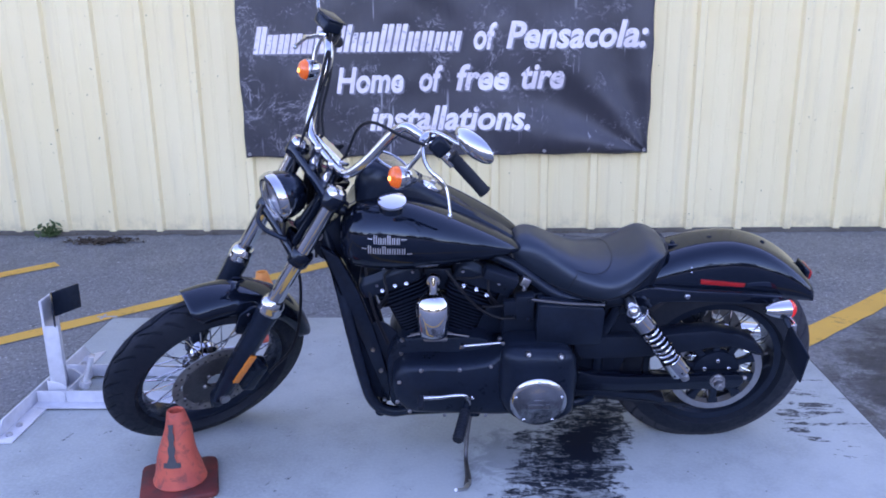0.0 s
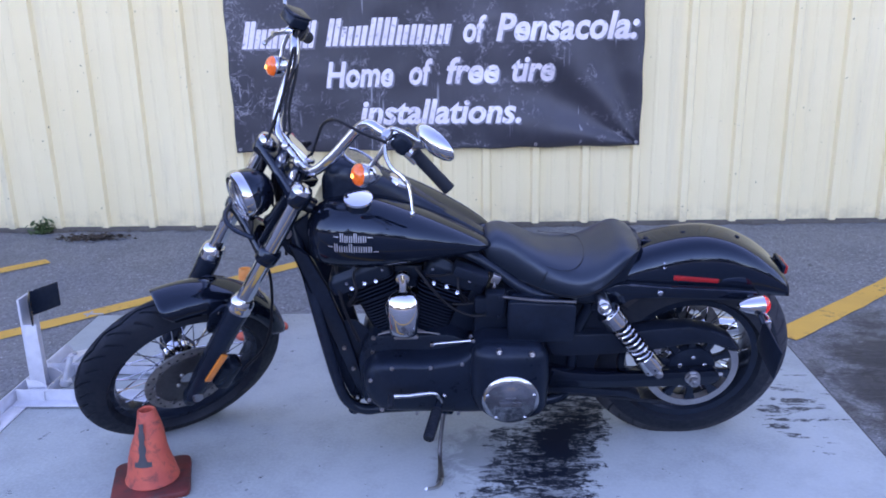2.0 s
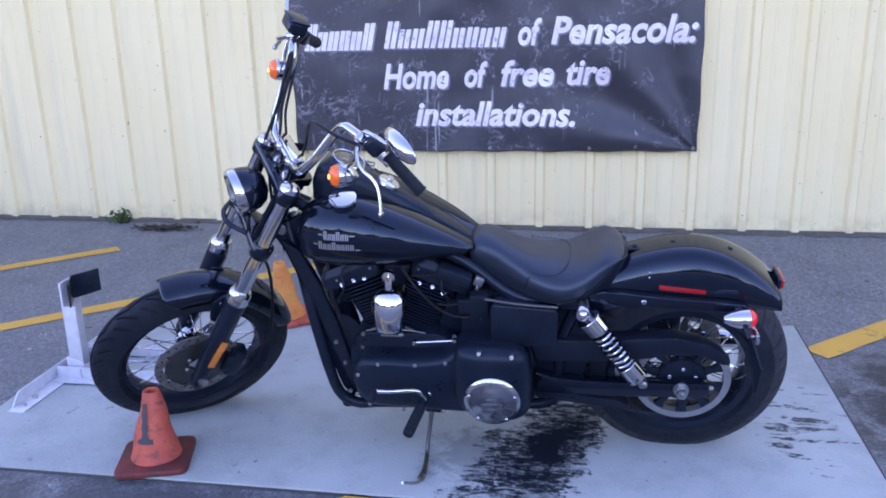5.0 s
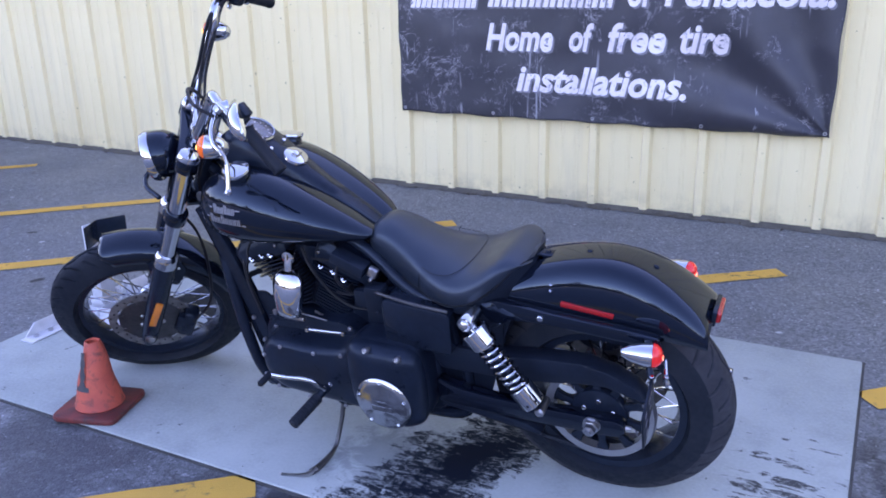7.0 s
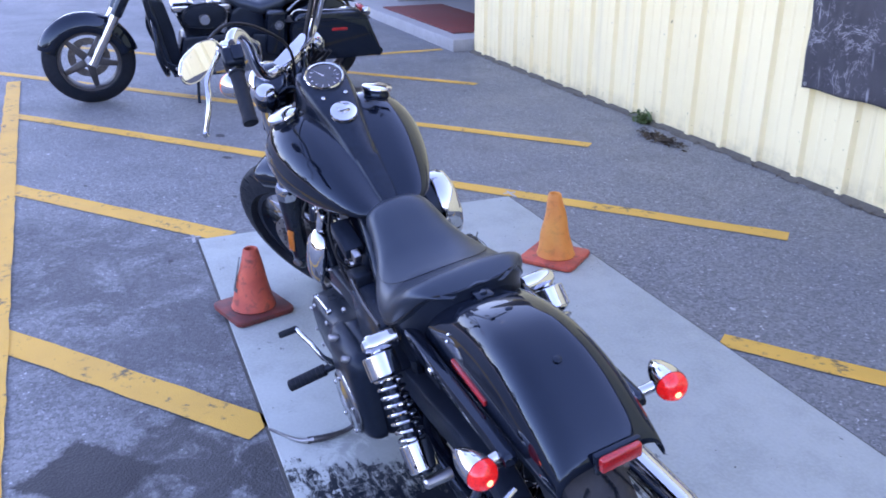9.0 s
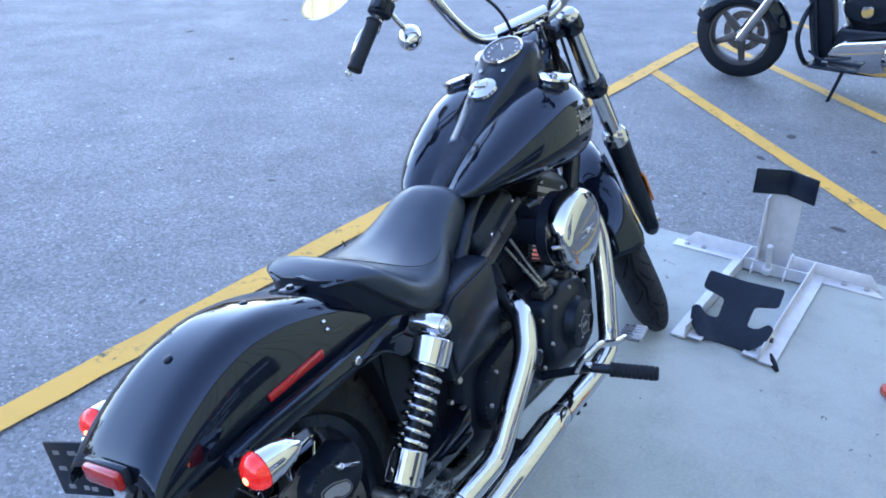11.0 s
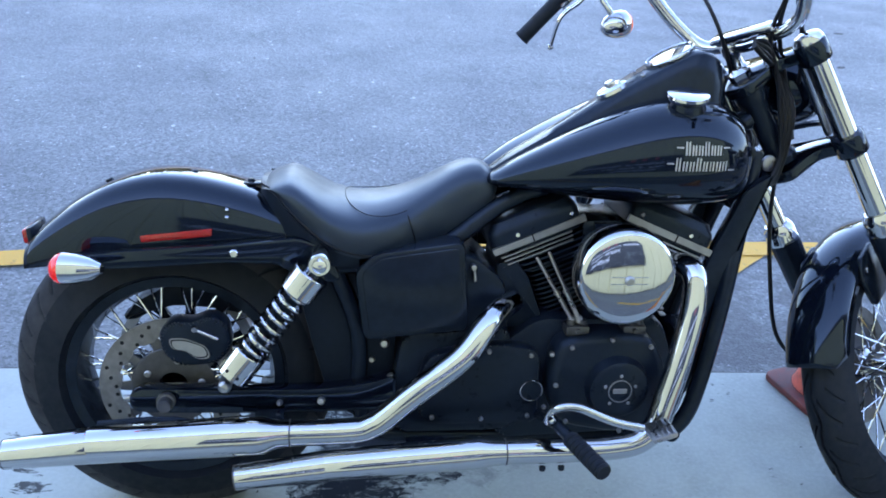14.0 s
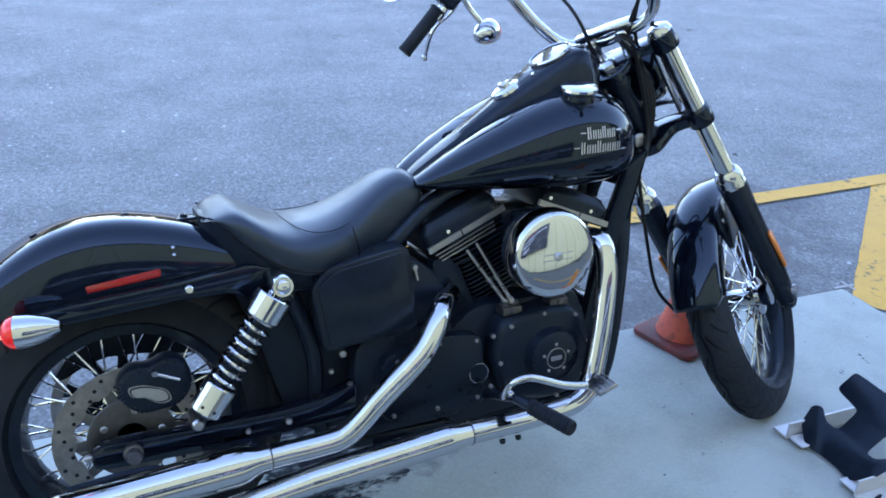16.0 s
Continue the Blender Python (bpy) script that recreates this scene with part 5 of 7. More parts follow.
    part("clutch_cable", tube([P(0.045, 0.315, 1.436), P(0.095, 0.27, 1.428), P(0.108, 0.17, 1.402), P(0.074, 0.088, 1.340), P(0.027, 0.038, 1.248), P(0.02, 0.05, 1.08), P(0.01, 0.05, 0.98), P(-0.05, 0.05, 0.86)], 0.0045, 8, 6), CABLE, bars, "black clutch cable", STEER)
    part("throttle_cable", tube([P(0.01, -0.29, 1.46), P(0.045, -0.24, 1.455), P(0.055, -0.18, 1.40), P(0.06, -0.13, 1.29), P(0.055, -0.075, 1.20), P(0.05, -0.05, 1.08), P(0.0, -0.05, 0.97)], 0.005, 8, 6), CABLE, bars, "black throttle cable", STEER)
    part("throttle_cable", tube([P(0.01, -0.29, 1.445), P(0.03, -0.235, 1.44), P(0.04, -0.17, 1.37), P(0.045, -0.12, 1.27), P(0.035, -0.06, 1.19), P(0.03, -0.04, 1.06), P(-0.02, -0.04, 0.95)], 0.0045, 8, 6), CABLE, bars, "black idle cable", STEER)
    for k in range(4):
        o = 0.012 * k
        part("wiring", tube([P(0.0 - o, -0.045 - o * 0.5, 1.205), P(0.02 - o * 0.5, -0.06, 1.185 - o), P(0.015 + o, -0.06 + o * 0.6, 1.12), P(-0.015 + o * 0.7, -0.05 - o * 0.5, 1.03), P(-0.05, -0.035 + o * 0.4, 0.95 - o), P(-0.11, -0.02, 0.92)], 0.0048 + 0.0008 * (k % 2), 8, 5), CABLE, bars, "black wiring loom at the steering head", STEER)
    part("brake_hose", tube([P(0.0, -0.27, 1.47), P(0.06, -0.2, 1.42), P(0.07, -0.135, 1.28), P(0.085, -0.09, 1.13), P(0.09, -0.02, 1.0), P(0.085, 0.04, 0.90), P(-0.01, 0.055, 0.80), P(-0.075, 0.075, 0.66), P(-0.105, 0.095, 0.52), P(-0.07, 0.09, 0.40)], 0.005, 8, 6), CABLE, bars, "black brake hose", STEER)


TANK_W = [(-0.372, 0.085), (-0.362, 0.125), (-0.340, 0.163), (-0.30, 0.188), (-0.25, 0.203), (-0.15, 0.207), (-0.05, 0.19), (0.05, 0.157), (0.12, 0.124), (0.16, 0.098), (0.178, 0.075)]
TANK_T = [(-0.372, 0.86), (-0.362, 0.893), (-0.340, 0.928), (-0.30, 0.952), (-0.25, 0.965), (-0.2, 0.968), (-0.13, 0.953), (-0.02, 0.906), (0.1, 0.839), (0.16, 0.797), (0.178, 0.782)]
TANK_B = [(-0.372, 0.79), (-0.362, 0.762), (-0.340, 0.742), (-0.2, 0.730), (-0.03, 0.741), (0.16, 0.757), (0.178, 0.762)]


def tank_half(x, n=18):
    w, zt, zb = lerp_table(TANK_W, x), lerp_table(TANK_T, x), lerp_table(TANK_B, x)
    zm = zb + (zt - zb) * 0.44
    out = []
    for i in range(n + 1):
        a = math.pi / 2 - math.pi * i / n
        c, s = math.cos(a), math.sin(a)
        y = w * abs(c) ** (0.68 if s > 0 else 0.52)
        z = zm + (zt - zm) * abs(s) ** 0.88 if s > 0 else zm - (zm - zb) * abs(s) ** 0.85
        # shallow saddle between the two lobes
        if s > 0:
            z -= 0.026 * math.exp(-((y / (0.42 * w)) ** 2))
        out.append((y, z))
    return out


def make_tank(root):
    loops = []
    xs = [-0.372, -0.368, -0.362, -0.352, -0.34, -0.32] + [-0.30 + 0.022 * i for i in range(21)] + [0.155, 0.168, 0.178]
    for x in xs:
        h = tank_half(x)
        loops.append([(x, y, z) for y, z in h] + [(x, -y, z) for y, z in h[-2:0:-1]])
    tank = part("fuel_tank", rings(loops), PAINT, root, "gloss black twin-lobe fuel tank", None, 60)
    for s in (-1, 1):
        o, d = (-0.204, s * 0.137, 0.959), (0.05, s * 0.25, 1)
        cap = part("fuel_cap", lathe([(0, -0.008), (0.036, -0.008), (0.0405, -0.003), (0.0425, 0.002), (0.041, 0.007), (0.03, 0.0095), (0.015, 0.0105), (0, 0.011)], 48, o, d), CHROME, tank, "round chrome fuel cap")
        part("cap_neck", lathe([(0, -0.03), (0.042, -0.03), (0.038, -0.018), (0.035, -0.006), (0, -0.006)], 36, o, d), PAINT, cap, "black filler neck")
        # name plate as plain bars in two rows
        bms = []
        for row, (z, x0, x1, n) in enumerate(((0.856, -0.259, -0.180, 6), (0.825, -0.277, -0.165, 8))):
            w = (x1 - x0) / n
            for i in range(n):
                hh = 0.026 if i in (0, 3) else 0.019
                for p in (x0 + i * w + 0.0015, x0 + (i + 0.5) * w + 0.001):
                    bms.append([(p, z), (p + 0.0036, z), (p + 0.0042, z + hh), (p + 0.0006, z + hh)])
            bms.append([(x0 - 0.016, z + 0.013), (x0 - 0.002, z + 0.013), (x0 - 0.002, z + 0.016), (x0 - 0.016, z + 0.016)])
            zz = z + (0.0 if row else 0.013)
            bms.append([(x1 + 0.002, zz), (x1 + 0.017, zz), (x1 + 0.017, zz + 0.003), (x1 + 0.002, zz + 0.003)])

        def onto(x, z):
            """Distance out to the tank's flank at this place."""
            xx = x if s < 0 else -0.441 - x
            h = tank_half(xx, 60)
            best = min(((abs(hz - z), y) for y, hz in h if y > 0.05), key=lambda v: v[0])
            return (xx, s * (best[1] + 0.0016), z)
        for quad in bms:
            bm = bmesh.new()
            bm.faces.new([bm.verts.new(onto(x, z)) for x, z in quad])
            part("badge_bar", bm, GREYINK, tank, "silver bar of the tank badge")
    con_w = [(-0.318, 0.050), (-0.29, 0.064), (-0.22, 0.067), (-0.15, 0.058), (-0.08, 0.044), (0.0, 0.034), (0.13, 0.026), (0.165, 0.02)]
    con_t = [(-0.318, 0.985), (-0.30, 1.024), (-0.275, 1.040), (-0.244, 1.040), (-0.155, 0.992), (-0.06, 0.929), (0.01, 0.882), (0.13, 0.807), (0.165, 0.781)]
    loops = []
    for i in range(26):
        x = -0.318 + 0.483 * i / 25
        w, t = lerp_table(con_w, x), lerp_table(con_t, x)
        b = lerp_table(TANK_T, x) - 0.03
        loops.append([(x, -w * 1.25, b), (x, -w * 1.12, b + (t - b) * 0.5), (x, -w, t - 0.008), (x, -w * 0.86, t), (x, 0, t + 0.003), (x, w * 0.86, t), (x, w, t - 0.008), (x, w * 1.12, b + (t - b) * 0.5), (x, w * 1.25, b)])
    part("console", rings(loops), SATIN, tank, "satin black tank console", None, 50)
    nrm = Vector((0.47, 0, 0.88)).normalized()
    g = Vector((-0.214, 0, 1.022))
    ga = part("speedometer", lathe([(0, 0.0), (0.05, 0.0), (0.0535, 0.004), (0.054, 0.011), (0.0515, 0.0145), (0.0485, 0.0125), (0.0485, 0.006), (0, 0.006)], 40, g, nrm), CHROME, tank, "round speedometer in a chrome bezel")
    part("dial", lathe([(0, 0.0065), (0.048, 0.0065), (0.048, 0.008), (0, 0.008)], 36, g, nrm), DIAL, ga, "black dial face")
    bms = []
    side = Vector((0, 1, 0))
    up = nrm.cross(side).normalized() * -1
    for i in range(11):
        a = radians(225 - 27 * i)
        for r0, r1, w in ((0.034, 0.041, 0.0012),):
            c, s2 = math.cos(a), math.sin(a)
            dirv, tv = (side * c + up * s2), (side * -s2 + up * c)
            bms.append(sheet([[g + nrm * 0.0085 + dirv * r0 + tv * w, g + nrm * 0.0085 + dirv * r0 - tv * w], [g + nrm * 0.0085 + dirv * r1 + tv * w, g + nrm * 0.0085 + dirv * r1 - tv * w]]))
    needle_d, nt = (side * -0.5 + up * -0.85).normalized(), (side * 0.85 + up * -0.5).normalized()
    bms.append(sheet([[g + nrm * 0.0095 + nt * 0.0018, g + nrm * 0.0095 - nt * 0.0018], [g + nrm * 0.0095 + needle_d * 0.036 + nt * 0.0006, g + nrm * 0.0095 + needle_d * 0.036 - nt * 0.0006]]))
    part("dial_marks", joined(*bms), LETTER, ga, "pale dial marks and needle")
    part("dial_glass", lathe([(0, 0.0122), (0.03, 0.0118), (0.0455, 0.0105), (0.0455, 0.0098), (0.03, 0.011), (0, 0.0114)], 36, g, nrm), DIALGLASS, ga).visible_shadow = False
    part("ignition_switch", joined(lathe([(0, -0.004), (0.034, -0.004), (0.037, 0.002), (0.035, 0.009), (0.026, 0.013), (0.012, 0.014), (0, 0.014)], 36, (-0.093, 0, 0.952), (0.5, 0, 0.86)), box(0, 0, 0, 0.02, 0.032, 0.012, 0.004, 2, Matrix.Translation((-0.085, 0, 0.967)) @ Matrix.Rotation(radians(30), 4, "Y"))), CHROME, tank, "chrome ignition switch cover")
    each("console_screw", ([bolt((-0.146, y, lerp_table(con_t, -0.146) + 0.002), nrm, 0.006, 0.004) for y in (-0.032, 0.032)]), CHROME, tank)
    each("tank_bolt", ([lathe([(0, 0), (0.017, 0), (0.018, 0.004), (0.015, 0.008), (0.009, 0.009), (0.009, 0.006), (0, 0.006)], 20, (-0.44, s * 0.046, 0.812), (0, s, 0)) for s in (-1, 1)]), ALU, tank, "round metal tank mount bolt")


SEAT_T = [(0.152, 0.765), (0.16, 0.785), (0.195, 0.800), (0.24, 0.789), (0.30, 0.757), (0.36, 0.732), (0.42, 0.722), (0.46, 0.724), (0.50, 0.736), (0.54, 0.757), (0.575, 0.772), (0.605, 0.767), (0.627, 0.757), (0.636, 0.748)]
SEAT_W = [(0.152, 0.060), (0.16, 0.080), (0.20, 0.093), (0.26, 0.106), (0.31, 0.124), (0.37, 0.153), (0.44, 0.173), (0.51, 0.171), (0.56, 0.154), (0.60, 0.126), (0.625, 0.095), (0.636, 0.065)]
SEAT_B = [(0.152, 0.745), (0.16, 0.72), (0.195, 0.690), (0.24, 0.661), (0.305, 0.637), (0.38, 0.624), (0.44, 0.627), (0.50, 0.648), (0.571, 0.703), (0.607, 0.742), (0.636, 0.749)]


def edge_drop(x):
    """How far the seat top falls off towards its edge."""
    return 0.019 + 0.006 * min(1.0, max(0.0, (x - 0.24) / 0.10)) - 0.017 * min(1.0, max(0.0, (x - 0.46) / 0.10))


def make_seat(root):
    loops = []
    n = 40
    for i in range(n + 1):
        x = 0.152 + (0.636 - 0.152) * i / n
        w, t, b = lerp_table(SEAT_W, x), lerp_table(SEAT_T, x), lerp_table(SEAT_B, x)
        rise = 0.0
        half = []
        for j in range(13):
            a = j / 12
            if a < 0.62:
                q = a / 0.62
                y = w * 0.93 * q
                z = t + rise * q ** 2.2 - (edge_drop(x) * q ** 2.4)
            else:
                q = (a - 0.62) / 0.38
                zt = t + rise - edge_drop(x)
                y = w * (0.93 + 0.07 * math.sin(min(q * 2.4, 1) * math.pi / 2)) - 0.02 * q ** 2
                z = zt - (zt - b) * q
            half.append((y, z))
        # round the shoulder
        for k in range(6):
            h2 = half[:]
            for j in range(4, 12):
                h2[j] = ((half[j - 1][0] + 2 * half[j][0] + half[j + 1][0]) / 4, (half[j - 1][1] + 2 * half[j][1] + half[j + 1][1]) / 4)
            half = h2
        half.append((0.0, b + 0.01))
        loops.append([(x, y, z) for y, z in half] + [(x, -y, z) for y, z in half[-2:0:-1]])
    seat = part("seat", rings(loops), VINYL, root, "black vinyl solo seat with stitched bucket", None, 70)
    # stitched seams on the dished part
    def top(x, q):
        w, t = lerp_table(SEAT_W, x), lerp_table(SEAT_T, x)
        rise = 0.0
        return (x, w * 0.93 * q, t + rise * abs(q) ** 2.2 - (edge_drop(x) * abs(q) ** 2.4) + 0.0005)
    u = [top(0.345 + 0.122 * (1 - abs(k / 12) ** 2.4), 0.9 * math.sin(k / 12 * math.pi / 2)) for k in range(-12, 13)]
    part("seat_seam", tube(u, 0.0009, 6, 2), CABLE, seat, "stitched insert seam")
    for s in (-1, 1):
        side, welt = [], []
        for k in range(7):
            x = 0.345 - 0.02 * k / 6
            w, t, b = lerp_table(SEAT_W, x), lerp_table(SEAT_T, x), lerp_table(SEAT_B, x)
            q = 0.12 + 0.7 * k / 6
            side.append((x, s * (w * 1.0 - 0.02 * q * q - 0.003 * (1 - q) + 0.0005), t - 0.012 - (t - 0.012 - b) * q))
        part("seat_seam", tube(side, 0.0013, 6, 2), CABLE, seat, "stitched side seam")
        for k in range(25):
            x = 0.20 + 0.425 * k / 24
            w, t, b = lerp_table(SEAT_W, x), lerp_table(SEAT_T, x), lerp_table(SEAT_B, x)
            welt.append((x, s * (w - 0.016), b + 0.008))
        part("seat_welt", tube(welt, 0.0022, 6, 1), CABLE, seat, "black welt round the seat edge")
    pan = []
    for k in range(13):
        x = 0.44 + 0.198 * k / 12
        w, b = lerp_table(SEAT_W, x) - 0.022, lerp_table(SEAT_B, x) + 0.006
        lo = 0.60 + 0.07 * max(0.0, (x - 0.52) / 0.118)
        pan.append([(x, -w, b), (x, -w * 0.97, lo + 0.01), (x, -w * 0.9, lo), (x, w * 0.9, lo), (x, w * 0.97, lo + 0.01), (x, w, b)])
    part("seat_pan", rings(pan), PLASTIC, seat, "black moulded seat pan")
    part("seat_tab", joined(box(0.652, 0, 0.744, 0.05, 0.035, 0.006, 0.002, 2), bolt((0.662, 0, 0.747), (0, 0, 1), 0.008, 0.006)), SATIN, seat, "black seat mounting tab")


FEND_T = [(0.555, 0.695), (0.60, 0.718), (0.66, 0.741), (0.74, 0.761), (0.80, 0.769), (0.86, 0.768), (0.93, 0.751), (0.995, 0.719), (1.05, 0.679), (1.082, 0.648), (1.104, 0.616)]


def make_rear_fender(root):
    rows = []
    n = 44
    for i in range(n + 1):
        x = 0.555 + 0.538 * i / n
        t = lerp_table(FEND_T, x)
        b = 0.606 - 0.02 * max(0, (x - 0.98) / 0.13)
        if x < 0.66:
            b += (0.66 - x) * 0.35
        w = 0.115 - 0.014 * max(0, (x - 0.93) / 0.175) ** 2
        row = []
        for j in range(33):
            a = math.pi * j / 32
            y = -w * (abs(math.cos(a)) ** 0.54) * (1 if math.cos(a) > 0 else -1)
            z = b + (t - b) * (math.sin(a) ** 0.70)
            row.append((x, y, z))
        rows.append(row)
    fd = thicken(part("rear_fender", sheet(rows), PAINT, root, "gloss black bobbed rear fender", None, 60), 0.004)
    for s in (-1, 1):
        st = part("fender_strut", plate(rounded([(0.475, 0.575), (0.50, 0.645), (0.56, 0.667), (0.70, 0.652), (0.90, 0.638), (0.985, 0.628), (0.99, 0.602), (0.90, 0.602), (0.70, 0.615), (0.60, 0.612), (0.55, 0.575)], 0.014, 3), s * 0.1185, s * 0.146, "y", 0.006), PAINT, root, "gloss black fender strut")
        part("strut_bolt", joined(bolt((0.684, s * 0.146, 0.636), (0, s, 0), 0.0085, 0.007, 18)), CHROME, st, "chrome dome bolt")
        part("side_reflector", plate([(0.729, 0.661), (0.865, 0.648), (0.867, 0.661), (0.729, 0.676)], s * 0.1095, s * 0.1185, "y", 0.002), RED, fd, "red side reflector strip")
        each("fender_rivet", ([bolt((x, s * y, z), (0, s * 0.6, 0.8), 0.0036, 0.003) for x, y, z in ((0.70, 0.102, 0.711), (0.70, 0.107, 0.697))]), CHROME, fd)
        # rear turn signals
        c = Vector((0.964, -0.189, 0.612)) if s < 0 else Vector((0.973, 0.202, 0.623))
        d = Vector((1, -0.16 * s, -0.04)).normalized()
        part("signal_stalk", tube([(0.955, s * 0.125, 0.61), (0.96, s * 0.155, 0.614), (c.x - 0.003, c.y - s * 0.004, c.z)], [0.016, 0.011, 0.012], 12, 3), CHROME, root, "chrome signal stalk")
        sg = part("turn_signal", lathe([(0, -0.062), (0.010, -0.058), (0.021, -0.038), (0.028, -0.012), (0.0305, 0.014), (0.0, 0.014)], 26, c, d), CHROME, root, "chrome bullet rear turn signal")
        part("signal_lens", lathe([(0, 0.014), (0.0295, 0.015), (0.028, 0.024), (0.02, 0.034), (0.01, 0.038), (0, 0.0385)], 24, c, d), REDLIT, sg, "lit red signal lens")
        part("bulb", lathe([(0, 0.034), (0.007, 0.035), (0.006, 0.0395), (0, 0.0405)], 14, c + Vector((0, 0, -0.004)), d), BULBRED, sg, "glowing red bulb")
    each("crown_bolt", [bolt((0.775, 0, 0.7655), (0, 0, 1), 0.008, 0.004), bolt((0.945, 0, 0.745), (0.4, 0, 1), 0.008, 0.004)], SATIN, fd)
    tl = part("tail_light", box(0, 0, 0, 0.016, 0.080, 0.031, 0.006, 3, Matrix.Translation((1.102, 0.010, 0.638)) @ Matrix.Rotation(radians(6), 4, "Y")), RED, root, "red rectangular tail reflector")
    part("tail_bracket", box(0, 0, 0, 0.012, 0.090, 0.044, 0.004, 2, Matrix.Translation((1.093, 0.010, 0.636)) @ Matrix.Rotation(radians(6), 4, "Y")), SATIN, tl)
    # plate carrier on the left
    m = Matrix.Translation((0.988, -0.270, 0.508)) @ Matrix.Rotation(radians(3.4), 4, "Z") @ Matrix.Rotation(radians(10.5), 4, "X")
    pl = part("plate_carrier", box(0, 0, 0, 0.006, 0.142, 0.108, 0.003, 2, m), PLASTIC, root, "black plate carrier with small plain pale marks")
    for y, z, w in ((-0.046, 0.038, 0.018), (0.008, 0.037, 0.022), (0.038, 0.035, 0.014), (-0.044, 0.002, 0.022), (0.018, 0.002, 0.016), (-0.038, -0.040, 0.018), (0.010, -0.042, 0.014), (0.036, -0.044, 0.016)):
        part("plate_mark", box(0.0036, y * 0.85, z * 0.88, 0.0014, w, 0.008, 0, 1, m), ALU, pl)
    part("plate_arm", tube([(0.955, -0.135, 0.60), (0.968, -0.18, 0.592), (0.984, -0.215, 0.562)], 0.009, 10, 3), SATIN, pl)
    part("marker_lamp", joined(box(1.011, -0.182, 0.548, 0.014, 0.016, 0.012, 0.003, 2), lathe([(0, -0.012), (0.007, -0.010), (0.009, 0), (0.007, 0.008), (0, 0.010)], 16, (1.013, -0.182, 0.532), (0.4, 0, -1)), rod((1.0, -0.14, 0.57), (1.011, -0.182, 0.555), 0.005, 8)), CHROME, root, "small chrome marker lamp")
    each("plate_bolt", [bolt((0.986, -0.224, 0.574), (0, 0, 1), 0.006, 0.005)], CHROME, pl)


def make_shock(root, s):
    dx = 0.0 if s > 0 else -0.012
    a, b = Vector((0.517 + dx, s * 0.206, 0.629 if s < 0 else 0.635)), Vector((0.703 + dx, s * 0.203, 0.379))
    d = (b - a)
    L = d.length
    dn = d.normalized()
    sh = part("rear_shock", lathe([(0, 0.02), (0.016, 0.02), (0.016, L - 0.02), (0, L - 0.02)], 18, a, d), SATIN, root, "chrome coil-over rear shock")
    part("upper_cover", lathe([(0.016, 0.024), (0.0355, 0.024), (0.037, 0.026), (0.037, 0.072), (0.0355, 0.074), (0.016, 0.074)], 36, a, d, True), CHROME, sh, "chrome shock cover", None, 15)
    low = part("lower_cover", lathe([(0.016, L - 0.090), (0.0325, L - 0.090), (0.034, L - 0.088), (0.034, L - 0.030), (0.0325, L - 0.028), (0.016, L - 0.028)], 36, a, d, True), CHROME, sh, "chrome shock cover with drilled adjuster holes", None, 15)
    side = dn.cross(Vector((0, s, 0))).normalized()
    out = side.cross(dn)
    for k in (-0.9, -0.15, 0.6):
        q = (out * math.cos(k) + side * math.sin(k)).normalized()
        part("adjuster_hole", lathe([(0, 0), (0.0035, 0), (0.0035, 0.001), (0, 0.001)], 10, a + dn * (L - 0.042) + q * 0.0337, q), CABLE, low)
    pts = []
    turns, h0, h1 = 8.0, 0.072, L - 0.086
    n = int(turns * 16)
    for i in range(n + 1):
        t = i / n
        ang = 2 * math.pi * turns * t
        pts.append(a + dn * (h0 + (h1 - h0) * t) + (side * math.cos(ang) + out * math.sin(ang)) * 0.0272)
    part("coil_spring", tube(pts, 0.0046, 8, 0), CHROME, sh, "chrome coil spring")
    part("eye", joined(lathe([(0, -0.05), (0.021, -0.05), (0.022, -0.02), (0.022, 0.012), (0.020, 0.016), (0.015, 0.016), (0.013, 0.024), (0.007, 0.028), (0, 0.029)], 28, a, (0, s, 0)), rod(a, a + dn * 0.04, 0.016, 14)), CHROME, sh, "chrome shock eye with domed cap")
    part("eye", lathe([(0, -0.05), (0.013, -0.05), (0.013, 0.008), (0.009, 0.013), (0, 0.015)], 20, b, (0, s, 0)), STEEL, sh)


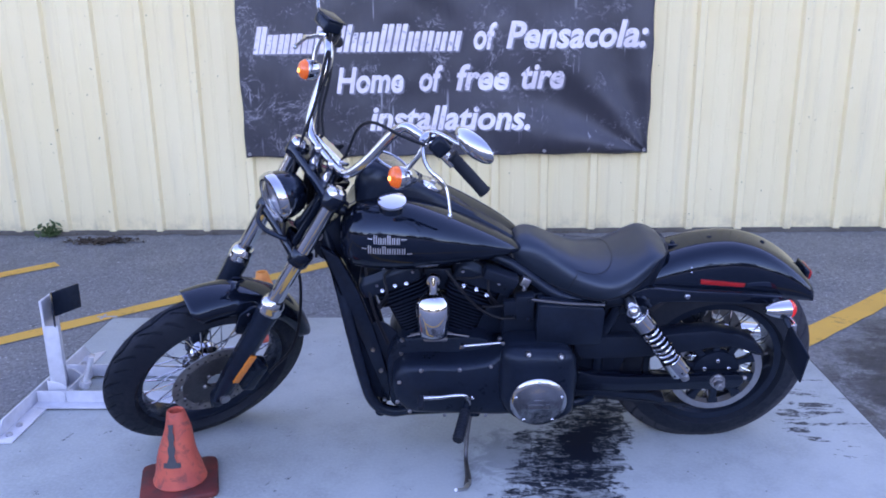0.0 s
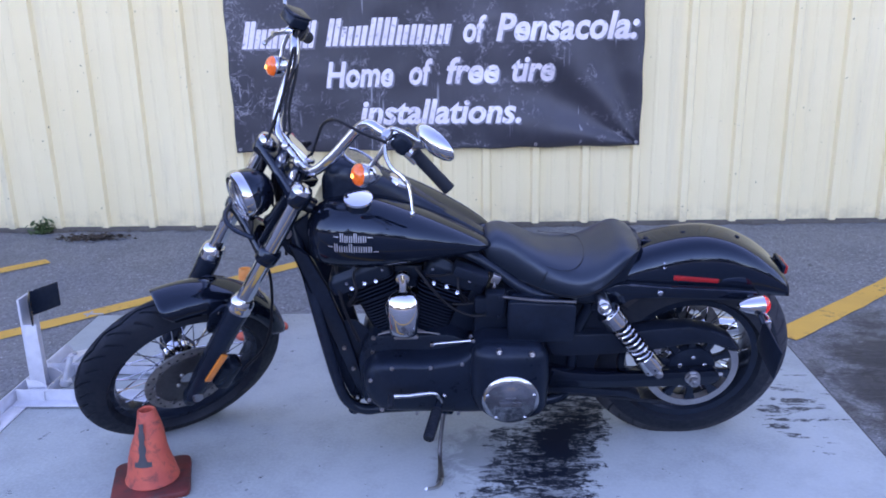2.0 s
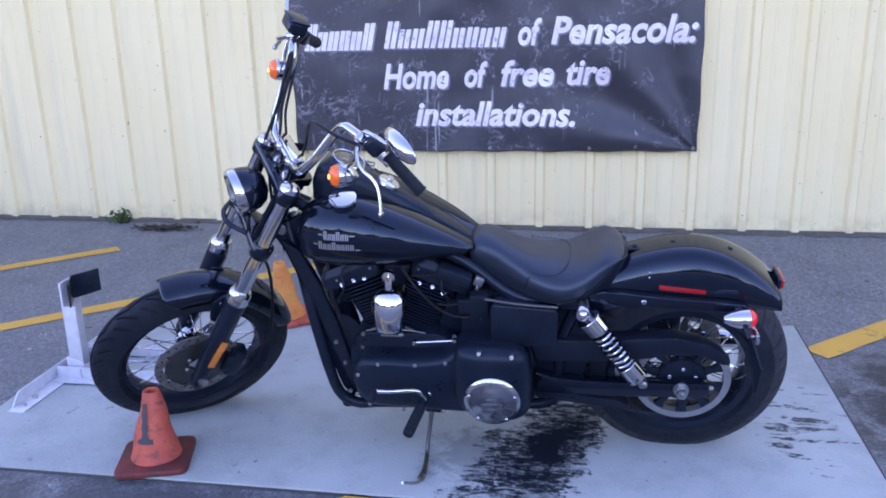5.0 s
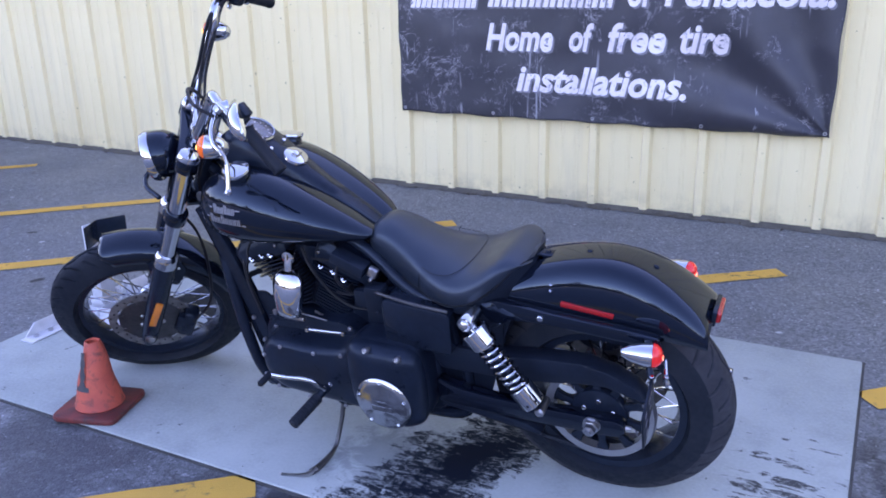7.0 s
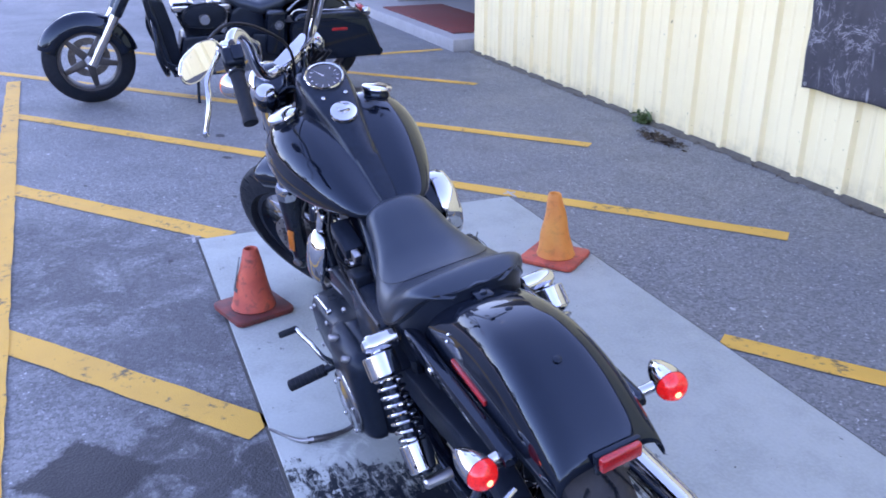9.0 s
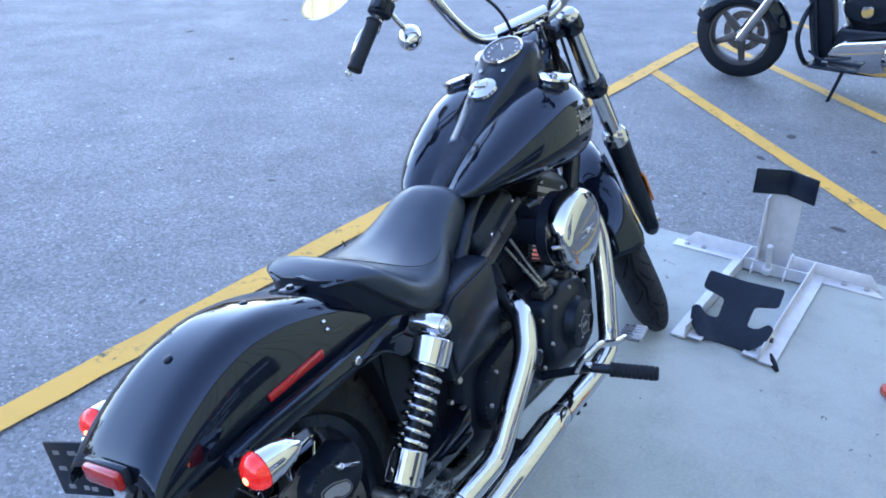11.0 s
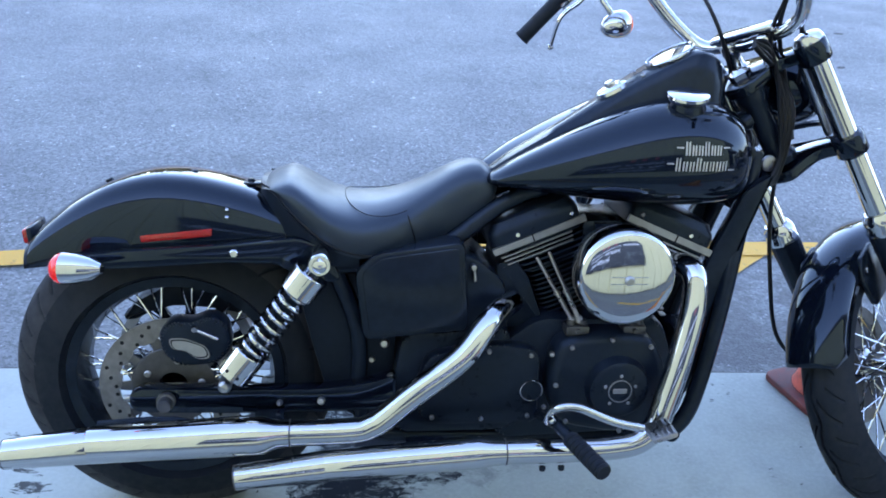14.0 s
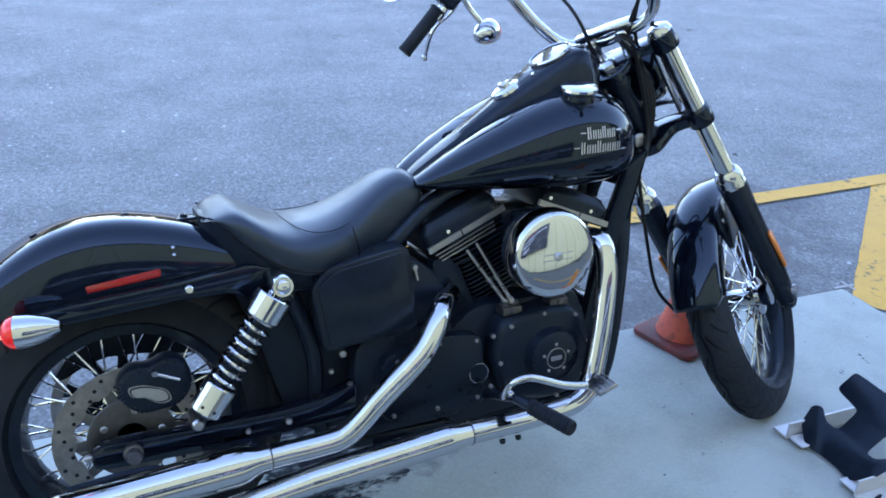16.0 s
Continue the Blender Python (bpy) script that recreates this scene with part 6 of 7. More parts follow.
def make_frame(root):
    for s in (-1, 1):
        part("downtube", tube([(-0.425, s * 0.025, 0.83), (-0.385, s * 0.07, 0.68), (-0.35, s * 0.105, 0.50), (-0.318, s * 0.12, 0.33), (-0.29, s * 0.12, 0.235), (-0.235, s * 0.115, 0.195), (-0.15, s * 0.10, 0.19), (0.2, s * 0.09, 0.195), (0.40, s * 0.09, 0.21), (0.44, s * 0.09, 0.29)], 0.0185, 14, 5), SATIN, root, "black frame tube")
        part("backbone", tube([(-0.40, s * 0.012, 0.90), (-0.2, s * 0.03, 0.80), (0.1, s * 0.06, 0.74), (0.3, s * 0.10, 0.62), (0.50, s * 0.118, 0.60)], 0.019, 12, 5), SATIN, root, "black frame tube")
        part("rear_tube", tube([(0.44, s * 0.09, 0.29), (0.44, s * 0.10, 0.45), (0.49, s * 0.115, 0.60)], 0.019, 12, 4), SATIN, root, "black frame tube")
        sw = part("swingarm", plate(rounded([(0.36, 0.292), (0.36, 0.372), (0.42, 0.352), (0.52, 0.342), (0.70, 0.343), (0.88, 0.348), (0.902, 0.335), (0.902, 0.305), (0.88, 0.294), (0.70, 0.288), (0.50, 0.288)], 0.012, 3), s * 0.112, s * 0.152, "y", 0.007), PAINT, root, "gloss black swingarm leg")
        part("axle_adjuster", bolt((0.902, s * 0.132, 0.32), (1, 0, 0), 0.007, 0.014), STEEL, sw)
        # Added dark plate fills the dark interior between swingarm and side cover.
        part("inner_filler", plate(rounded([(0.36, 0.25), (0.45, 0.25), (0.50, 0.29), (0.53, 0.40), (0.555, 0.50), (0.56, 0.62), (0.44, 0.62), (0.36, 0.50)], 0.02, 3), s * 0.089, s * 0.097, "y", 0.003), PLASTIC, root, "black filler panel for the dark interior above the swingarm")
    part("neck_gusset", plate(rounded([(-0.475, 0.79), (-0.41, 0.84), (-0.36, 0.88), (-0.33, 0.78), (-0.38, 0.70), (-0.44, 0.73)], 0.012, 3), -0.042, 0.042, "y", 0.006), SATIN, root, "black steering neck casting")
    for sd in (-1, 1):
        part("frame_cover", plate(rounded([(-0.432, 0.80), (-0.385, 0.66), (-0.345, 0.50), (-0.312, 0.34), (-0.285, 0.24), (-0.24, 0.215), (-0.235, 0.30), (-0.262, 0.42), (-0.285, 0.52), (-0.322, 0.64), (-0.372, 0.76)], 0.012, 3), sd * 0.070, sd * 0.100, "y", 0.006), SATIN, root, "black cover beside the frame downtube")
    reg = part("regulator", box(-0.295, 0, 0.36, 0.03, 0.13, 0.13, 0.005), SATIN, root, "black finned regulator")
    each("regulator_fin", [box(-0.318, y, 0.36, 0.022, 0.006, 0.125, 0.0015, 1) for y in (-0.055, -0.04, -0.025, -0.01, 0.005, 0.02, 0.035, 0.05)], SATIN, reg)
    part("cross_tube", tube([(-0.27, -0.125, 0.20), (-0.27, 0.125, 0.20)], 0.018, 12, 0), SATIN, root, "black frame cross tube")
    # jiffy stand
    stand = part("side_stand", tube([(0.030, -0.135, 0.212), (0.022, -0.152, 0.195), (0.015, -0.170, 0.145), (0.009, -0.192, 0.098), (0.008, -0.215, 0.074), (0.010, -0.255, 0.070), (0.012, -0.310, 0.079), (0.008, -0.352, 0.088)], [0.013, 0.009, 0.0068, 0.0068, 0.007, 0.0078, 0.010, 0.0105], 14, 5), DARKSTEEL, root, "dark steel side stand")
    part("stand_foot", tube([(0.012, -0.335, 0.086), (0.004, -0.368, 0.092), (-0.010, -0.400, 0.113), (-0.030, -0.442, 0.151)], [0.0105, 0.010, 0.007, 0.006], 14, 4, 0.7), STEEL, stand, "worn bright stand foot")
    part("stand_pivot", joined(box(0.028, -0.13, 0.218, 0.055, 0.05, 0.05, 0.008), bolt((0.028, -0.155, 0.215), (0, -1, 0), 0.012, 0.01)), SATIN, stand)


def fin_stack(c, d, w, dep, h0, h1, count, t=0.0022):
    """Cooling fins: rounded rectangles stacked along d."""
    d = Vector(d).normalized()
    u = Vector((0, 1, 0))
    v = d.cross(u).normalized()
    bms = []
    for i in range(count):
        h = h0 + (h1 - h0) * i / (count - 1)
        out = rounded([(-w / 2, -dep / 2), (w / 2, -dep / 2), (w / 2, dep / 2), (-w / 2, dep / 2)], 0.035, 4)
        bms.append(rings([[Vector(c) + d * (h + q) + v * a + u * b for a, b in out] for q in (-t, t)]))
    return bms


def make_engine(root):
    crank = Vector((-0.075, 0, 0.368))
    part("crankcase", joined(plate(rounded([(-0.235, 0.215), (0.13, 0.20), (0.16, 0.26), (0.15, 0.42), (0.06, 0.485), (-0.21, 0.485), (-0.245, 0.40)], 0.03, 4), -0.125, 0.125, "y", 0.012), plate(rounded([(0.10, 0.225), (0.36, 0.225), (0.375, 0.30), (0.35, 0.455), (0.12, 0.47)], 0.03, 4), -0.12, 0.135, "y", 0.012), plate(rounded([(-0.22, 0.175), (0.36, 0.175), (0.36, 0.24), (-0.22, 0.24)], 0.02, 3), -0.09, 0.09, "y", 0.008)), WRINKLE, root, "black engine crankcase")
    for sgn in (-1, 1):
        d = Vector((sgn * math.sin(radians(22.5)), 0, math.cos(radians(22.5))))
        v = Vector((math.cos(radians(22.5)), 0, -sgn * math.sin(radians(22.5))))
        cyl = part("cylinder", lathe([(0, 0.1), (0.058, 0.1), (0.058, 0.30), (0, 0.30)], 32, crank, d), SATIN, root, "black finned engine cylinder")
        each("cooling_fin", fin_stack(crank, d, 0.142, 0.165, 0.135, 0.248, 11), SATIN, cyl)
        part("cylinder_head", lathe([(0, 0.25), (0.06, 0.25), (0.06, 0.31), (0, 0.31)], 28, crank, d), SATIN, cyl, "black cylinder head")
        each("head_fin", fin_stack(crank, d, 0.17, 0.20, 0.262, 0.312, 5, 0.002), SATIN, cyl)
        def X(a, b, h):
            return crank + d * h + v * a + Vector((0, b, 0))
        off = sgn * 0.02
        for h, in0, out0 in ((0.309, 0.070, 0.088), (0.300, 0.068, 0.084), (0.291, 0.066, 0.080)):
            a0, a1 = sorted((off - sgn * in0, off + sgn * out0))
            part("fin_edge", rings([[X(a0, 0.099, h + q), X(a1, 0.099, h + q), X(a1, 0.1045, h + q), X(a0, 0.1045, h + q)] for q in (-0.0013, 0.0013)]), ALU, cyl, "machined bright fin edge")
        a0, a1 = sorted((off - sgn * 0.105, off + sgn * 0.1))
        part("fin_edge", rings([[X(a0, 0.097, h), X(a1, 0.097, h), X(a1, 0.1065, h), X(a0, 0.1065, h)] for h in (0.320, 0.334)]), ALU, cyl, "machined bright rocker base edge")
        am = off + sgn * 0.012
        part("fin_edge", rings([[X(am - 0.0015, 0.097, h), X(am + 0.0015, 0.097, h), X(am + 0.0015, 0.1075, h), X(am - 0.0015, 0.1075, h)] for h in (0.3195, 0.3345)]), CABLE, cyl, "dark joint in the rocker base edge")
        out = rounded([(off - 0.1, -0.102), (off + 0.1, -0.102), (off + 0.1, 0.102), (off - 0.1, 0.102)], 0.03, 4)
        loops = [[X(a * sc, b * sc, h) for a, b in out] for sc, h in ((1.0, 0.316), (1.0, 0.352), (0.97, 0.362), (0.9, 0.37), (0.86, 0.378), (0.75, 0.382))]
        part("rocker_box", rings(loops), WRINKLE, cyl, "black rocker box cover")
        each("rocker_bolt", [bolt(X(a, sd * 0.098, 0.345), (0, sd, 0), 0.006, 0.008) for a in (-0.06, 0.06) for sd in (-1, 1)]
             + [lathe([(0, 0), (0.0075, 0), (0.0075, 0.010), (0.0045, 0.011), (0.0045, 0.022), (0, 0.023)], 6, (x, -0.100, z), (0, -0.7, 0.7)) for x, z in (((-0.246, 0.643), (-0.207, 0.660), (-0.172, 0.668)) if sgn < 0 else ((0.003, 0.656), (0.043, 0.643), (0.075, 0.621)))], CHROME, cyl)
        part("spark_plug", joined(rod(X(sgn * 0.06, -0.09, 0.28), X(sgn * 0.075, -0.135, 0.29), 0.009), tube([X(sgn * 0.075, -0.13, 0.29), X(sgn * 0.03, -0.15, 0.33), X(0, -0.10, 0.38), (0.0, -0.06, 0.74)], 0.004, 8, 4)), CABLE, cyl, "black spark plug lead")
        tops = ((0.070, 0.616), (0.045, 0.628)) if sgn > 0 else ((-0.222, 0.616), (-0.200, 0.628))
        foot = ((-0.008, 0.488), (-0.022, 0.488)) if sgn > 0 else ((-0.145, 0.488), (-0.130, 0.488))
        for (x1, z1), (x0, z0) in zip(tops, foot):
            pa, pb = Vector((x0, 0.150, z0)), Vector((x1, 0.108, z1))
            part("pushrod_tube", joined(rod(pa, pb, 0.0038, 12), rod(pa, pa.lerp(pb, 0.42), 0.005, 12), lathe([(0, 0), (0.0075, 0), (0.0075, 0.008), (0, 0.008)], 12, pa.lerp(pb, 0.42), pb - pa), lathe([(0, 0), (0.0085, 0), (0.0085, 0.012), (0, 0.012)], 12, pa, pb - pa)), STEEL, cyl, "metal pushrod tube")
        fx = -0.015 if sgn > 0 else -0.138
        part("lifter_block", joined(box(fx, 0.148, 0.473, 0.05, 0.04, 0.022, 0.005), lathe([(0, 0), (0.010, 0), (0.010, 0.012), (0, 0.012)], 12, (fx - 0.012, 0.15, 0.482), (0, 0, 1)), lathe([(0, 0), (0.010, 0), (0.010, 0.012), (0, 0.012)], 12, (fx + 0.012, 0.15, 0.482), (0, 0, 1)), bolt((fx, 0.168, 0.474), (0, 1, 0), 0.006, 0.006)), DARKSTEEL, cyl, "dark metal tappet block")
    # right side: cam cover, gearbox cover
    cam_c = part("cam_cover", dome(rounded([(-0.205, 0.255), (-0.12, 0.235), (0.015, 0.262), (0.045, 0.34), (0.03, 0.455), (-0.05, 0.475), (-0.175, 0.468), (-0.225, 0.37)], 0.04, 6), ((0, 0.12), (0, 0.160), (0.003, 0.172), (0.010, 0.181), (0.022, 0.186))), WRINKLE, root, "black cam cover", None, 50)
    part("cam_dome", lathe([(0, 0.03), (0.055, 0.03), (0.062, 0.026), (0.07, 0.0), (0, 0.0)], 40, (-0.103, 0.183, 0.357), (0, 1, 0)), WRINKLE, cam_c)
    part("timer_cover", joined(lathe([(0.0235, 0.0), (0.0255, 0.0), (0.0255, 0.003), (0.0235, 0.003)], 36, (-0.103, 0.212, 0.357), (0, 1, 0), True), *[bolt((-0.103 + 0.034 * math.cos(a), 0.211, 0.357 + 0.034 * math.sin(a)), (0, 1, 0), 0.004, 0.004) for a in (1.57 + i * 1.2566 for i in range(5))], box(-0.103, 0.213, 0.357, 0.03, 0.002, 0.011, 0.0015, 1)), ALU, cam_c, "round timer cover with plain silver mark")
    each("cover_screw", ([bolt((x, 0.184, z), (0, 1, 0), 0.0052, 0.007) for x, z in ((-0.19, 0.29), (-0.205, 0.37), (-0.17, 0.445), (-0.085, 0.462), (0.0, 0.445), (0.028, 0.36), (0.0, 0.275), (-0.12, 0.25))]), ALU, cam_c)
    gb = part("gearbox_cover", plate(rounded([(0.055, 0.255), (0.30, 0.26), (0.325, 0.32), (0.30, 0.42), (0.16, 0.445), (0.06, 0.43)], 0.03, 4), 0.12, 0.165, "y", 0.01), WRINKLE, root, "black gearbox side cover")
    part("filler_ring", lathe([(0.0225, 0), (0.0245, 0), (0.0245, 0.003), (0.0225, 0.003)], 36, (0.075, 0.166, 0.339), (0, 1, 0), True), CHROME, gb, "thin chrome ring round the filler plug")
    part("filler_plug", lathe([(0, 0), (0.022, 0), (0.022, 0.002), (0, 0.0025)], 32, (0.075, 0.165, 0.339), (0, 1, 0)), WRINKLE, gb)
    each("cover_screw", ([bolt((x, 0.165, z), (0, 1, 0), 0.0052, 0.007) for x, z in ((0.08, 0.28), (0.18, 0.275), (0.285, 0.28), (0.305, 0.34), (0.27, 0.405), (0.17, 0.43), (0.08, 0.42), (0.045, 0.30))]), ALU, gb)
    part("oil_filter", lathe([(0, 0), (0.036, 0), (0.038, 0.006), (0.038, 0.09), (0.03, 0.1), (0, 0.1)], 28, (-0.235, 0.03, 0.31), (-1, 0, -0.1)), SATIN, root, "black oil filter can")
    part("transmission_top", joined(plate(rounded([(0.12, 0.43), (0.36, 0.43), (0.36, 0.60), (0.30, 0.64), (0.20, 0.62), (0.13, 0.56)], 0.03, 3), -0.10, 0.115, "y", 0.012), lathe([(0, 0), (0.04, 0), (0.042, 0.01), (0.042, 0.11), (0.035, 0.12), (0, 0.12)], 24, (0.20, -0.04, 0.50), (0, 1, 0))), WRINKLE, root, "black transmission top and starter")
    # Added filler: covers a bright reflection and closes the gap behind the cylinder.
    part("rear_filler", plate(rounded([(0.038, 0.455), (0.15, 0.455), (0.15, 0.60), (0.108, 0.602), (0.082, 0.57)], 0.008, 3), -0.06, 0.098, "y", 0.004), WRINKLE, root, "black filler added behind the rear cylinder")
    part("throttle_body", joined(box(-0.075, 0.02, 0.655, 0.10, 0.15, 0.08, 0.015, 2), rod((-0.10, 0.09, 0.66), (-0.05, 0.09, 0.66), 0.03, 20)), SATIN, root, "black throttle body between the cylinders")
    part("engine_clip", joined(bolt((0.205, 0.118, 0.60), (0, 1, 0), 0.008, 0.012), rod((0.205, 0.125, 0.60), (0.20, 0.125, 0.57), 0.004)), STEEL, root)
    each("engine_fitting", [bolt((x, y, z), (0.2, 1, 0.2), r, 0.012) for x, y, z, r in ((0.385, 0.14, 0.44, 0.009), (0.37, 0.135, 0.36, 0.010), (0.41, 0.13, 0.40, 0.006), (0.60, 0.153, 0.315, 0.006), (0.515, 0.153, 0.318, 0.008), (-0.01, 0.15, 0.44, 0.006), (0.035, 0.16, 0.42, 0.006))], STEEL, root)
    part("cylinder_vane", joined(*[box(-0.205 + 0.006 * i, 0.135, 0.50 + 0.014 * i, 0.012, 0.02, 0.004, 0.001, 1) for i in range(6)]), ALU, root, "bright front cylinder fin tips")
    # air cleaner
    c = (-0.084, 0.150, 0.614)
    ac = part("air_cleaner", lathe([(0, 0.035), (0.098, 0.035), (0.101, 0.045), (0.100, 0.080), (0.096, 0.089), (0.089, 0.0935), (0.075, 0.0962), (0.056, 0.0982), (0.03, 0.0995), (0, 0.1)], 72, c, (0, 1, 0)), CHROME, root, "round chrome air cleaner cover")
    part("backing_plate", joined(lathe([(0, 0.0), (0.085, 0.0), (0.092, 0.006), (0.092, 0.034), (0, 0.034)], 48, c, (0, 1, 0)), box(-0.075, 0.10, 0.62, 0.09, 0.12, 0.07, 0.01)), SATIN, ac, "black air cleaner backing plate")
    part("cover_bolt", lathe([(0, 0.098), (0.009, 0.098), (0.01, 0.102), (0.007, 0.106), (0, 0.106)], 16, c, (0, 1, 0)), STEEL, ac)
    part("cover_mark", joined(box(c[0], c[1] + 0.1, c[2] + 0.007, 0.074, 0.0009, 0.0016, 0, 1), box(c[0], c[1] + 0.1, c[2] - 0.007, 0.074, 0.0009, 0.0016, 0, 1)), STEEL, ac, "plain engraved mark")
    # horn cover on the left
    loops = []
    for h, w, dep in ((0.0, 0.030, 0.010), (0.008, 0.036, 0.022), (0.03, 0.0405, 0.032), (0.07, 0.0455, 0.038), (0.098, 0.047, 0.038), (0.118, 0.042, 0.035), (0.132, 0.032, 0.027), (0.14, 0.02, 0.016)):
        y0 = -0.178 + 0.045 * h / 0.14 * 0.9
        loops.append([(-0.091 + 1.13 * w * math.cos(a), y0 + (dep * math.sin(a) if math.sin(a) < 0 else 0.3 * dep * math.sin(a)), 0.518 + h) for a in (2 * math.pi * i / 28 for i in range(28))])
    horn = part("horn_cover", rings(loops), CHROME, root, "chrome waterfall horn cover", None, 60)
    part("horn_bracket", joined(lathe([(0, 0), (0.021, 0), (0.023, 0.006), (0.020, 0.016), (0.008, 0.02), (0, 0.02)], 24, (-0.089, -0.118, 0.692), (0, -1, 0)), tube([(-0.089, -0.122, 0.70), (-0.089, -0.135, 0.672), (-0.09, -0.142, 0.65)], [0.016, 0.014, 0.012], 14, 3)), CHROME, horn, "chrome horn mount")
    # primary on the left
    pri = part("primary_cover", dome(rounded([(-0.190, 0.428), (-0.226, 0.385), (-0.226, 0.30), (-0.18, 0.240), (0.11, 0.225), (0.33, 0.232), (0.352, 0.30), (0.348, 0.43), (0.325, 0.49), (0.14, 0.50), (0.09, 0.448), (-0.02, 0.430), (-0.12, 0.436)], 0.045, 6), ((0, -0.11), (0, -0.162), (0.002, -0.175), (0.007, -0.187), (0.016, -0.196), (0.03, -0.203), (0.05, -0.207))), WRINKLE, root, "black primary drive cover", None, 50)
    part("clutch_housing", dome(rounded([(0.120, 0.500), (0.340, 0.494), (0.354, 0.40), (0.346, 0.255), (0.30, 0.226), (0.17, 0.226), (0.114, 0.29), (0.108, 0.42)], 0.088, 8), ((0, -0.19), (0, -0.207), (0.004, -0.218), (0.010, -0.227), (0.018, -0.234), (0.028, -0.239), (0.040, -0.2425), (0.050, -0.2435))), WRINKLE, pri, "raised black clutch housing", None, 60)
    dy = part("derby_cover", lathe([(0, 0.014), (0.05, 0.0135), (0.052, 0.0125), (0.070, 0.0125), (0.082, 0.009), (0.088, 0.003), (0.088, 0), (0, 0)], 64, (0.232, -0.242, 0.320), (0, -1, 0)), POLISHED, pri, "round polished silver derby cover")
    each("cover_screw", ([bolt((0.232 + 0.076 * math.cos(a), -0.2525, 0.320 + 0.076 * math.sin(a)), (0, -1, 0), 0.006, 0.005) for a in (1.571 + i * 1.2566 for i in range(5))]), CHROME, dy)
    part("cover_mark", joined(box(0.232, -0.2562, 0.310, 0.066, 0.0008, 0.016, 0, 1), box(0.232, -0.2562, 0.334, 0.03, 0.0008, 0.004, 0, 1)), STEEL, dy, "plain engraved mark")
    for x, z in ((-0.200, 0.375), (-0.208, 0.30), (-0.17, 0.262), (-0.06, 0.246), (0.07, 0.243), (-0.131, 0.418), (-0.012, 0.418), (0.085, 0.430)):
        part("primary_screw", bolt((x, -0.203, z), (0, -1, 0), 0.0065, 0.007), ALU, pri)
    for x in (0.196, 0.295):
        part("primary_screw", lathe([(0, 0), (0.009, 0), (0.009, 0.022), (0.006, 0.026), (0, 0.026)], 12, (x, -0.222, 0.488 - 0.1 * (x - 0.196)), (0, -1, 0.4)), ALU, pri)
    # small fittings on the left
    part("coil_cover", box(0, 0, 0, 0.108, 0.05, 0.034, 0.005, 2, Matrix.Translation((0.115, -0.12, 0.702)) @ Matrix.Rotation(radians(23), 4, "Y")), PLASTIC, root, "dark grey coil cover under the tank")
    part("map_bracket", joined(box(0, 0, 0, 0.028, 0.02, 0.03, 0.004, 2, Matrix.Translation((0.19, -0.125, 0.683)) @ Matrix.Rotation(radians(25), 4, "Y")), bolt((0.185, -0.135, 0.665), (0, -1, 0), 0.006, 0.008)), STEEL, root, "silver tank bracket")
    part("connector_block", joined(box(0.19, -0.125, 0.60, 0.06, 0.045, 0.085, 0.008), box(0.15, -0.13, 0.60, 0.05, 0.03, 0.05, 0.006), bolt((0.205, -0.15, 0.63), (0, -1, 0), 0.006, 0.006), bolt((0.2, -0.15, 0.565), (0, -1, 0), 0.006, 0.006)), PLASTIC, root, "black wiring connector block")
    each("wiring", [tube([(-0.05, -0.11, 0.72), (-0.01, -0.135, 0.67), (0.05, -0.14, 0.60), (0.11, -0.14, 0.565), (0.16, -0.135, 0.56)], 0.0045, 8, 5), tube([(0.06, -0.13, 0.60), (0.10, -0.14, 0.605), (0.15, -0.13, 0.61)], 0.004, 8, 4), tube([(-0.02, -0.11, 0.69), (0.03, -0.125, 0.698), (0.065, -0.125, 0.705)], 0.004, 8, 4), tube([(-0.30, -0.06, 0.74), (-0.28, -0.11, 0.60), (-0.235, -0.13, 0.47)], 0.0055, 8, 5)], CABLE, root, "black wiring and hoses")
    each("base_edge", [rings([[(x0, -0.098, z0 + q), (x1, -0.098, z1 + q), (x1, -0.104, z1 + q), (x0, -0.104, z0 + q)] for q in (-0.0025, 0.0025)]) for x0, z0, x1, z1 in ((-0.194, 0.476, -0.134, 0.490), (-0.056, 0.494, 0.013, 0.465))], ALU, root, "bright cylinder base edge")
    part("base_plate", box(-0.085, -0.165, 0.507, 0.075, 0.014, 0.015, 0.006, 2), STEEL, root, "grey plate below the horn cover")
    part("horn_wing", tube([(-0.172, -0.150, 0.508), (-0.135, -0.160, 0.522), (-0.10, -0.165, 0.526), (-0.07, -0.165, 0.526), (-0.03, -0.160, 0.520), (0.018, -0.150, 0.505)], 0.0022, 8, 4), STEEL, root, "thin bright edge of the horn bracket")
    part("front_filler", plate(rounded([(-0.345, 0.50), (-0.312, 0.36), (-0.27, 0.235), (-0.20, 0.215), (-0.18, 0.30), (-0.19, 0.46), (-0.25, 0.52)], 0.02, 3), -0.08, -0.07, "y", 0.003), PLASTIC, root, "black panel behind the frame downtube")
    each("case_bolt", [bolt((x, y, z), (0, -1, 0), 0.007, 0.009) for x, y, z in ((-0.190, -0.12, 0.478), (-0.196, -0.125, 0.43), (-0.20, -0.13, 0.34), (-0.255, -0.12, 0.25), (-0.285, -0.115, 0.44), (-0.262, -0.115, 0.36), (0.113, -0.17, 0.51))], STEEL, root)
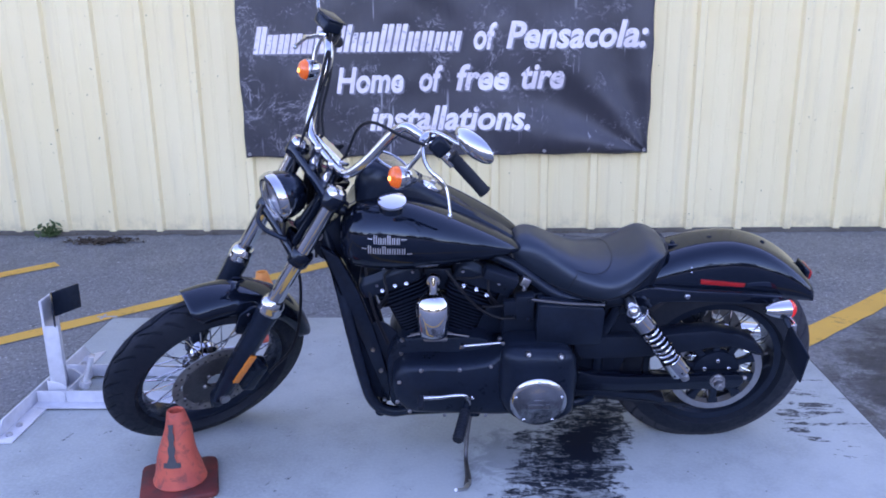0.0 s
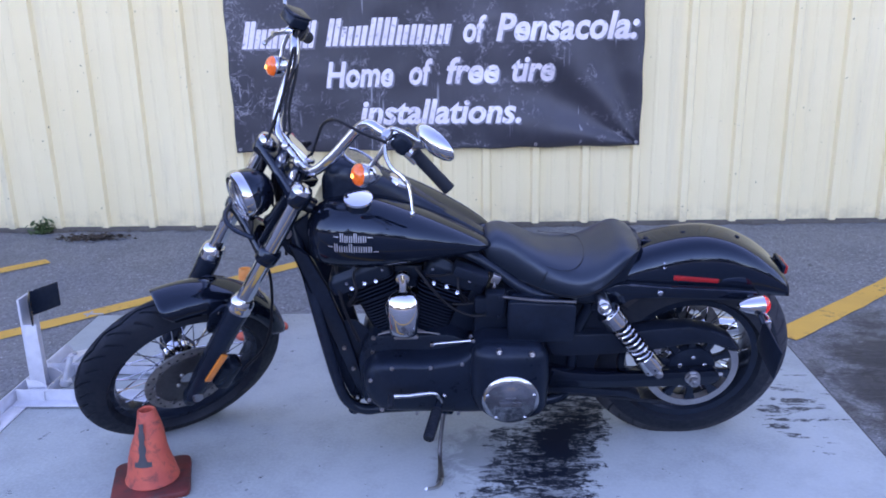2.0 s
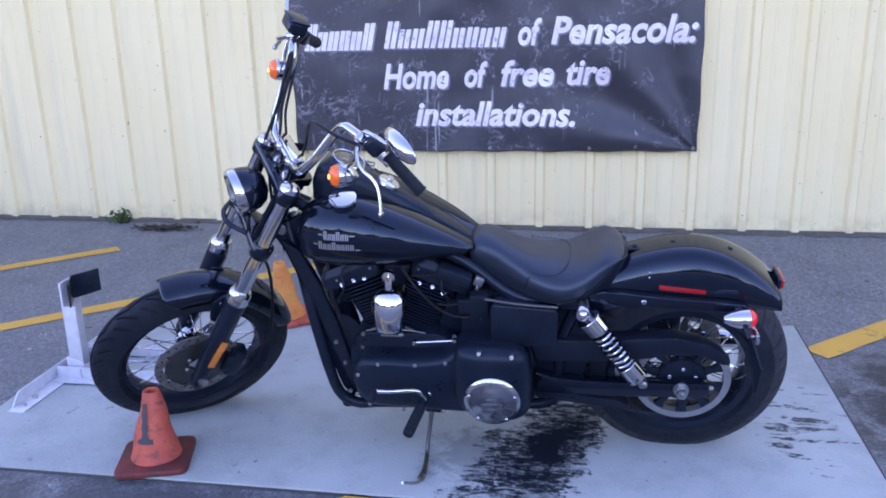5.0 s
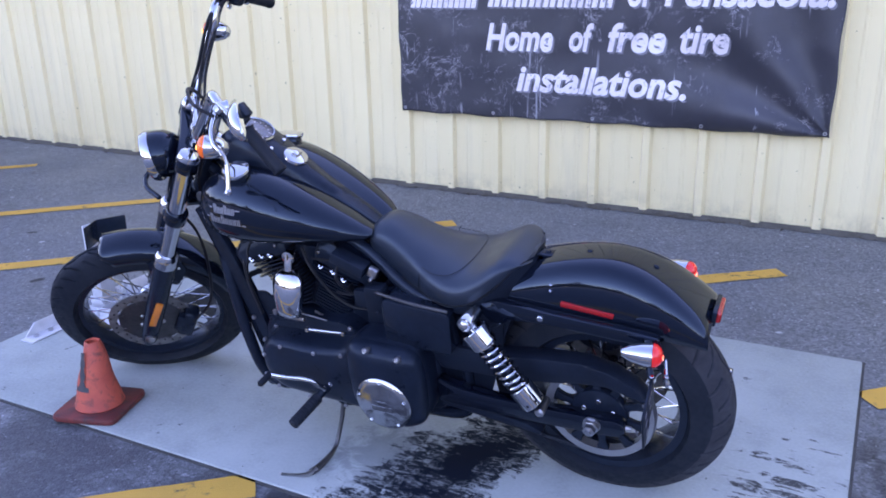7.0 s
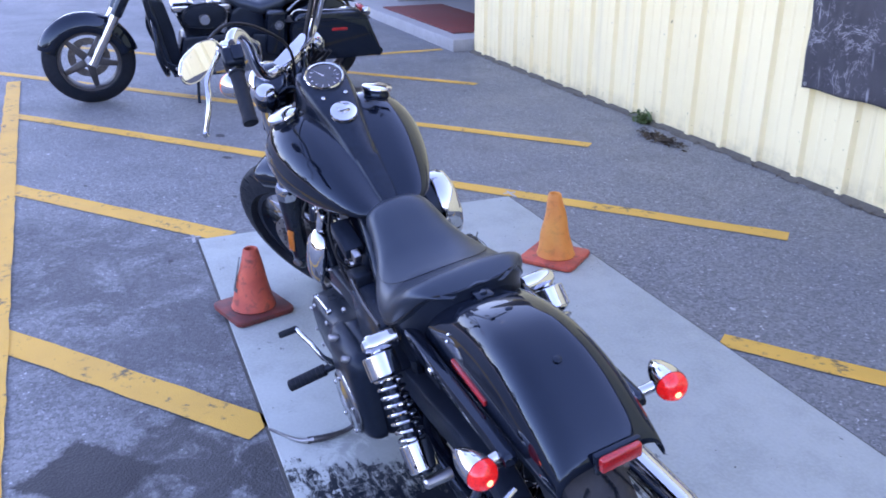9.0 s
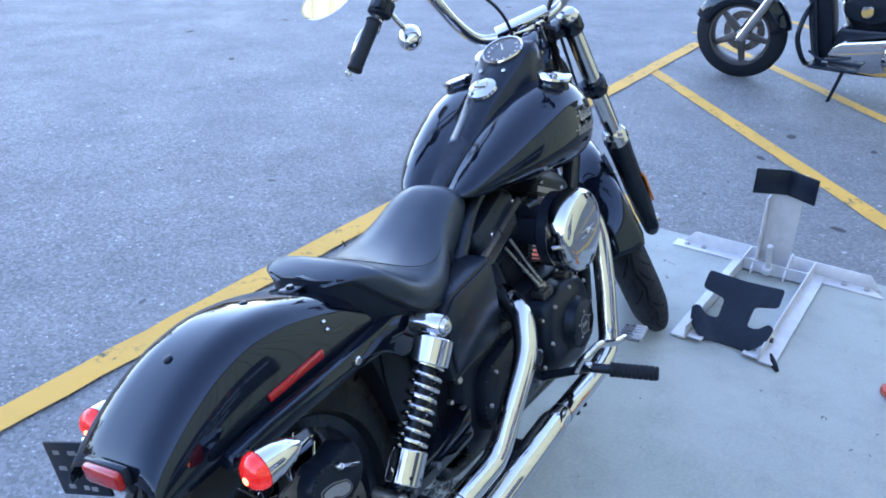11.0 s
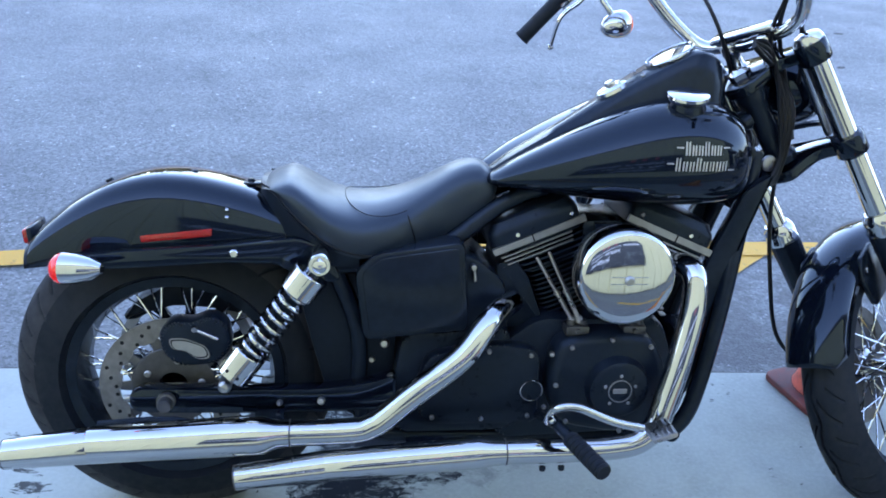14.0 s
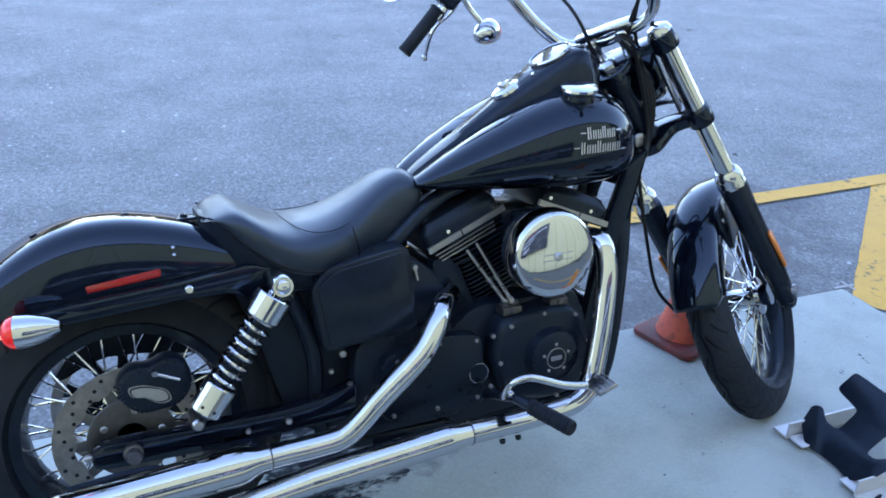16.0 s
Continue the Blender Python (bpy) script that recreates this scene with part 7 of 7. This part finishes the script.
    # linkage and pegs
    part("shift_rod", joined(rod((-0.005, -0.215, 0.512), (0.118, -0.215, 0.523), 0.0048), lathe([(0, -0.008), (0.007, -0.006), (0.007, 0.006), (0, 0.008)], 12, (-0.005, -0.215, 0.512), (0, 1, 0)), lathe([(0, -0.008), (0.007, -0.006), (0.007, 0.006), (0, 0.008)], 12, (0.118, -0.215, 0.523), (0, 1, 0))), CHROME, root, "chrome shift linkage rod")
    lev = part("shift_lever", tube([(0.016, -0.225, 0.308), (0.014, -0.245, 0.335), (0.002, -0.255, 0.357), (-0.03, -0.26, 0.362), (-0.08, -0.268, 0.362), (-0.132, -0.275, 0.366)], [0.010, 0.008, 0.007, 0.007, 0.007, 0.008], 12, 5), CHROME, root, "chrome shift lever")
    part("shift_peg", lathe([(0, 0), (0.009, 0), (0.010, 0.005), (0.010, 0.052), (0.007, 0.056), (0, 0.056)], 16, (-0.132, -0.272, 0.366), (0, -1, 0)), RUBBER, lev, "black rubber shift peg")
    for s, bx, ex in ((-1, (0.016, -0.205, 0.300), (-0.022, -0.352, 0.263)), (1, (0.046, 0.29, 0.322), (-0.008, 0.432, 0.302))):
        b, e = Vector(bx), Vector(ex)
        dd = (e - b)
        L = dd.length
        pg = part("peg_mount", joined(tube([(b.x + 0.01, s * 0.13, 0.27), b], [0.012, 0.010], 12, 0), lathe([(0, 0), (0.012, 0), (0.012, L * 0.3), (0, L * 0.3)], 14, b, dd)), SATIN, root, "black foot peg mount")
        prof = [(0, L * 0.28), (0.016, L * 0.28)]
        for i in range(8):
            h = L * (0.30 + 0.66 * i / 8)
            prof += [(0.0175, h), (0.0175, h + L * 0.05), (0.0158, h + L * 0.06)]
        prof += [(0.0175, L * 0.97), (0.015, L), (0, L)]
        part("foot_peg", lathe(prof, 20, b, dd), RUBBER, pg, "ribbed black rubber foot peg")
        part("peg_bolt", bolt(b + Vector((0.012, 0, 0.012)), (0.5, s * 0.2, 0.8), 0.008, 0.008), CHROME, pg)
    br = part("brake_pedal", tube([(0.058, 0.255, 0.315), (0.060, 0.275, 0.345), (0.045, 0.293, 0.364), (0.01, 0.30, 0.367), (-0.066, 0.302, 0.335), (-0.125, 0.306, 0.322)], [0.010, 0.009, 0.009, 0.009, 0.009, 0.009], 12, 5), CHROME, root, "chrome rear brake pedal")
    m = Matrix.Translation((-0.156, 0.318, 0.322)) @ Matrix.Rotation(radians(18), 4, "Y")
    part("pedal_pad", joined(box(0, 0, 0, 0.052, 0.062, 0.012, 0.004, 2, m), *[box(x, 0, 0.007, 0.004, 0.056, 0.004, 0.001, 1, m) for x in (-0.02, -0.01, 0.0, 0.01, 0.02)]), STEEL, br, "ribbed metal pedal pad")


def make_bodywork(root):
    part("battery_box", joined(plate(rounded([(0.215, 0.475), (0.43, 0.455), (0.45, 0.60), (0.41, 0.64), (0.23, 0.665)], 0.018, 3), 0.05, 0.165, "y", 0.008)), SATIN, root, "black right side cover")
    part("side_cover_panel", plate(rounded([(0.226, 0.488), (0.418, 0.470), (0.436, 0.602), (0.40, 0.632), (0.240, 0.655)], 0.014, 3), 0.165, 0.171, "y", 0.003), SATIN, root, "satin black side cover panel")
    part("battery_cover", plate(rounded([(0.225, 0.48), (0.43, 0.475), (0.435, 0.612), (0.225, 0.626)], 0.018, 3), -0.17, -0.05, "y", 0.008), SATIN, root, "black left battery cover")
    # Added metal strip stands in for the highlight line on a gloss black edge.
    part("seat_edge_glint", joined(tube([(0.21, -0.155, 0.637), (0.32, -0.166, 0.628), (0.43, -0.168, 0.622)], 0.0042, 8, 4)), DARKSTEEL, root, "thin metal strip in place of a highlight on the gloss edge")
    guard = [(0.345, 0.46), (0.37, 0.482), (0.58, 0.484), (0.70, 0.497), (0.79, 0.503), (0.87, 0.485), (0.93, 0.452), (0.962, 0.408), (0.935, 0.405), (0.90, 0.425), (0.85, 0.44), (0.78, 0.436), (0.70, 0.42), (0.56, 0.405), (0.37, 0.40)]
    part("belt_guard", plate(rounded(guard, 0.012, 3), -0.135, -0.075, "y", 0.008), PLASTIC, root, "black plastic belt guard")
    part("lower_belt_guard", plate(rounded([(0.36, 0.288), (0.62, 0.256), (0.665, 0.236), (0.66, 0.222), (0.60, 0.236), (0.36, 0.262)], 0.008, 3), -0.13, -0.085, "y", 0.004), PLASTIC, root, "black lower belt guard")
    part("drive_belt", joined(rod((0.25, -0.095, 0.41), (0.82, -0.095, 0.476), 0.006), rod((0.25, -0.095, 0.255), (0.82, -0.095, 0.175), 0.006)), RUBBER, root, "black drive belt run")
    part("fender_inner", plate(rounded([(0.45, 0.42), (0.52, 0.40), (0.56, 0.52), (0.60, 0.62), (0.50, 0.66), (0.44, 0.60)], 0.015, 3), -0.09, 0.09, "y", 0.004), PLASTIC, root, "black inner fender panel")


def make_exhaust(root):
    hdr = [(0.118, 0.115, 0.520), (0.158, 0.165, 0.518), (0.188, 0.20, 0.496), (0.238, 0.225, 0.440), (0.331, 0.234, 0.369), (0.386, 0.235, 0.320), (0.413, 0.235, 0.302), (0.45, 0.235, 0.291), (0.578, 0.235, 0.2885)]
    up = part("exhaust_pipe", tube(hdr, 0.0262, 22, 6), CHROME, root, "bright chrome rear header pipe")
    part("pipe_clamp", tube([(0.5745, 0.235, 0.2885), (0.5775, 0.235, 0.2885)], 0.0275, 26, 0), DARKSTEEL, up, "joint band")
    part("muffler", tube([(0.578, 0.235, 0.2885), (0.602, 0.235, 0.288), (0.628, 0.235, 0.2865), (0.640, 0.235, 0.286), (0.955, 0.2365, 0.273), (0.958, 0.2365, 0.2728), (0.961, 0.2365, 0.2726), (1.114, 0.238, 0.2585)], [0.027, 0.0285, 0.0388, 0.0402, 0.0362, 0.0352, 0.036, 0.0292], 32, 0), CHROME, up, "long chrome upper muffler with a tapered tip", None, 25)
    part("muffler_tip", lathe([(0.0288, 0.0), (0.0288, 0.004), (0.0255, 0.004), (0.0245, -0.05), (0, -0.05)], 28, (1.1135, 0.238, 0.2585), (0.994, 0.006, -0.09)), DARKSTEEL, up, "dark muffler outlet")
    part("heat_shield_edge", tube([(0.60, 0.21, 0.262), (0.66, 0.20, 0.262), (0.80, 0.20, 0.305), (0.95, 0.205, 0.302)], 0.006, 8, 3), SATIN, up, "black muffler strap")
    hdr = [(-0.205, 0.10, 0.590), (-0.232, 0.145, 0.612), (-0.246, 0.18, 0.600), (-0.245, 0.20, 0.555), (-0.236, 0.212, 0.505), (-0.216, 0.226, 0.42), (-0.193, 0.236, 0.335), (-0.176, 0.242, 0.288), (-0.142, 0.246, 0.258), (-0.09, 0.248, 0.247), (0.0, 0.25, 0.244), (0.145, 0.25, 0.243)]
    lo = part("exhaust_pipe", tube(hdr, 0.0262, 24, 6), CHROME, root, "bright chrome front header pipe")
    part("pipe_clamp", tube([(0.139, 0.25, 0.243), (0.142, 0.25, 0.243)], 0.0272, 26, 0), DARKSTEEL, lo, "joint band")
    part("muffler", tube([(0.142, 0.25, 0.243), (0.168, 0.25, 0.243), (0.188, 0.25, 0.2435), (0.20, 0.25, 0.243), (0.503, 0.25, 0.2215), (0.506, 0.25, 0.2213), (0.509, 0.25, 0.221), (0.682, 0.25, 0.2005)], [0.0265, 0.0285, 0.0325, 0.0335, 0.0315, 0.0305, 0.0313, 0.0252], 32, 0), CHROME, lo, "chrome lower muffler with a tapered tip", None, 25)
    part("muffler_tip", lathe([(0.0249, 0.0), (0.0249, 0.004), (0.022, 0.004), (0.021, -0.05), (0, -0.05)], 28, (0.6815, 0.25, 0.2005), (0.993, 0, -0.12)), DARKSTEEL, lo, "dark muffler outlet")
    each("muffler_bracket", [box(0.30, 0.20, 0.230, 0.08, 0.06, 0.02, 0.005), box(0.62, 0.19, 0.295, 0.06, 0.06, 0.02, 0.005)], SATIN, root, "black muffler bracket")
    each("bracket_bolt", [bolt((0.02, 0.25, 0.207), (0, 0.3, -1), 0.007, 0.01), bolt((0.06, 0.25, 0.207), (0, 0.3, -1), 0.007, 0.01)], SATIN, root)


def make_motorcycle():
    root = tagged(new("motorcycle"), "black and chrome cruiser motorcycle leaning on its side stand", "motorcycle")
    root.matrix_world = BIKE
    for fn in (make_frame, make_rear_wheel, make_front_wheel, make_fork, make_front_fender, make_headlight, make_bars, make_tank, make_seat, make_rear_fender, make_engine, make_bodywork, make_exhaust):
        fn(root)
    make_shock(root, -1)
    make_shock(root, 1)


make_motorcycle()

# ---- the touring motorcycle parked beyond ----
def make_touring():
    """Built facing -x with its right side at +y, then turned to face -y."""
    root = tagged(new("touring_motorcycle"), "black touring motorcycle with hard saddlebags parked across the lot", "motorcycle")
    root.matrix_world = Matrix.Translation((-4.88, 0.09, 0)) @ Matrix.Rotation(radians(90), 4, "Z") @ Matrix.Rotation(radians(8), 4, "X") @ Matrix.Scale(1.02, 4)
    for nm, x, R, w in (("rear_wheel", 0.84, 0.32, 0.07), ("front_wheel", -0.88, 0.32, 0.06)):
        o = (x, 0, 0.318)
        wh = part(nm, lathe([(0.20, -0.05), (0.222, -0.052), (0.222, -0.045), (0.205, -0.02), (0.205, 0.02), (0.222, 0.045), (0.222, 0.052), (0.20, 0.05), (0.19, 0), ], 48, o, (0, 1, 0), True), DARKSTEEL, root, "dark cast alloy wheel rim")
        part("tyre", tyre_mesh(o, R, w, 0.21, 160, 20), RUBBER, wh, "black tyre")
        for i in range(5):
            pl = plate(rounded([(0.03, -0.03), (0.2, -0.018), (0.2, 0.018), (0.03, 0.03)], 0.008, 2), -0.015, 0.015, "y", 0.004)
            part("wheel_spoke", pl, DARKSTEEL, wh, "cast wheel spoke", Matrix.Translation(o) @ Matrix.Rotation(radians(72 * i + 10), 4, "Y"))
        part("brake_disc", disc_mesh((x, 0.07, 0.318), 0.09, 0.146, 0.003), ROTOR, wh)
    # forks and front
    for s in (-1, 1):
        part("fork_leg", joined(tube([(-0.86, s * 0.1, 0.31), (-0.66, s * 0.1, 0.66)], 0.033, 16, 0)), CHROME, root, "chrome fork slider")
        part("fork_cover", tube([(-0.66, s * 0.1, 0.66), (-0.47, s * 0.1, 1.0)], 0.04, 16, 0), PAINT, root)
    rows = []
    for i in range(25):
        a = radians(18 + 150 * i / 24)
        rows.append([(-0.88 - (0.352 - 0.12 * abs(q) ** 2.5) * math.cos(a), 0.088 * q, 0.318 + (0.352 - 0.12 * abs(q) ** 2.5) * math.sin(a)) for q in (-1, -0.8, -0.5, -0.2, 0.2, 0.5, 0.8, 1)])
    thicken(part("front_fender", sheet(rows), PAINT, root, "gloss black front fender"), 0.003)
    part("headlight_nacelle", lathe([(0, 0.14), (0.06, 0.13), (0.1, 0.08), (0.115, 0), (0.1, -0.06), (0, -0.08)], 32, (-0.50, 0, 0.98), (-1, 0, 0)), PAINT, root, "gloss black headlight nacelle")
    part("handlebar", tube([(-0.22, -0.42, 1.12), (-0.34, -0.3, 1.16), (-0.40, -0.15, 1.12), (-0.42, 0, 1.10), (-0.40, 0.15, 1.12), (-0.34, 0.3, 1.16), (-0.22, 0.42, 1.12)], 0.016, 12, 5), CHROME, root, "chrome handlebar")
    # tank and seat
    loops = []
    for x, w, t, b in ((-0.36, 0.07, 0.90, 0.82), (-0.33, 0.14, 0.95, 0.76), (-0.22, 0.19, 0.985, 0.73), (-0.08, 0.19, 0.96, 0.73), (0.06, 0.15, 0.90, 0.74), (0.16, 0.10, 0.83, 0.76)):
        loops.append([(x, w * math.cos(a) * (0.9 + 0.1 * abs(math.sin(2 * a))), (t + b) / 2 + (t - b) / 2 * math.sin(a)) for a in (2 * math.pi * i / 24 for i in range(24))])
    part("fuel_tank", rings(loops), PAINT, root, "gloss black fuel tank", None, 60)
    loops = []
    for x, w, t, b in ((0.10, 0.10, 0.80, 0.72), (0.2, 0.15, 0.76, 0.66), (0.35, 0.19, 0.72, 0.62), (0.5, 0.19, 0.77, 0.64), (0.56, 0.17, 0.84, 0.68), (0.7, 0.16, 0.84, 0.72), (0.86, 0.13, 0.86, 0.76), (0.95, 0.09, 0.85, 0.78)):
        loops.append([(x, w * (abs(math.cos(a)) ** 0.6) * (1 if math.cos(a) > 0 else -1), (t + b) / 2 + (t - b) / 2 * (abs(math.sin(a)) ** 0.7) * (1 if math.sin(a) > 0 else -1)) for a in (2 * math.pi * i / 24 for i in range(24))])
    part("seat", rings(loops), VINYL, root, "black two-up touring seat", None, 60)
    rows = []
    for i in range(25):
        a = radians(-8 + 170 * i / 24)
        rows.append([(0.84 - (0.37 - 0.10 * abs(q) ** 3) * math.cos(a), 0.115 * q, 0.318 + (0.40 - 0.10 * abs(q) ** 3) * math.sin(a)) for q in (-1, -0.85, -0.5, 0, 0.5, 0.85, 1)])
    thicken(part("rear_fender", sheet(rows), PAINT, root, "gloss black rear fender"), 0.003)
    for s in (-1, 1):
        out = rounded([(0.53, 0.30), (1.24, 0.318), (1.255, 0.345), (1.12, 0.635), (1.06, 0.67), (0.60, 0.67), (0.54, 0.60)], 0.04, 4)
        bag = part("saddlebag", plate(out, s * 0.18, s * 0.355, "y", 0.025), PAINT, root, "gloss black hard saddlebag")
        part("bag_lid_seam", plate(rounded([(0.50, 0.612), (1.15, 0.612), (1.15, 0.618), (0.50, 0.618)], 0.001, 1), s * 0.18, s * 0.3565, "y", 0), CABLE, bag)
        part("bag_reflector", box(0.905, s * 0.355, 0.545, 0.12, 0.008, 0.022, 0.003), RED, bag, "red side reflector")
        part("bag_latch", joined(lathe([(0.026, 0), (0.032, 0), (0.032, 0.006), (0.026, 0.006)], 24, (0.46, s * 0.292, 0.58), (0, s, 0), True), lathe([(0, 0), (0.02, 0), (0.02, 0.004), (0, 0.004)], 20, (0.46, s * 0.292, 0.58), (0, s, 0))), CHROME, root, "round chrome side cover emblem")
        part("side_cover", plate(rounded([(0.36, 0.36), (0.525, 0.34), (0.525, 0.68), (0.38, 0.68)], 0.03, 3), s * 0.15, s * 0.29, "y", 0.02), PAINT, root, "gloss black side cover")
        if s > 0:
            part("muffler", tube([(-0.10, s * 0.25, 0.24), (0.3, s * 0.27, 0.23), (0.36, s * 0.27, 0.23), (1.12, s * 0.28, 0.26)], [0.03, 0.03, 0.045, 0.045], 20, 0), CHROME, root, "long chrome muffler")
    for s in (-1, 1):
        part("swingarm", plate(rounded([(0.30, 0.26), (0.60, 0.27), (0.90, 0.285), (0.92, 0.345), (0.60, 0.37), (0.30, 0.42)], 0.02, 3), s * 0.10, s * 0.15, "y", 0.01), SATIN, root, "black swingarm")
        part("lower_panel", plate(rounded([(0.28, 0.22), (0.50, 0.23), (0.56, 0.36), (0.54, 0.50), (0.28, 0.50)], 0.03, 3), s * 0.12, s * 0.21, "y", 0.015), SATIN, root, "black transmission side panel")
    # engine
    crank = Vector((-0.06, 0, 0.36))
    part("crankcase", plate(rounded([(-0.26, 0.22), (0.30, 0.22), (0.33, 0.42), (0.10, 0.49), (-0.22, 0.48)], 0.04, 4), -0.13, 0.13, "y", 0.015), SATIN, root, "black engine crankcase")
    for sgn in (-1, 1):
        d = Vector((sgn * math.sin(radians(22.5)), 0, math.cos(radians(22.5))))
        cyl = part("cylinder", lathe([(0, 0.1), (0.06, 0.1), (0.06, 0.36), (0, 0.36)], 24, crank, d), SATIN, root, "black finned cylinder")
        each("cooling_fin", fin_stack(crank, d, 0.15, 0.17, 0.12, 0.31, 14, 0.003), SATIN, cyl)
        part("rocker_box", box(*(crank + d * 0.345), 0.17, 0.2, 0.06, 0.02, 3), CHROME, root, "chrome rocker cover")
    part("front_mass", plate(rounded([(-0.47, 0.76), (-0.43, 0.50), (-0.37, 0.26), (-0.30, 0.22), (-0.24, 0.30), (-0.27, 0.52), (-0.33, 0.74)], 0.03, 3), -0.085, 0.085, "y", 0.012), PLASTIC, root, "black regulator and frame mass ahead of the engine")
    # Added black block closes the see-through gap under the seat.
    part("seat_gap_filler", plate(rounded([(0.10, 0.46), (0.38, 0.44), (0.38, 0.70), (0.26, 0.72), (0.14, 0.66)], 0.04, 3), -0.15, 0.15, "y", 0.02), SATIN, root, "black filler block added to close the gap under the seat")
    part("air_cleaner", plate(rounded([(-0.20, 0.56), (-0.02, 0.53), (0.10, 0.58), (0.11, 0.68), (0.0, 0.73), (-0.16, 0.71), (-0.22, 0.64)], 0.05, 5), -0.155, -0.09, "y", 0.02), PLASTIC, root, "dark cover between the cylinders")
    part("horn_cover", lathe([(0, 0.03), (0.035, 0.03), (0.045, 0.015), (0.045, -0.02), (0, -0.02)], 24, (-0.06, -0.17, 0.62), (0, -1, 0)), CHROME, root, "chrome horn cover")
    pr = part("primary_cover", plate(rounded([(-0.26, 0.30), (-0.18, 0.24), (0.2, 0.22), (0.33, 0.26), (0.34, 0.44), (0.24, 0.50), (0.12, 0.48), (-0.2, 0.42)], 0.06, 5), -0.25, -0.13, "y", 0.02), CHROME, root, "chrome primary drive cover")
    part("clutch_dome", lathe([(0, 0.06), (0.06, 0.055), (0.10, 0.035), (0.12, 0), (0, 0)], 36, (0.2, -0.245, 0.36), (0, -1, 0)), CHROME, pr, "chrome clutch dome")
    part("engine_guard", tube([(-0.42, -0.05, 0.62), (-0.42, -0.3, 0.55), (-0.42, -0.34, 0.42), (-0.36, -0.22, 0.24), (-0.34, 0.22, 0.24), (-0.42, 0.34, 0.42), (-0.42, 0.3, 0.55), (-0.42, 0.05, 0.62)], 0.017, 12, 5), SATIN, root, "black engine guard bar")
    part("floorboard", joined(box(-0.18, -0.30, 0.27, 0.30, 0.11, 0.02, 0.008), tube([(-0.36, -0.24, 0.34), (-0.26, -0.29, 0.31), (-0.1, -0.26, 0.33)], 0.008, 8, 4)), SATIN, root, "black floorboard")
    part("frame_tube", tube([(-0.44, -0.05, 0.82), (-0.40, -0.1, 0.6), (-0.32, -0.12, 0.26), (-0.2, -0.12, 0.2), (0.4, -0.12, 0.22)], 0.02, 12, 4), SATIN, root)
    part("frame_tube", tube([(-0.44, 0.05, 0.82), (-0.40, 0.1, 0.6), (-0.32, 0.12, 0.26), (-0.2, 0.12, 0.2), (0.4, 0.12, 0.22)], 0.02, 12, 4), SATIN, root)
    part("side_stand", tube([(-0.14, -0.15, 0.2), (-0.16, -0.26, 0.1), (-0.17, -0.34, 0.048)], 0.012, 10, 3), SATIN, root, "black side stand")
    part("luggage_rack", joined(*[tube([(0.66, y, 0.87), (0.9, y, 0.88), (1.02, y * 0.8, 0.875)], 0.007, 8, 4) for y in (-0.12, -0.06, 0, 0.06, 0.12)], rod((0.66, -0.13, 0.87), (0.66, 0.13, 0.87), 0.008), rod((0.9, -0.13, 0.88), (0.9, 0.13, 0.88), 0.008), rod((0.62, -0.13, 0.74), (0.70, -0.13, 0.87), 0.008)), CHROME, root, "chrome luggage rack")
    part("tail_light", joined(box(1.17, 0, 0.60, 0.05, 0.12, 0.06, 0.015, 3)), RED, root, "red tail light")
    for s in (-1, 1):
        part("rear_signal", lathe([(0, -0.05), (0.025, -0.035), (0.035, 0), (0.03, 0.015), (0, 0.02)], 20, (1.17, s * 0.2, 0.63), (1, 0, 0)), CHROME, root, "chrome rear turn signal")
    can = tagged(new("canister"), "silver metal canister with a dark cap on the asphalt", "canister")
    can.matrix_world = Matrix.Translation((-4.38, 0.68, 0))
    part("body", lathe([(0, 0.002), (0.042, 0.002), (0.045, 0.008), (0.045, 0.16), (0.04, 0.172), (0.03, 0.178), (0, 0.178)], 28), STEEL, can)
    part("cap", lathe([(0, 0.178), (0.03, 0.178), (0.03, 0.215), (0.026, 0.22), (0, 0.22)], 24), SATIN, can, "dark cap")
    part("band", lathe([(0.0455, 0.135), (0.0462, 0.135), (0.0462, 0.15), (0.0455, 0.15)], 28, (0, 0, 0), (0, 0, 1), True), SATIN, can, "dark band")


make_touring()
